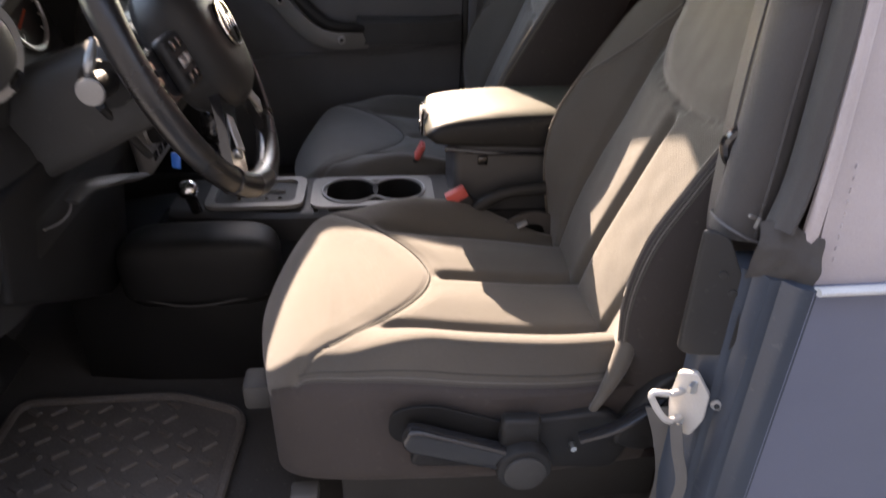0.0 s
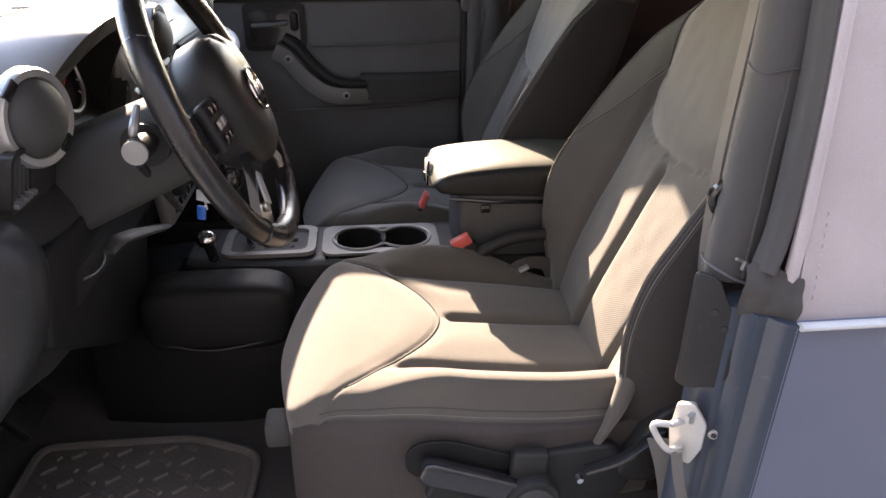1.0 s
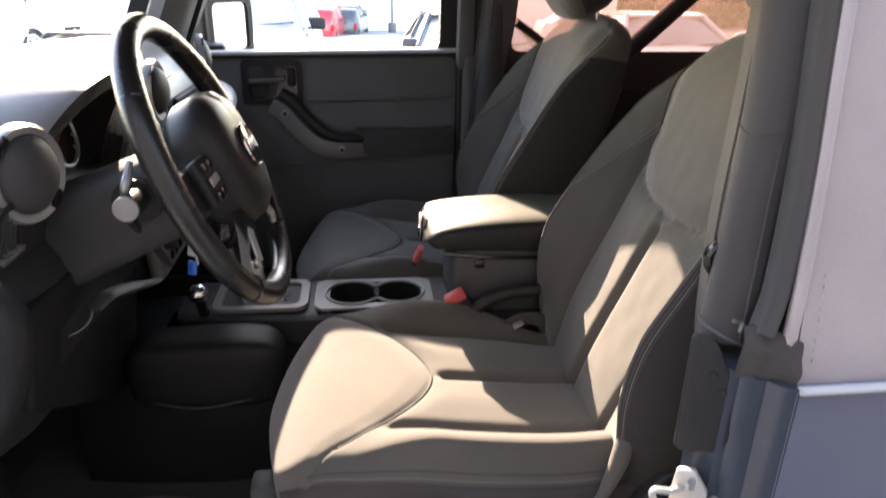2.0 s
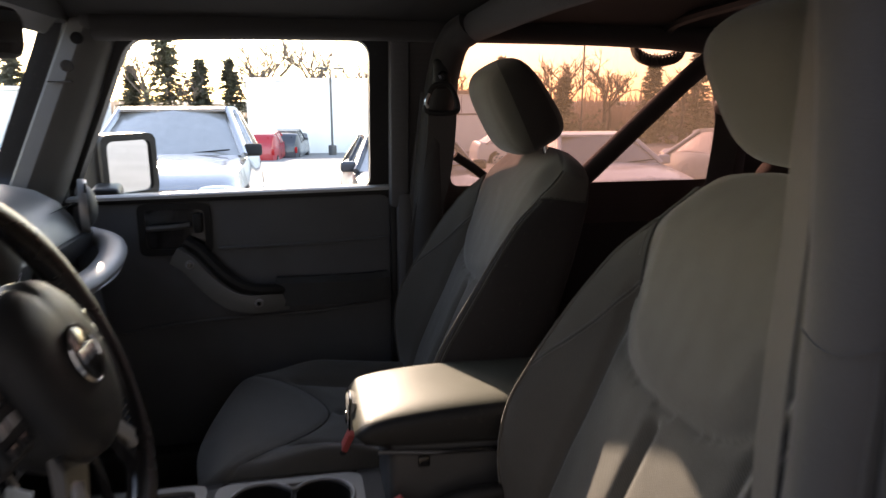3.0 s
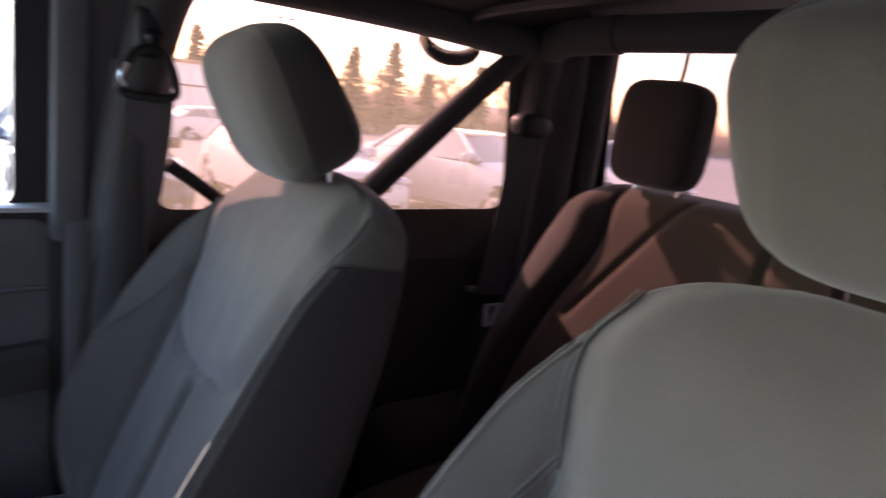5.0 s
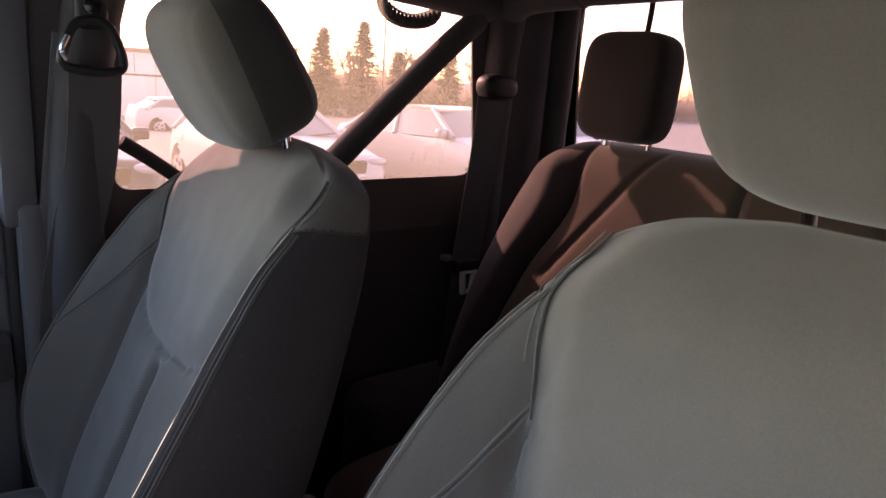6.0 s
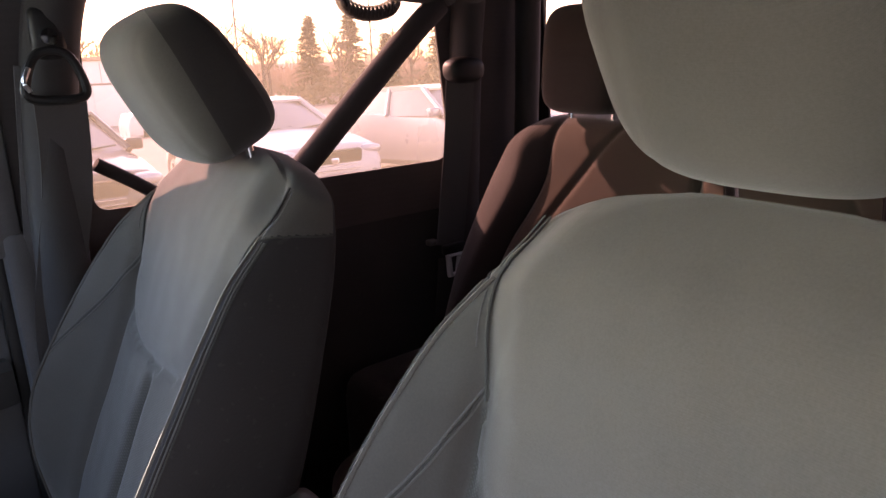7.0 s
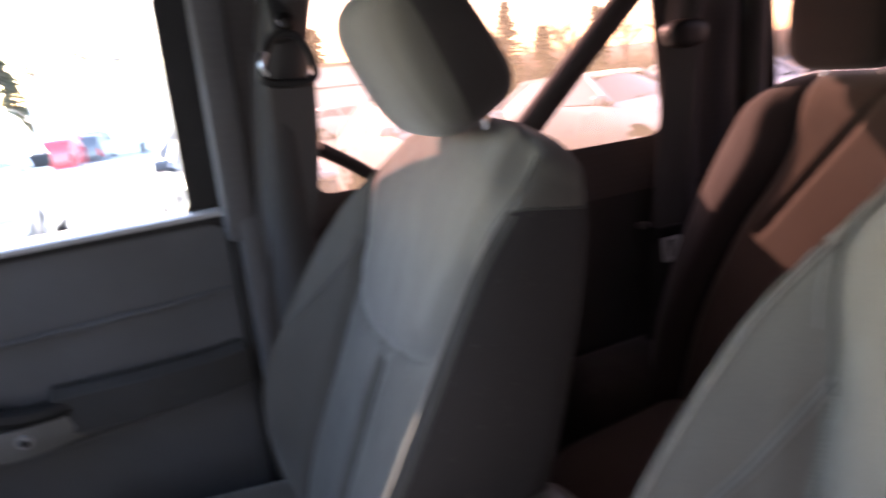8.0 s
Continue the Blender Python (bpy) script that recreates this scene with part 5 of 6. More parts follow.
for y, r in ((-0.37, 0.058), (-0.235, 0.055)):
    bm = bmesh.new()
    c = Vector((-0.522, y, 1.35))
    ax = Vector((1, 0, 0.25)).normalized()
    side, upv = Vector((0, 1, 0)), ax.cross(Vector((0, 1, 0)))
    V, F = sweep([c + side * (r * math.cos(t)) + upv * (r * math.sin(t)) for t in np.linspace(0, 2 * math.pi, 36, endpoint=False)], ring_section(0.0035, 6), closed=True, up=ax)
    dial = mesh("dial", V, F, SILVER, clu, "silver-ringed dial")
    for i in range(11):
        t = radians(225 - 27 * i)
        p = c + side * (r * 0.84 * math.cos(t)) + upv * (r * 0.84 * math.sin(t))
        bm = boxes(((0, 0, 0), (0.002, 0.0025, 0.009)), bevel=0)
        bm.transform(Matrix.Translation(p) @ Matrix((side.cross(upv), -side * math.sin(t) + upv * math.cos(t), side * math.cos(t) + upv * math.sin(t))).transposed().to_4x4())
        part("dial_mark", bm, MARK, dial)
    t = radians(205)
    V, F = sweep([c + ax * 0.004, c + ax * 0.004 + side * (r * 0.8 * math.cos(t)) + upv * (r * 0.8 * math.sin(t))], ring_section(0.0018, 5))
    mesh("needle", V, F, NEEDLE, dial, "orange-red needle")
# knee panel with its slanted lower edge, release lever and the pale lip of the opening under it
prism("knee_panel", rounded([(-0.575, 1.2), (-0.575, 1.06), (-0.498, 1.011), (-0.383, 0.94), (-0.219, 0.842), (-0.12, 0.842), (-0.12, 1.2)], 0.012), lambda u, v, d: Vector((-0.478 - 0.16 * (1.2 - v) + d, u, v)), 0.026, DEEP_BLACK, dash, "black knee panel under the column", bevel=0.008)
V, F = sweep(smooth_path([(-0.432, -0.44, 1.138), (-0.424, -0.413, 1.145), (-0.42, -0.36, 1.13), (-0.42, -0.311, 1.112), (-0.428, -0.21, 1.072), (-0.44, -0.135, 1.043)], 5), [(a * 1.5, b * 0.6) for a, b in ring_section(0.011, 12)], scale=[0.7 + 0.5 * math.sin(math.pi * i / 25) for i in range(26)])
mesh("release_lever", V, F, PLASTIC_MATT, dash, "black release lever across the knee panel")
V, F = sweep(smooth_path([(-0.462, -0.376, 1.111), (-0.456, -0.406, 1.104), (-0.452, -0.45, 1.11), (-0.452, -0.49, 1.122)], 6), ring_section(0.0018, 8))
mesh("opening_lip", V, F, PLASTIC_GREY, dash, "pale curved lip of the fuse opening")
# centre stack: screen, knobs, switch rows
part("stack_face", boxes(((-0.462, 0.008, 1.16), (0.03, 0.215, 0.28), (0, -6, 0)), bevel=0.015, seg=3), PLASTIC_DASH, dash, "centre stack face")
radio = part("radio", boxes(((-0.447, 0.008, 1.235), (0.016, 0.185, 0.105), (0, -6, 0)), bevel=0.005), GLOSS_BLACK, dash, "black radio with a dark screen")
part("screen", boxes(((-0.4385, 0.008, 1.243), (0.003, 0.13, 0.07), (0, -6, 0)), bevel=0.001), SCREEN, radio)
for y in (-0.07, 0.086):
    part("radio_knob", discs(((-0.432, y, 1.2), (1, 0, 0.1), 0.013, 0.02), seg=20, bevel=0.003), SILVER, radio)
for k in range(5):
    part("radio_key", boxes(((-0.437, -0.05 + 0.029 * k, 1.195), (0.004, 0.02, 0.009), (0, -6, 0)), bevel=0.001), PLASTIC_GREY, radio)
for y in (-0.055, 0.008, 0.071):
    kn = part("climate_knob", discs(((-0.432, y, 1.1), (1, 0, 0.1), 0.026, 0.03), seg=28, bevel=0.005), PLASTIC, dash, "black climate knob")
    part("knob_ring", discs(((-0.44, y, 1.1), (1, 0, 0.1), 0.031, 0.008), seg=28, bevel=0.002), SILVER, kn)
for k in range(5):
    part("switch", boxes(((-0.44, -0.062 + 0.034 * k, 1.05), (0.012, 0.026, 0.018), (0, -6, 0)), bevel=0.003), GLOSS_BLACK, dash)
# passenger grab bar with its recess, glove box lid
V, F = sweep(smooth_path([(-0.475, 0.17, 1.255), (-0.43, 0.21, 1.258), (-0.402, 0.29, 1.26), (-0.392, 0.4, 1.265), (-0.398, 0.5, 1.275), (-0.425, 0.575, 1.287), (-0.475, 0.605, 1.298)], 7), [(a * 1.5, b) for a, b in ring_section(0.0195, 14)])
gb = mesh("grab_bar", V, F, GREY_TRIM, dash, "grab bar in front of the passenger, paled as if sunlit")
V, F = sweep(smooth_path([(-0.44, 0.2, 1.24), (-0.398, 0.28, 1.241), (-0.375, 0.4, 1.246), (-0.382, 0.5, 1.256), (-0.41, 0.575, 1.268)], 7), ring_section(0.004, 6))
mesh("bar_lip", V, F, SILVER, gb, "bright lower lip of the bar")
# black block stands in for shade in the hollow behind the bar
part("bar_shade_block", boxes(((-0.464, 0.4, 1.298), (0.02, 0.34, 0.05), (0, 12, 0)), bevel=0.01), DEEP_BLACK, dash, "black block in place of the shaded recess behind the bar")
part("glove_box", boxes(((-0.462, 0.4, 1.13), (0.03, 0.37, 0.15), (0, -6, 0)), bevel=0.012, seg=3), PLASTIC_DASH, dash, "glove box lid")
part("dash_joint", boxes(((-0.489, 0.43, 1.377), (0.004, 0.30, 0.003)), bevel=0), GLOSS_BLACK, dash)
part("dash_plate", boxes(((-0.478, 0.22, 1.362), (0.006, 0.14, 0.022), (0, 35, 0)), bevel=0.002), SILVER, dash, "bright name plate without lettering")
for k in range(7):
    part("demist_slat", boxes(((-0.63, -0.42 + 0.13 * k, 1.434), (0.03, 0.1, 0.006)), bevel=0.001), GLOSS_BLACK, dash)

# ---- steering wheel ----
HUB, TILT_W = Vector((-0.258, -0.372, 1.333)), 23.0
W = Matrix.Translation(HUB) @ pose(0, 0, 0, 0, 90 - TILT_W, 0)
wheel = thing("steering_wheel", "black leather steering wheel with silver-edged spokes", "steering wheel")
R_W = 0.203
def on_wheel(a, r=R_W, d=0.0):
    """a: degrees from the top, clockwise as the driver sees it."""
    t = radians(a)
    return W @ Vector((-r * math.cos(t), r * math.sin(t), d))


AX = W.to_3x3() @ Vector((0, 0, 1))
rows = []
for i in range(96):
    a = 360 * i / 96
    fat = 1.0 + 0.1 * (bell((a - 60) if a < 180 else (a - 300), 18)) + 0.0
    c, o = on_wheel(a), (on_wheel(a) - HUB).normalized()
    rows.append([c + o * (0.0185 * fat * math.cos(t)) + AX * (0.0165 * fat * math.sin(t)) for t in np.linspace(0, 2 * math.pi, 18, endpoint=False)])
rows.append(rows[0])
loft("rim", rows, LEATHER, wheel, "black leather rim with stitched joints", caps=False, angle=1.4)
for a in (52, 140, 222, 308):
    c, o = on_wheel(a), (on_wheel(a) - HUB).normalized()
    V, F = sweep([c + o * (0.0188 * math.cos(t)) + AX * (0.0168 * math.sin(t)) for t in np.linspace(0, 2 * math.pi, 18, endpoint=False)], ring_section(0.0016, 5), closed=True, up=(0.3, 0.7, 0.2))
    mesh("rim_joint", V, F, GLOSS_BLACK, wheel)
for i in range(26):
    a = 62 + 2.9 * i
    c, o = on_wheel(a), (on_wheel(a) - HUB).normalized()
    q = c - o * 0.0187
    V, F = sweep([q + AX * 0.004 , q - AX * 0.002 + (on_wheel(a + 1.6) - c)], ring_section(0.001, 4))
    mesh("stitch", V, F, THREAD_LIGHT, wheel)
# airbag cover
rows = []
for d, k in ((-0.045, 0.86), (-0.03, 0.97), (0.0, 1.0), (0.018, 0.95), (0.03, 0.8), (0.036, 0.5), (0.037, 0.02)):
    loop = []
    for i in range(48):
        t = 2 * math.pi * i / 48
        c, s = math.cos(t), math.sin(t)
        r = k * 0.088 / (abs(c) ** 2.6 + abs(s) ** 2.6) ** (1 / 2.6) * (1.06 if s else 1)
        x, y = -r * c * 1.04, r * s
        if x > 0:
            y *= 1 - 0.22 * (x / 0.09)
        loop.append(W @ Vector((x, y, d + 0.02)))
    rows.append(loop)
pad = loft("airbag_cover", rows, PLASTIC, wheel, "black airbag cover", angle=1.0)
V, F = sweep([W @ Vector((-0.068 * math.cos(t), 0.066 * math.sin(t), 0.049)) for t in np.linspace(0, 2 * math.pi, 40, endpoint=False)], ring_section(0.0014, 5), closed=True, up=AX)
mesh("cover_seam", V, F, GLOSS_BLACK, pad)
bm = bmesh.new()
disc(bm, W @ Vector((-0.004, 0, 0.0575)), AX, 0.03, 0.006, seg=32, bevel=0.002)
badge = part("badge", bm, GLOSS_BLACK, pad, "round dark badge with plain chrome shapes")
V, F = sweep([W @ Vector((-0.004 - 0.031 * math.cos(t), 0.031 * math.sin(t), 0.0605)) for t in np.linspace(0, 2 * math.pi, 32, endpoint=False)], ring_section(0.0018, 6), closed=True, up=AX)
mesh("badge_ring", V, F, CHROME, badge)
for k, yy in enumerate((-0.014, 0.0, 0.014)):
    bm = boxes(((-0.004, yy, 0.062), (0.016, 0.007, 0.003)), bevel=0.001)
    bm.transform(W)
    part("badge_bar", bm, CHROME, badge)
# spokes: two level ones with key pads, two lower silver ones
for sgn in (-1, 1):
    V, F = sweep([W @ Vector((0.0, sgn * 0.07, 0.008)), W @ Vector((0.002, sgn * 0.12, 0.0)), W @ Vector((0.004, sgn * 0.18, -0.004))], [(-0.03, -0.012), (0.03, -0.012), (0.03, 0.008), (-0.03, 0.008)], up=AX)
    sp = mesh("spoke", V, F, GLOSS_BLACK, wheel, "black spoke with keys", angle=0.4)
    bm = boxes(((0.0, sgn * 0.118, 0.016), (0.066, 0.05, 0.016), (sgn * -10, 0, 0)), bevel=0.008, seg=3)
    bm.transform(W)
    keys = part("key_pad", bm, PLASTIC, sp, "key pad")
    for i in (-1, 0, 1):
        for j in (-1, 1):
            bm = boxes(((0.02 * i, sgn * 0.118 + 0.011 * j, 0.0255 + sgn * 0.0 * j), (0.012, 0.016, 0.003)), bevel=0.001)
            bm.transform(W)
            part("key", bm, SILVER if (i + j) % 2 else GLOSS_BLACK, keys)
    V, F = sweep([W @ Vector((0.055, sgn * 0.04, 0.018)), W @ Vector((0.1, sgn * 0.07, 0.01)), W @ Vector((0.152, sgn * 0.106, 0.0))], [(-0.02, -0.006), (0.02, -0.006), (0.02, 0.007), (-0.02, 0.007)], up=AX, scale=[1.2, 0.95, 1.1])
    mesh("lower_spoke", V, F, GLOSS_BLACK, wheel, "black lower spoke with a silver inset", angle=0.4)
    bm = boxes(((0.112, sgn * 0.078, 0.0165), (0.05, 0.022, 0.004), (0, 0, sgn * 35)), bevel=0.002)
    bm.transform(W)
    part("spoke_inset", bm, SILVER, wheel, "silver inset")
    bm = bmesh.new()
    disc(bm, W @ Vector((0.135, sgn * 0.094, 0.012)), AX, 0.008, 0.006, seg=16, bevel=0.002)
    part("spoke_screw", bm, STEEL, wheel)
# column, stalks, key with its tag
col = thing("steering_column", "black steering column shroud with stalks and an ignition key", "steering column")
rows = []
for d, k in ((0.03, 0.8), (0.05, 1.0), (0.12, 1.05), (0.2, 1.1), (0.3, 1.15)):
    c = HUB - AX * d + Vector((0, 0, -0.012))
    rows.append([c + W.to_3x3() @ Vector((0.062 * k * math.copysign(abs(math.cos(t)) ** 0.6, math.cos(t)), 0.066 * k * math.copysign(abs(math.sin(t)) ** 0.6, math.sin(t)), 0)) for t in np.linspace(0, 2 * math.pi, 28, endpoint=False)])
loft("shroud", rows, PLASTIC_MATT, col, angle=1.0)
V, F = sweep([(-0.345, -0.43, 1.304), (-0.345, -0.47, 1.308), (-0.344, -0.505, 1.31)], ring_section(0.0165, 18), up=(0, 0, 1), scale=[0.8, 1.0, 1.05])
st = mesh("light_stalk", V, F, PLASTIC, col, "black light stalk")
part("stalk_cap", discs(((-0.344, -0.507, 1.31), (0, -1, 0), 0.0165, 0.006), seg=24, bevel=0.002), GREY_TRIM, st, "end cap, paled as if lit")
V, F = sweep([(-0.345, -0.4, 1.30), (-0.35, -0.445, 1.3)], ring_section(0.034, 20, 0.9), up=(0, 0, 1))
mesh("stalk_base", V, F, PLASTIC, col)
V, F = sweep(smooth_path([(-0.352, -0.475, 1.316), (-0.35, -0.482, 1.328), (-0.348, -0.472, 1.342), (-0.348, -0.453, 1.357)], 5), ring_section(0.006, 10), up=(0, 1, 0), scale=[0.7 + 0.4 * math.sin(math.pi * i / 15) for i in range(16)])
mesh("wiper_stalk", V, F, SILVER, col, "bright tip of the far stalk")
V, F = sweep(smooth_path([(-0.36, -0.45, 1.275), (-0.35, -0.42, 1.235), (-0.342, -0.39, 1.195), (-0.34, -0.37, 1.175)], 5), ring_section(0.006, 8), up=(0, 1, 0))
mesh("tilt_lever", V, F, PLASTIC, col, "thin black tilt lever")
key = thing("ignition_key", "ignition key in the column with a blue and white paper tag", "key")
part("lock", discs(((-0.36, -0.285, 1.205), (0.6, 0.5, -0.2), 0.016, 0.03), seg=20), GLOSS_BLACK, key)
V, F = sweep(smooth_path([(-0.345, -0.275, 1.2), (-0.33, -0.27, 1.17), (-0.325, -0.27, 1.13)], 4), ring_section(0.002, 5))
mesh("ring", V, F, STEEL, key)
part("tag", boxes(((-0.331, -0.285, 1.131), (0.015, 0.007, 0.026), (0, 8, -12)), bevel=0.003), TAG_BLUE, key, "bright blue key tag")
part("tag_label", boxes(((-0.32, -0.287, 1.16), (0.032, 0.003, 0.019), (0, 12, -15)), bevel=0.001), TAG_WHITE, key, "white paper label")

# ---- floor mat and pedals ----
mat_thing = thing("floor_mat", "black ribbed rubber floor mat in the driver's footwell, dusty", "floor mat")
outline = rounded([(-0.72, -0.62), (-0.3, -0.62), (-0.28, -0.32), (-0.42, -0.26), (-0.72, -0.26)], 0.04)
prism("mat_base", outline, lambda u, v, d: Vector((u, v, 0.612 + d)), 0.012, RUBBER, mat_thing, bevel=0.003)
V, F = sweep([(p[0] * 0.985 - 0.008, p[1] * 0.985 - 0.006, 0.626) for p in outline], ring_section(0.009, 8), closed=True)
mesh("mat_rim", V, F, RUBBER, mat_thing)
for i in range(9):
    for j in range(9):
        x, y = -0.68 + 0.043 * i, -0.585 + 0.037 * j
        if x > -0.42 and y > -0.33:
            continue
        part("mat_rib", boxes(((x, y, 0.627), (0.03, 0.012, 0.008), (0, 0, 35 if (i + j) % 2 else -35)), bevel=0.002, seg=1), RUBBER, mat_thing)
pedal = thing("brake_pedal", "black rubber brake pedal on its arm", "pedal")
part("pedal_pad", boxes(((-0.66, -0.36, 0.80), (0.02, 0.11, 0.06), (0, -35, 0)), bevel=0.006), DEEP_BLACK, pedal)
V, F = sweep([(-0.665, -0.36, 0.81), (-0.72, -0.36, 1.0)], ring_section(0.01, 8))
mesh("arm", V, F, GLOSS_BLACK, pedal)

# ---- seat belts ----
def webbing(name, path, width, parent, label="", face=(0, 1, 0), mat=None):
    V, F = sweep(smooth_path(path, 6), strip_section(width, 0.0025), up=face)
    return mesh(name, V, F, mat or WEBBING, parent, label)


bd = thing("seat_belt", "dark webbing belt hanging beside the driver's seat with a black tongue", "seat belt", "seat belts", at=(-0.011, -0.035, 0.01))
webbing("belt_strap", [(0.4, -0.59, 1.68), (0.389, -0.604, 1.5), (0.378, -0.614, 1.35), (0.374, -0.622, 1.27), (0.378, -0.622, 1.18), (0.39, -0.62, 1.12)], 0.046, bd, face=(0.9, -0.28, 0))
part("d_ring", boxes(((0.39, -0.598, 1.69), (0.06, 0.02, 0.04)), bevel=0.01), PLASTIC, bd)
tg = tube("tongue", smooth_path([(0.362, -0.645, 1.287), (0.368, -0.652, 1.302), (0.384, -0.654, 1.305), (0.396, -0.648, 1.29), (0.394, -0.642, 1.272), (0.374, -0.642, 1.266)], 5, True), 0.0075, GLOSS_BLACK, bd, "black belt tongue", closed=True, up=(0, 1, 0))
part("tongue_blade", boxes(((0.387, -0.648, 1.258), (0.028, 0.006, 0.036), (0, 8, -12)), bevel=0.003), PLASTIC_GREY, tg, "grey blade of the tongue")
webbing("lower_strap", [(0.351, -0.645, 0.92), (0.371, -0.648, 0.86), (0.386, -0.65, 0.78), (0.386, -0.64, 0.68)], 0.028, bd, "pale lower strap", face=(0.5, 1, 0), mat=PLASTIC_GREY)
bp = thing("seat_belt", "dark webbing belt hanging from a ring beside the passenger seat", "seat belt", "seat belts")
webbing("belt_strap", [(0.36, 0.59, 1.575), (0.358, 0.602, 1.5), (0.35, 0.612, 1.42), (0.33, 0.625, 1.32), (0.31, 0.638, 1.2), (0.3, 0.645, 0.98)], 0.07, bp, face=(0.05, 1, 0))
webbing("rear_strap", [(0.33, 0.622, 1.62), (0.316, 0.64, 1.48), (0.298, 0.655, 1.3), (0.288, 0.662, 1.15), (0.28, 0.668, 0.96)], 0.034, bp, face=(0.1, 1, 0), mat=PADDING_GREY)
V, F = sweep(smooth_path([(0.333, 0.58, 1.632), (0.318, 0.576, 1.6), (0.318, 0.574, 1.577), (0.355, 0.573, 1.571), (0.39, 0.575, 1.575), (0.394, 0.577, 1.595), (0.38, 0.58, 1.632), (0.357, 0.58, 1.642)], 6, True), ring_section(0.0068, 10), closed=True, up=(0, 1, 0))
mesh("d_ring", V, F, PLASTIC, bp, "black belt ring with a bright edge")
part("ring_cover", boxes(((0.358, 0.592, 1.665), (0.046, 0.03, 0.075)), bevel=0.014, seg=3), PLASTIC, bp)
part("ring_bolt", discs(((0.357, 0.575, 1.66), (0, -1, 0), 0.012, 0.01), seg=18, bevel=0.003), GLOSS_BLACK, bp)
V, F = sweep(smooth_path([(0.323, 0.57, 1.618), (0.314, 0.567, 1.598), (0.32, 0.567, 1.585)], 4), ring_section(0.0035, 6))
mesh("bright_edge", V, F, STEEL, bp)
for z in (1.215, 1.04):
    part("anchor_bolt", discs(((0.288 - 0.15 * (1.215 - z), 0.652, z + 0.015), (0, -1, 0), 0.008, 0.012), seg=14, bevel=0.003), SILVER, bp, "small bright bolt")
part("retractor", boxes(((0.30, 0.64, 0.88), (0.09, 0.06, 0.12)), bevel=0.02, seg=3), PLASTIC, bp)
br = thing("seat_belt", "brown-black webbing belt of the rear seat with a bright tongue", "seat belt", "seat belts")
webbing("belt_strap", [(1.15, 0.6, 1.575), (1.142, 0.6, 1.45), (1.122, 0.598, 1.3), (1.104, 0.592, 1.2)], 0.066, br, face=(0.3, 1, 0))
webbing("belt_tail", [(1.098, 0.594, 1.17), (1.085, 0.6, 1.0), (1.08, 0.607, 0.85)], 0.045, br, face=(0.3, 1, 0))
pillow("belt_guide", (1.152, 0.59, 1.588), (0.096, 0.06, 0.056), PLASTIC, br, "black belt guide", e=(3, 2.6), n=16)
V, F = sweep([(1.085, 0.576, 1.182), (1.122, 0.578, 1.182), (1.115, 0.578, 1.135), (1.09, 0.576, 1.135)], ring_section(0.008, 6), closed=True, up=(0, 1, 0))
# flat white stands in for the gleam of the steel tongue
mesh("tongue", V, F, MARK, br, "belt tongue, steel's gleam put into flat white")
part("tongue_grip", boxes(((1.105, 0.58, 1.196), (0.064, 0.014, 0.024)), bevel=0.005), PLASTIC, br)
tagged(part("strap_slot", boxes(((1.1, 0.655, 1.195), (0.025, 0.02, 0.014)), bevel=0.004), PLASTIC_GREY, None), "small grey hook on the rear trim", "hook")

# grab handle on the roof bar
gh = thing("grab_strap", "black wound grab handle under the roof bar", "grab handle")
V, F = sweep(smooth_path([(0.895, 0.675, 1.765), (0.905, 0.668, 1.722), (0.94, 0.665, 1.704), (0.99, 0.665, 1.704), (1.03, 0.668, 1.722), (1.04, 0.675, 1.765)], 6), ring_section(0.012, 10))
mesh("loop", V, F, PADDING, gh)
for i in range(12):
    x = 0.912 + 0.0095 * i
    V, F = sweep([(x + 0.012 * math.cos(t) * 0.15, 0.665 + 0.013 * math.cos(t), 1.706 + 0.3 * abs(i - 5.5) ** 2 * 0.0016 + 0.013 * math.sin(t)) for t in np.linspace(0, 2 * math.pi, 10, endpoint=False)], ring_section(0.003, 5), closed=True, up=(1, 0, 0))
    mesh("winding", V, F, PADDING, gh)

# ---- mirrors ----
sm = thing("side_mirror", "black passenger side mirror in its square housing", "mirror")
Rm = pose(-0.435, 0.90, 1.425, 0, 0, -38)
prism("housing", rounded(quad(-0.088, -0.085, 0.088, 0.088), 0.03), lambda u, v, d: Rm @ Vector((-0.01 - d, u, v)), 0.09, PLASTIC, sm, bevel=0.02)
plate("bezel", rounded(quad(-0.088, -0.085, 0.088, 0.088), 0.03), rounded(quad(-0.07, -0.068, 0.07, 0.07), 0.022), lambda u, v, d: Rm @ Vector((-0.01 + d, u, v)), 0.012, PLASTIC, sm)
mesh("mirror_glass", [Rm @ Vector((-0.005, p[0], p[1])) for p in rounded(quad(-0.072, -0.07, 0.072, 0.072), 0.022)], [tuple(range(28))], MIRROR, sm, "mirror glass", smooth=False)
part("arm", boxes(((-0.47, 0.78, 1.37), (0.07, 0.14, 0.04), (0, 0, 10)), bevel=0.015, seg=3), PLASTIC, sm)
im = thing("rear_view_mirror", "black rear-view mirror on its stalk", "mirror")
Ri = pose(-0.41, -0.05, 1.70, 0, 0, -14)
prism("housing", rounded(quad(-0.125, -0.036, 0.125, 0.036), 0.025), lambda u, v, d: Ri @ Vector((0.01 - d, u, v)), 0.035, PLASTIC, im, bevel=0.01)
mesh("mirror_glass", [Ri @ Vector((0.0115, p[0], p[1])) for p in rounded(quad(-0.117, -0.029, 0.117, 0.029), 0.02)], [tuple(range(28))], MIRROR, im, "mirror glass", smooth=False)
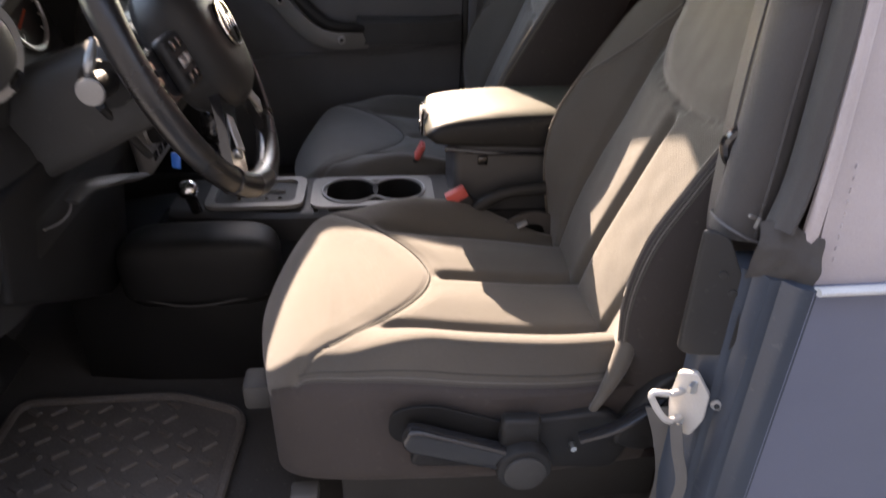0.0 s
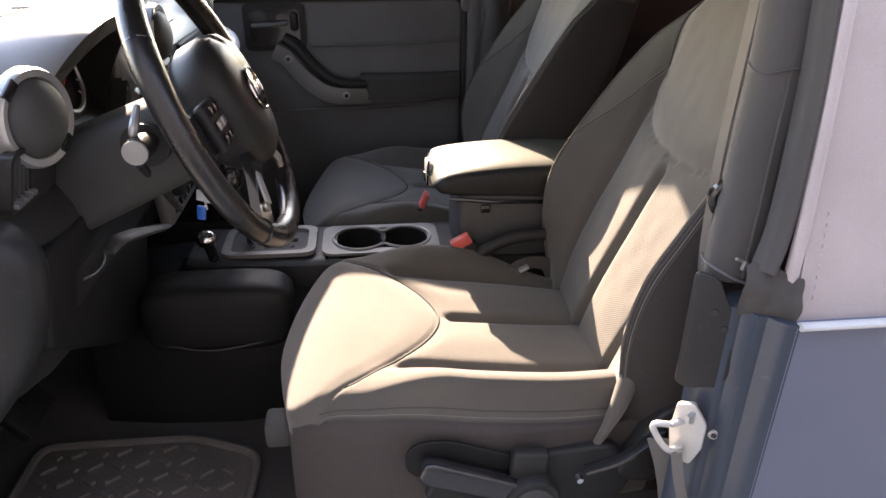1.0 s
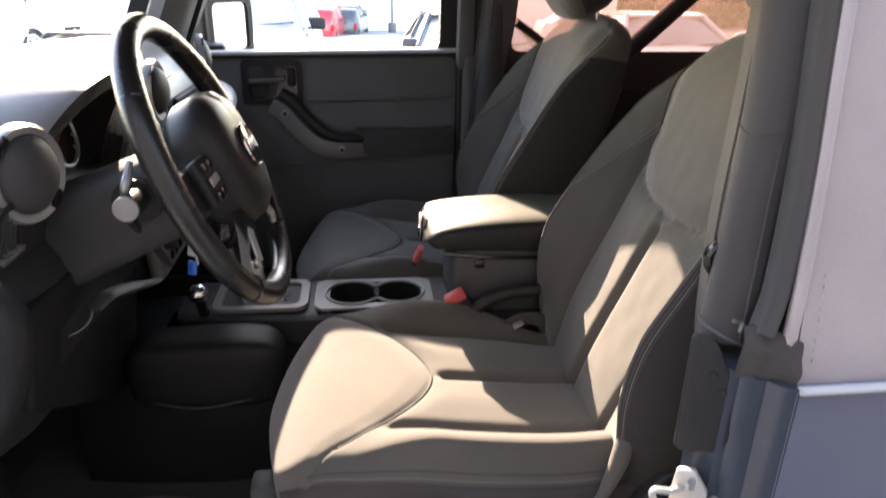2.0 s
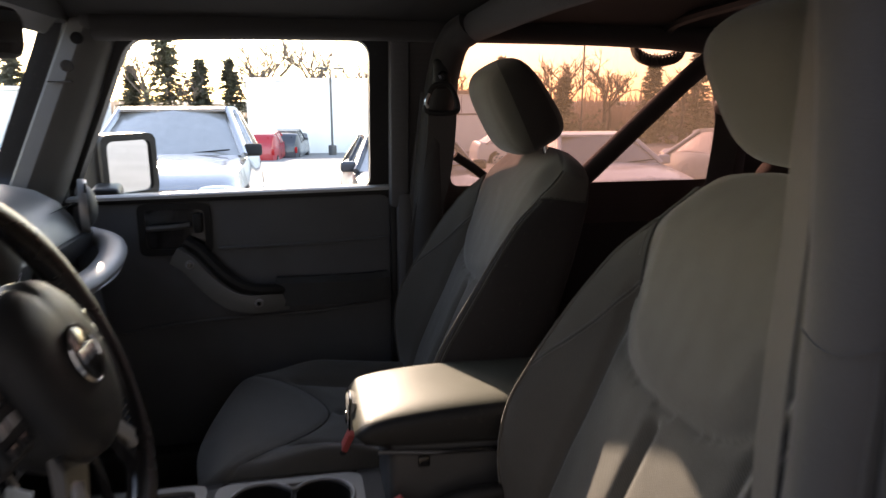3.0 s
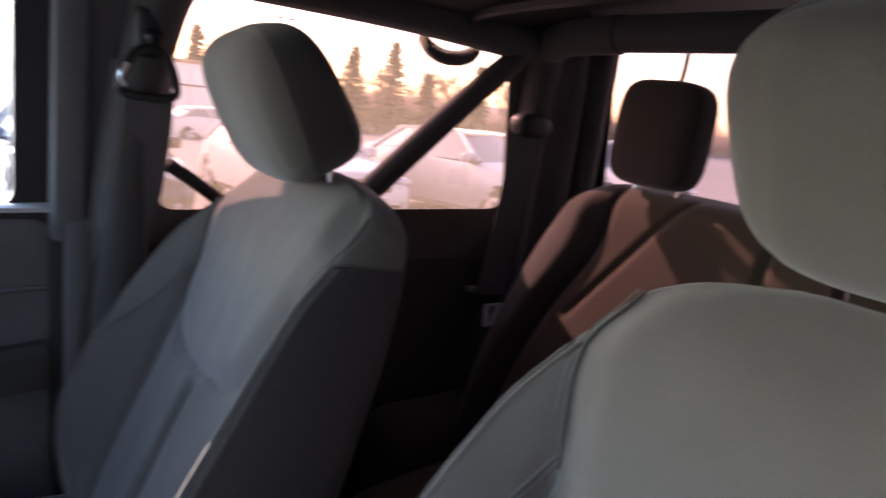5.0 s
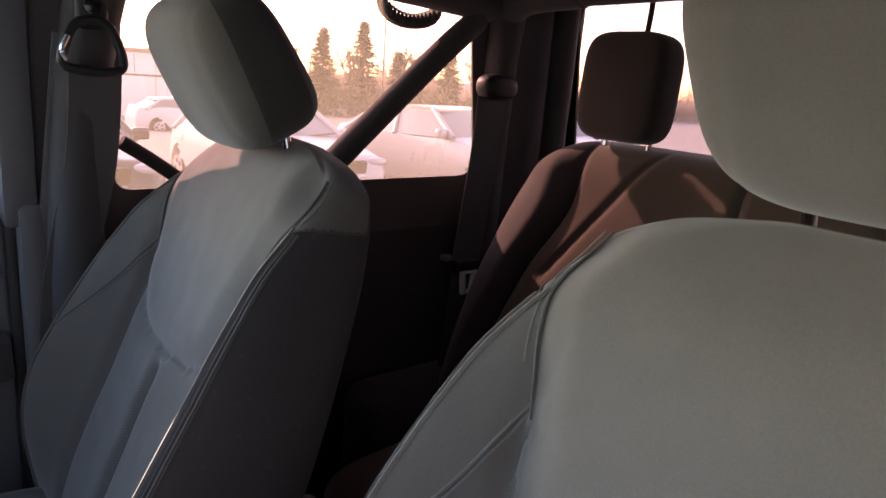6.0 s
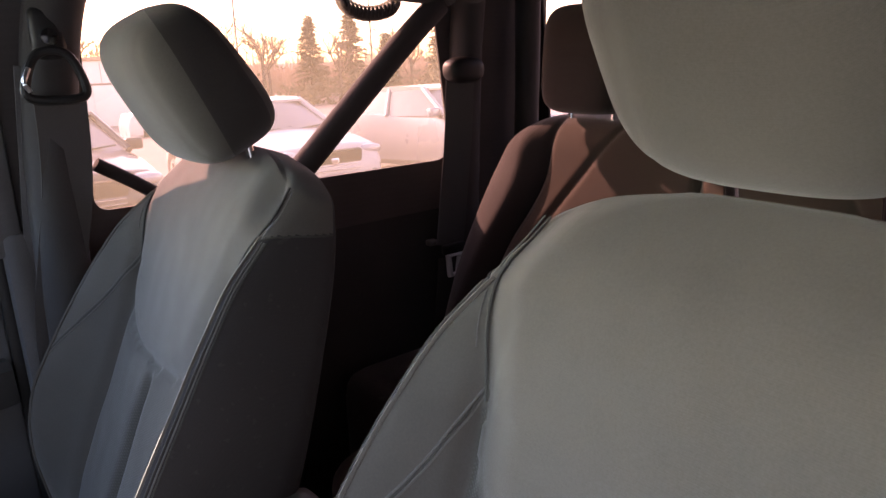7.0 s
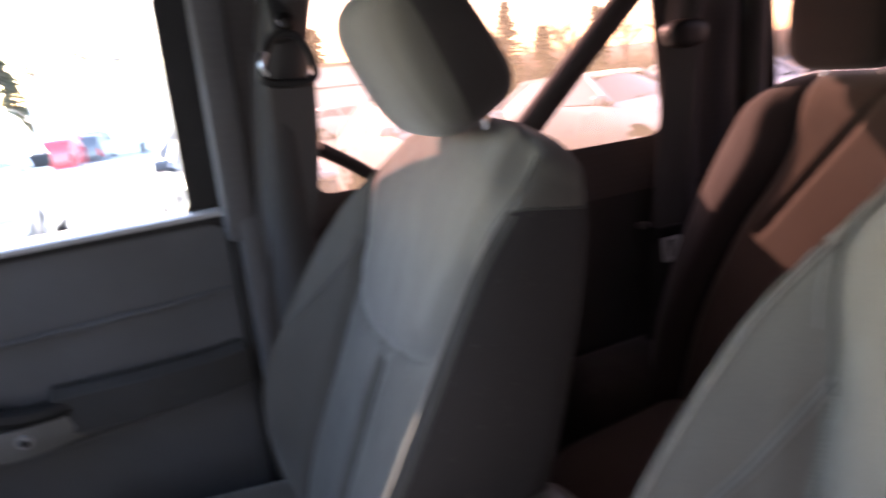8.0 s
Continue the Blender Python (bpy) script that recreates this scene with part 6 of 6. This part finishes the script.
part("button", boxes(((-0.41, -0.05, 1.66), (0.015, 0.02, 0.014)), bevel=0.003), GLOSS_BLACK, im)
V, F = sweep([(-0.43, -0.05, 1.71), (-0.5, -0.02, 1.75)], ring_section(0.01, 8))
mesh("stalk", V, F, PLASTIC, im)
# phone lead or key strap hanging in the rear window
V, F = sweep(smooth_path([(1.40, 0.40, 1.80), (1.40, 0.405, 1.72), (1.36, 0.395, 1.64), (1.3, 0.38, 1.58), (1.25, 0.385, 1.5)], 8), strip_section(0.012, 0.004), up=(1, 0, 0))
tagged(mesh("hanging_strap", V, F, PADDING), "black strap hanging in front of the rear window", "strap")


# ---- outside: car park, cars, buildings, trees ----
# asphalt paled to stand in for glare on the sunlit lot
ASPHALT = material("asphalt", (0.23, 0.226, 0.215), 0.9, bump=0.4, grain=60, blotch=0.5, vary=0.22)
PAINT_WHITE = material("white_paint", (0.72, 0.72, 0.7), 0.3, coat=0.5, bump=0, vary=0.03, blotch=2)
# dark blue paint turned pale metallic to carry the sky's glare
PAINT_GLARE = material("glare_paint", (0.5, 0.48, 0.46), 0.22, metal=0.85, coat=1.0, bump=0, vary=0.1, blotch=2)
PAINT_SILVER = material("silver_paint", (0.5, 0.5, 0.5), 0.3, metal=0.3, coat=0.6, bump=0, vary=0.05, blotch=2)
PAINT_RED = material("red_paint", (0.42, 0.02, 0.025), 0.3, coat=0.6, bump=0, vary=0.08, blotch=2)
PAINT_DARK = material("dark_grey_paint", (0.035, 0.04, 0.05), 0.3, coat=0.6, bump=0, vary=0.1, blotch=2)
# car windows paled: reflected sky is in the base colour
CAR_GLASS = material("car_glass", (0.3, 0.29, 0.27), 0.05, bump=0, vary=0.1, coat=1.0, spec=1.0)
TYRE = material("tyre_rubber", (0.02, 0.02, 0.02), 0.85, bump=0.1, vary=0.15)
LAMP_GLASS = material("lamp_glass", (0.6, 0.62, 0.63), 0.12, bump=0, metal=0.4)
TAIL_RED = material("tail_lamp", (0.45, 0.01, 0.01), 0.2, bump=0)
WALL_WHITE = material("white_cladding", (0.85, 0.85, 0.83), 0.7, bump=0.2, grain=20, blotch=0.6, vary=0.06, streak=0.3)
WALL_BAND = material("dark_band", (0.2, 0.17, 0.15), 0.7, bump=0.1, blotch=1, vary=0.1)
ROOF_TAN = material("tan_roof_edge", (0.45, 0.33, 0.24), 0.8, bump=0.1, blotch=1)
BARK = material("bark", (0.16, 0.13, 0.105), 0.9, bump=0.3, grain=30, blotch=2, vary=0.3)
# needle colour lifted towards brown in place of haze and glare
NEEDLES = material("conifer_needles", (0.165, 0.165, 0.115), 0.85, bump=0, blotch=0.8, vary=0.45, thin=0.75)
TWIGS = material("winter_twigs", (0.26, 0.215, 0.18), 0.95, bump=0, blotch=0.5, vary=0.35, thin=0.5)
POLE = material("pole_steel", (0.09, 0.09, 0.09), 0.5, bump=0, vary=0.15)

SLOPE = -0.047


def lot(y):
    return SLOPE * min(max(y, 0.0), 60.0)


gx, gy = [-600, -60, -20, -8, 8, 20, 60, 600], [-600, -60, -20, 0, 8, 20, 60, 600]
V = [Vector((x, y, lot(y))) for x in gx for y in gy]
F = [(i * 8 + j, i * 8 + j + 1, (i + 1) * 8 + j + 1, (i + 1) * 8 + j) for i in range(7) for j in range(7)]
tagged(mesh("ground", V, F, ASPHALT, angle=3), "grey asphalt car park, paled for sun glare", "ground", kind="structure")


def car(label, paint, L=4.6, Wd=1.85, H=1.68, hood=1.02, truck=False):
    """A car with its front at the origin, facing -y."""
    c = thing("parked_car" if not truck else "pickup_truck", label, "car" if not truck else "pickup truck", "parked cars")
    hw = Wd / 2
    if truck:
        top = curve([(0, 0.8), (0.15, 1.08), (1.5, 1.16), (2.0, 1.18), (3.5, 1.18), (3.7, 1.22), (L - 0.05, 1.22), (L, 1.1)])
    else:
        top = curve([(0, 0.62), (0.12, 0.78), (0.35, hood - 0.1), (0.8, hood - 0.02), (1.35, hood + 0.05), (2.2, hood + 0.08), (L - 0.5, hood + 0.1), (L - 0.1, hood), (L, 0.75)])
    wid = curve([(0, hw * 0.8), (0.2, hw * 0.93), (0.7, hw), (L * 0.5, hw), (L - 0.5, hw * 0.97), (L, hw * 0.86)])
    rows = []
    for s in np.linspace(0, 1, 40):
        y = L * (3 * s * s - 2 * s ** 3) if not truck else L * s
        w, z = wid(y), top(y)
        rows.append([Vector((u * w, y, zz)) for u, zz in ((-0.86, 0.24), (-0.98, 0.34), (-1.0, 0.55), (-0.985, 0.75 * z), (-0.93, z - 0.06), (-0.82, z - 0.008), (-0.4, z + 0.02), (0, z + 0.03), (0.4, z + 0.02), (0.82, z - 0.008), (0.93, z - 0.06), (0.985, 0.75 * z), (1.0, 0.55), (0.98, 0.34), (0.86, 0.24))])
    loft("body", rows, paint, c, angle=0.7)
    belt, y0, y1, y2, y3 = (hood + 0.04, 1.25, 2.0, L - 1.0, L - 0.25) if not truck else (1.14, 1.55, 2.1, 3.2, 3.5)
    rw = hw * 0.68
    rows = []
    for k in range(9):
        t = k / 8
        z = belt + (H - 0.05 - belt) * t
        f, b, w = y0 + (y1 - y0) * t, y3 + (y2 - y3) * t, hw * 0.93 + (rw - hw * 0.93) * t ** 1.1
        rows.append([Vector(p) for p in ((-w * 0.96, f + 0.12, z), (-w * 0.6, f + 0.02, z), (0, f - 0.03, z), (w * 0.6, f + 0.02, z), (w * 0.96, f + 0.12, z), (w, f + 0.3, z), (w, b - 0.3, z), (w * 0.94, b - 0.08, z), (0, b, z), (-w * 0.94, b - 0.08, z), (-w, b - 0.3, z), (-w, f + 0.3, z))])
    loft("glasshouse", rows, CAR_GLASS, c, "window glass with reflected sky in its pale colour", angle=0.5)
    zr = H - 0.055
    rows = [[Vector((u * rw * k, y, zr + dz)) for u in np.linspace(-1.02, 1.02, 9)] + [Vector((u * rw * k, y, zr - 0.035)) for u in np.linspace(1.02, -1.02, 9)] for y, dz, k in ((y1 - 0.06, 0.0, 0.95), (y1 + 0.15, 0.035, 1.0), (0.5 * (y1 + y2), 0.055, 1.02), (y2 - 0.1, 0.035, 1.0), (y2 + 0.12, 0.0, 0.94))]
    loft("roof", rows, paint, c, angle=0.8)
    for sgn in (-1, 1):
        for a, b in (((0.93 * hw, y0 + 0.12, belt), (rw * 0.98, y1 + 0.05, zr)), ((0.95 * hw, (y0 + y2) / 2 + 0.3, belt), (rw, (y1 + y2) / 2 + 0.05, zr)), ((0.93 * hw, y3 - 0.25, belt), (rw * 0.97, y2 - 0.1, zr))):
            V, F = sweep([(sgn * a[0], a[1], a[2]), (sgn * b[0] * 1.01, b[1], b[2])], ring_section(0.045, 8))
            mesh("pillar", V, F, paint, c)
        part("wing_mirror", boxes(((sgn * (hw + 0.03), y0 + 0.28, belt + 0.06), (0.22, 0.12, 0.15)), bevel=0.04, seg=3), TYRE if paint is PAINT_GLARE else paint, c)
        # lamps, arches and wheels
        if truck:
            part("tail_lamp", boxes(((sgn * (hw - 0.1), L - 0.0, 0.95), (0.14, 0.05, 0.34)), bevel=0.015), TAIL_RED, c, "red tail lamp")
        pillow("headlamp", (sgn * hw * 0.7, 0.2, 0.73), (0.42, 0.3, 0.15), LAMP_GLASS, c, "clear glass headlamp", e=(2.4, 2.4), n=14)
        part("fog_lamp", discs(((sgn * hw * 0.68, 0.03, 0.42), (0, -1, 0.1), 0.05, 0.08), seg=14), LAMP_GLASS, c)
        for y in (0.85, L - 0.9):
            part("wheel_arch", discs(((sgn * (hw - 0.1), y, 0.36), (1, 0, 0), 0.4, 0.215), seg=28, bevel=0.02), TYRE, c)
            w = part("wheel", discs(((sgn * (hw - 0.095), y, 0.34), (1, 0, 0), 0.345, 0.225), seg=28, bevel=0.03), TYRE, c, "black tyre")
            part("rim", discs(((sgn * (hw + 0.012), y, 0.34), (1, 0, 0), 0.23, 0.02), seg=22, bevel=0.006), PAINT_SILVER, w, "alloy rim")
            for k in range(5):
                a = 2 * math.pi * k / 5
                part("spoke_gap", boxes(((sgn * (hw + 0.024), y + 0.13 * math.cos(a), 0.34 + 0.13 * math.sin(a)), (0.006, 0.09, 0.07)), bevel=0.002), TYRE, w)
    # grille with bars, lower intake, plain badge, wipers
    g = part("grille", boxes(((0, 0.045, 0.62), (hw * 0.95, 0.1, 0.3), (12, 0, 0)), bevel=0.03, seg=3), TYRE, c, "black grille with bright bars")
    for k in range(5):
        part("grille_bar", boxes(((0, -0.012 + 0.012 * k, 0.51 + 0.055 * k), (hw * 0.86, 0.012, 0.012)), bevel=0.003), CHROME, g)
    part("grille_badge", discs(((0, -0.012, 0.64), (0, -1, 0.2), 0.06, 0.02), seg=24, bevel=0.004), CHROME, g)
    part("lower_intake", boxes(((0, 0.02, 0.36), (hw * 1.3, 0.1, 0.12)), bevel=0.02), TYRE, c)
    part("number_plate", boxes(((0, -0.03, 0.42), (0.3, 0.01, 0.12)), bevel=0.002), MARK, c, "blank pale plate")
    if not truck:
        for x in (-0.35, 0.25):
            V, F = sweep([(x, y0 + 0.06, belt + 0.035), (x + 0.45, y0 + 0.1, belt + 0.07)], ring_section(0.01, 6))
            mesh("wiper", V, F, TYRE, c)
    return c


def put(ob, x, y, turn=0.0, size=1.0):
    ob.matrix_basis = pose(x, y, lot(y), math.degrees(math.atan(SLOPE)) if 0 < y < 60 else 0, 0, turn) @ Matrix.Scale(size, 4)
    return ob


put(car("SUV parked facing the jeep, dark blue paint paled for sky glare", PAINT_GLARE), -1.74, 7.1, 0.0, 1.15)
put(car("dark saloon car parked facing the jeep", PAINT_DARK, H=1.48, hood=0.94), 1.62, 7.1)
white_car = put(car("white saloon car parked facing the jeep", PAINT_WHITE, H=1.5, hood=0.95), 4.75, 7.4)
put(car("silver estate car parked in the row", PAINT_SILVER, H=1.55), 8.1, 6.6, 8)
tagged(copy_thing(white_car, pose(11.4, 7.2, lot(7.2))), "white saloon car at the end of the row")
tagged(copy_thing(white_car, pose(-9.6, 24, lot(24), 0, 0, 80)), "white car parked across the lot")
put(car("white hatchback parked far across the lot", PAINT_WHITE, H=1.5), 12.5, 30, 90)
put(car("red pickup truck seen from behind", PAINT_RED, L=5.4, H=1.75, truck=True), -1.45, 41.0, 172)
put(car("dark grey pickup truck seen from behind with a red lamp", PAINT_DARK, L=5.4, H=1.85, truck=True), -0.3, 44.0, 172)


def building(label, x0, x1, y, depth, z1, band=True, doors=0):
    z0 = lot(y) - 0.3
    b = thing("building", label, "building", kind="structure")
    part("wall", boxes((((x0 + x1) / 2, y + depth / 2, (z0 + z1) / 2), (x1 - x0, depth, z1 - z0)), bevel=0.03), WALL_WHITE, b, "white clad wall")
    part("roof", boxes((((x0 + x1) / 2, y + depth / 2, z1 + 0.12), (x1 - x0 + 0.3, depth + 0.3, 0.24)), bevel=0.04), ROOF_TAN if band else WALL_WHITE, b, "roof edge")
    n = max(2, int((x1 - x0) / 1.2))
    for i in range(1, n):
        part("cladding_joint", boxes(((x0 + (x1 - x0) * i / n, y - 0.004, (z0 + z1) / 2), (0.03, 0.02, z1 - z0 - 0.2)), bevel=0), WALL_BAND if band else WALL_WHITE, b)
    if band:
        part("band", boxes((((x0 + x1) / 2, y - 0.03, z1 - 1.35), (x1 - x0, 0.08, 0.12)), bevel=0.01), WALL_BAND, b, "dark band")
    for i in range(doors):
        x = x0 + (x1 - x0) * (i + 0.5) / doors
        part("shutter", boxes(((x, y - 0.03, z0 + 1.6), (2.4, 0.06, 2.6)), bevel=0.02), WALL_WHITE, b, "white roller door")
    return b


building("plain white clad building behind the lot", -3.3, 8.6, 46.0, 14, 2.5, band=False)
building("white building with a tan roof edge and roller doors", 9.6, 17.0, 45.0, 12, 1.75, True, 2)
building("low white showroom beyond the windscreen", -32.0, -13.5, 40.0, 14, 1.85, False, 3)


# unseen dark wall, added to hold back sky light on the driver's side
WALL_GREY = material("block_wall_grey", (0.05, 0.055, 0.066), 0.85, bump=0.3, grain=30, blotch=0.7, vary=0.15, streak=0.3)
tagged(part("light_block_wall", boxes(((0.0, -2.6, 2.0), (34.0, 0.4, 4.6)), bevel=0.03), WALL_GREY, None), "unseen dark grey wall added to block sky light", "wall", kind="structure")


def lamp_post(x, y, h):
    p = thing("street_lamp", "tall dark car park lamp post with two heads", "lamp post", "lamp posts")
    z = lot(y)
    part("foot", discs(((x, y, z + 0.3), (0, 0, 1), 0.25, 0.6), seg=16, bevel=0.04), POLE, p)
    part("pole", discs(((x, y, z + h / 2), (0, 0, 1), 0.07, h), seg=12), POLE, p)
    for s in (-1, 1):
        part("lamp_head", boxes(((x + s * 0.5, y, z + h), (0.7, 0.3, 0.12)), bevel=0.04), POLE, p)


lamp_post(1.95, 42.0, 5.2)
lamp_post(33.5, 50.0, 9.0)
lamp_post(-17.0, 38.0, 6.0)
lamp_post(22.5, 52.0, 8.5)


def conifer(x, y, h, seed):
    rnd = random.Random(seed)
    t = thing("conifer_tree", "tall conifer behind the lot, needles lightened for glare", "tree", "conifers")
    z0 = lot(y)
    V, F = sweep([(x, y, z0), (x + 0.05, y, z0 + h * 0.5), (x, y, z0 + h)], ring_section(0.2, 8), scale=[1, 0.6, 0.1], up=(0, 1, 0))
    mesh("trunk", V, F, BARK, t)
    V, F = [], []
    n = int(h * 20)
    for i in range(n):
        f = (i / n) ** 0.8
        zc = z0 + h * (0.1 + 0.9 * f)
        reach = ((1 - f) ** 0.85 * h * 0.3 + 0.1) * rnd.uniform(0.55, 1.1)
        a = rnd.uniform(0, 2 * math.pi)
        dx, dy = math.cos(a), math.sin(a)
        lift = rnd.uniform(-0.35, 0.1)
        for k in range(10):
            q = ((k + 0.5) / 10) ** 0.7
            p = Vector((x + dx * reach * q, y + dy * reach * q, zc + reach * lift * q))
            for m in range(3):
                w = Vector((dx * 0.5 + rnd.uniform(-0.8, 0.8), dy * 0.5 + rnd.uniform(-0.8, 0.8), rnd.uniform(-0.45, 0.25))).normalized() * rnd.uniform(0.3, 0.7)
                s = Vector((-dy, dx, rnd.uniform(-0.5, 0.5))) * rnd.uniform(0.08, 0.17)
                b = len(V)
                V += [p - s, p + s, p + w]
                F.append((b, b + 1, b + 2))
    mesh("crown", V, F, NEEDLES, t, smooth=False)


def branchy(V, F, p, d, length, r, level, rnd, sides=5):
    """A bare limb with its boughs, as tapering prisms."""
    bend = Vector((rnd.uniform(-1, 1), rnd.uniform(-1, 1), rnd.uniform(-0.2, 0.6))) * 0.18
    pts = [p, p + d * length * 0.5 + bend * length * 0.3, p + d * length + bend * length * 0.5]
    b = len(V)
    v, f = sweep(pts, ring_section(r, sides), up=(0.31, 0.87, 0.2), scale=[1, 0.75, 0.5], caps=False)
    V += v
    F += [tuple(b + i for i in face) for face in f]
    if level == 0:
        return
    for k in range(rnd.randint(3, 4) if level > 1 else 4):
        t = rnd.uniform(0.35, 1.0)
        q = pts[0].lerp(pts[1], t * 2) if t < 0.5 else pts[1].lerp(pts[2], t * 2 - 1)
        side = Vector((rnd.uniform(-1, 1), rnd.uniform(-1, 1), rnd.uniform(-0.15, 0.8)))
        nd = (d * 0.6 + side.normalized() * 0.75).normalized()
        branchy(V, F, q, nd, length * rnd.uniform(0.5, 0.72), max(r * 0.6, 0.026), level - 1, rnd, 4 if level > 1 else 3)


def bare_tree(x, y, h, seed, levels=4):
    rnd = random.Random(seed)
    t = thing("bare_tree", "leafless winter tree behind the lot", "tree", "bare trees")
    z0 = lot(y)
    V, F = sweep([(x, y, z0), (x + 0.1, y, z0 + h * 0.25), (x + 0.05, y + 0.1, z0 + h * 0.5)], ring_section(h * 0.022, 8), scale=[1.2, 0.9, 0.7], up=(0, 1, 0))
    mesh("trunk", V, F, BARK, t)
    V, F = [], []
    for k in range(6):
        a = 2 * math.pi * k / 6 + rnd.uniform(-0.4, 0.4)
        z = z0 + h * rnd.uniform(0.28, 0.5)
        branchy(V, F, Vector((x + 0.08, y, z)), Vector((math.cos(a) * 0.6, math.sin(a) * 0.6, rnd.uniform(0.6, 1.1))).normalized(), h * 0.26, h * 0.011, levels - 1, rnd)
    mesh("crown", V, F, TWIGS, t, "bare branches")


for i, (x, y, h) in enumerate(((-10.8, 62, 10.8), (-8.0, 61, 7.4), (34.2, 62, 8.2), (39.5, 63, 9.4), (19.3, 64, 8.0), (-22, 60, 8.5), (-14.5, 66, 7.0), (52, 64, 8.4), (-5.6, 61, 7.4), (24.5, 61, 6.2), (42.0, 60, 6.6))):
    conifer(x, y, h, 10 + i)
for i, (x, y, h) in enumerate(((-4.6, 66, 9.2), (-3.2, 68, 13.6), (1.4, 68, 12.4), (-12.9, 63, 10.5), (5.5, 70, 10.5), (-8.9, 61, 7.5), (-18, 63, 9.5), (-26, 64, 10), (14.6, 66, 9.2), (23.5, 62, 9.4), (29.5, 63, 9.0), (31.5, 66, 8.4), (36.8, 61, 8.8), (44, 62, 8.5), (48, 64, 8.0), (-35, 66, 9), (11, 70, 9.5), (58, 66, 9), (26.5, 66, 10), (65, 66, 8.5))):
    bare_tree(x, y, h, 40 + i)
# thicket that closes the view behind the trees
rnd = random.Random(5)
V, F = [], []
for i in range(5200):
    x = rnd.uniform(-95, 130)
    y = rnd.uniform(66, 82)
    h = rnd.uniform(3.6, 7.8) * (0.8 + 0.4 * math.sin(x * 0.21) * math.sin(x * 0.05 + 1))
    b = len(V)
    z = lot(y)
    for k in range(7):
        p = Vector((x + rnd.uniform(-1.2, 1.2), y, z + h * rnd.uniform(0, 0.55)))
        q = p + Vector((rnd.uniform(-0.9, 0.9), rnd.uniform(-0.3, 0.3), h * rnd.uniform(0.25, 0.5)))
        s = Vector((rnd.uniform(0.03, 0.09), 0, 0))
        b = len(V)
        V += [p - s, p + s, q]
        F.append((b, b + 1, b + 2))
tagged(mesh("thicket", V, F, TWIGS, smooth=False), "brown leafless thicket along the edge of the lot", "thicket", kind="stuff")
V, F = [], []
for i in range(2600):
    x, y = rnd.choice((rnd.uniform(-45, -3.5), rnd.uniform(-45, -3.5), rnd.uniform(20, 60))), rnd.uniform(56, 60)
    z = lot(y) + abs(rnd.gauss(0, 1.0)) * 1.3
    for k in range(5):
        p = Vector((x + rnd.uniform(-0.5, 0.5), y, z))
        w = Vector((rnd.uniform(-1, 1), rnd.uniform(-1, 1), rnd.uniform(-0.2, 1))) * 0.5
        b = len(V)
        V += [p + Vector((-0.12, 0, 0)), p + Vector((0.12, 0, 0)), p + w]
        F.append((b, b + 1, b + 2))
tagged(mesh("shrubs", V, F, NEEDLES, smooth=False), "evergreen shrubs in front of the trees, lightened for glare", "shrubs", kind="stuff")
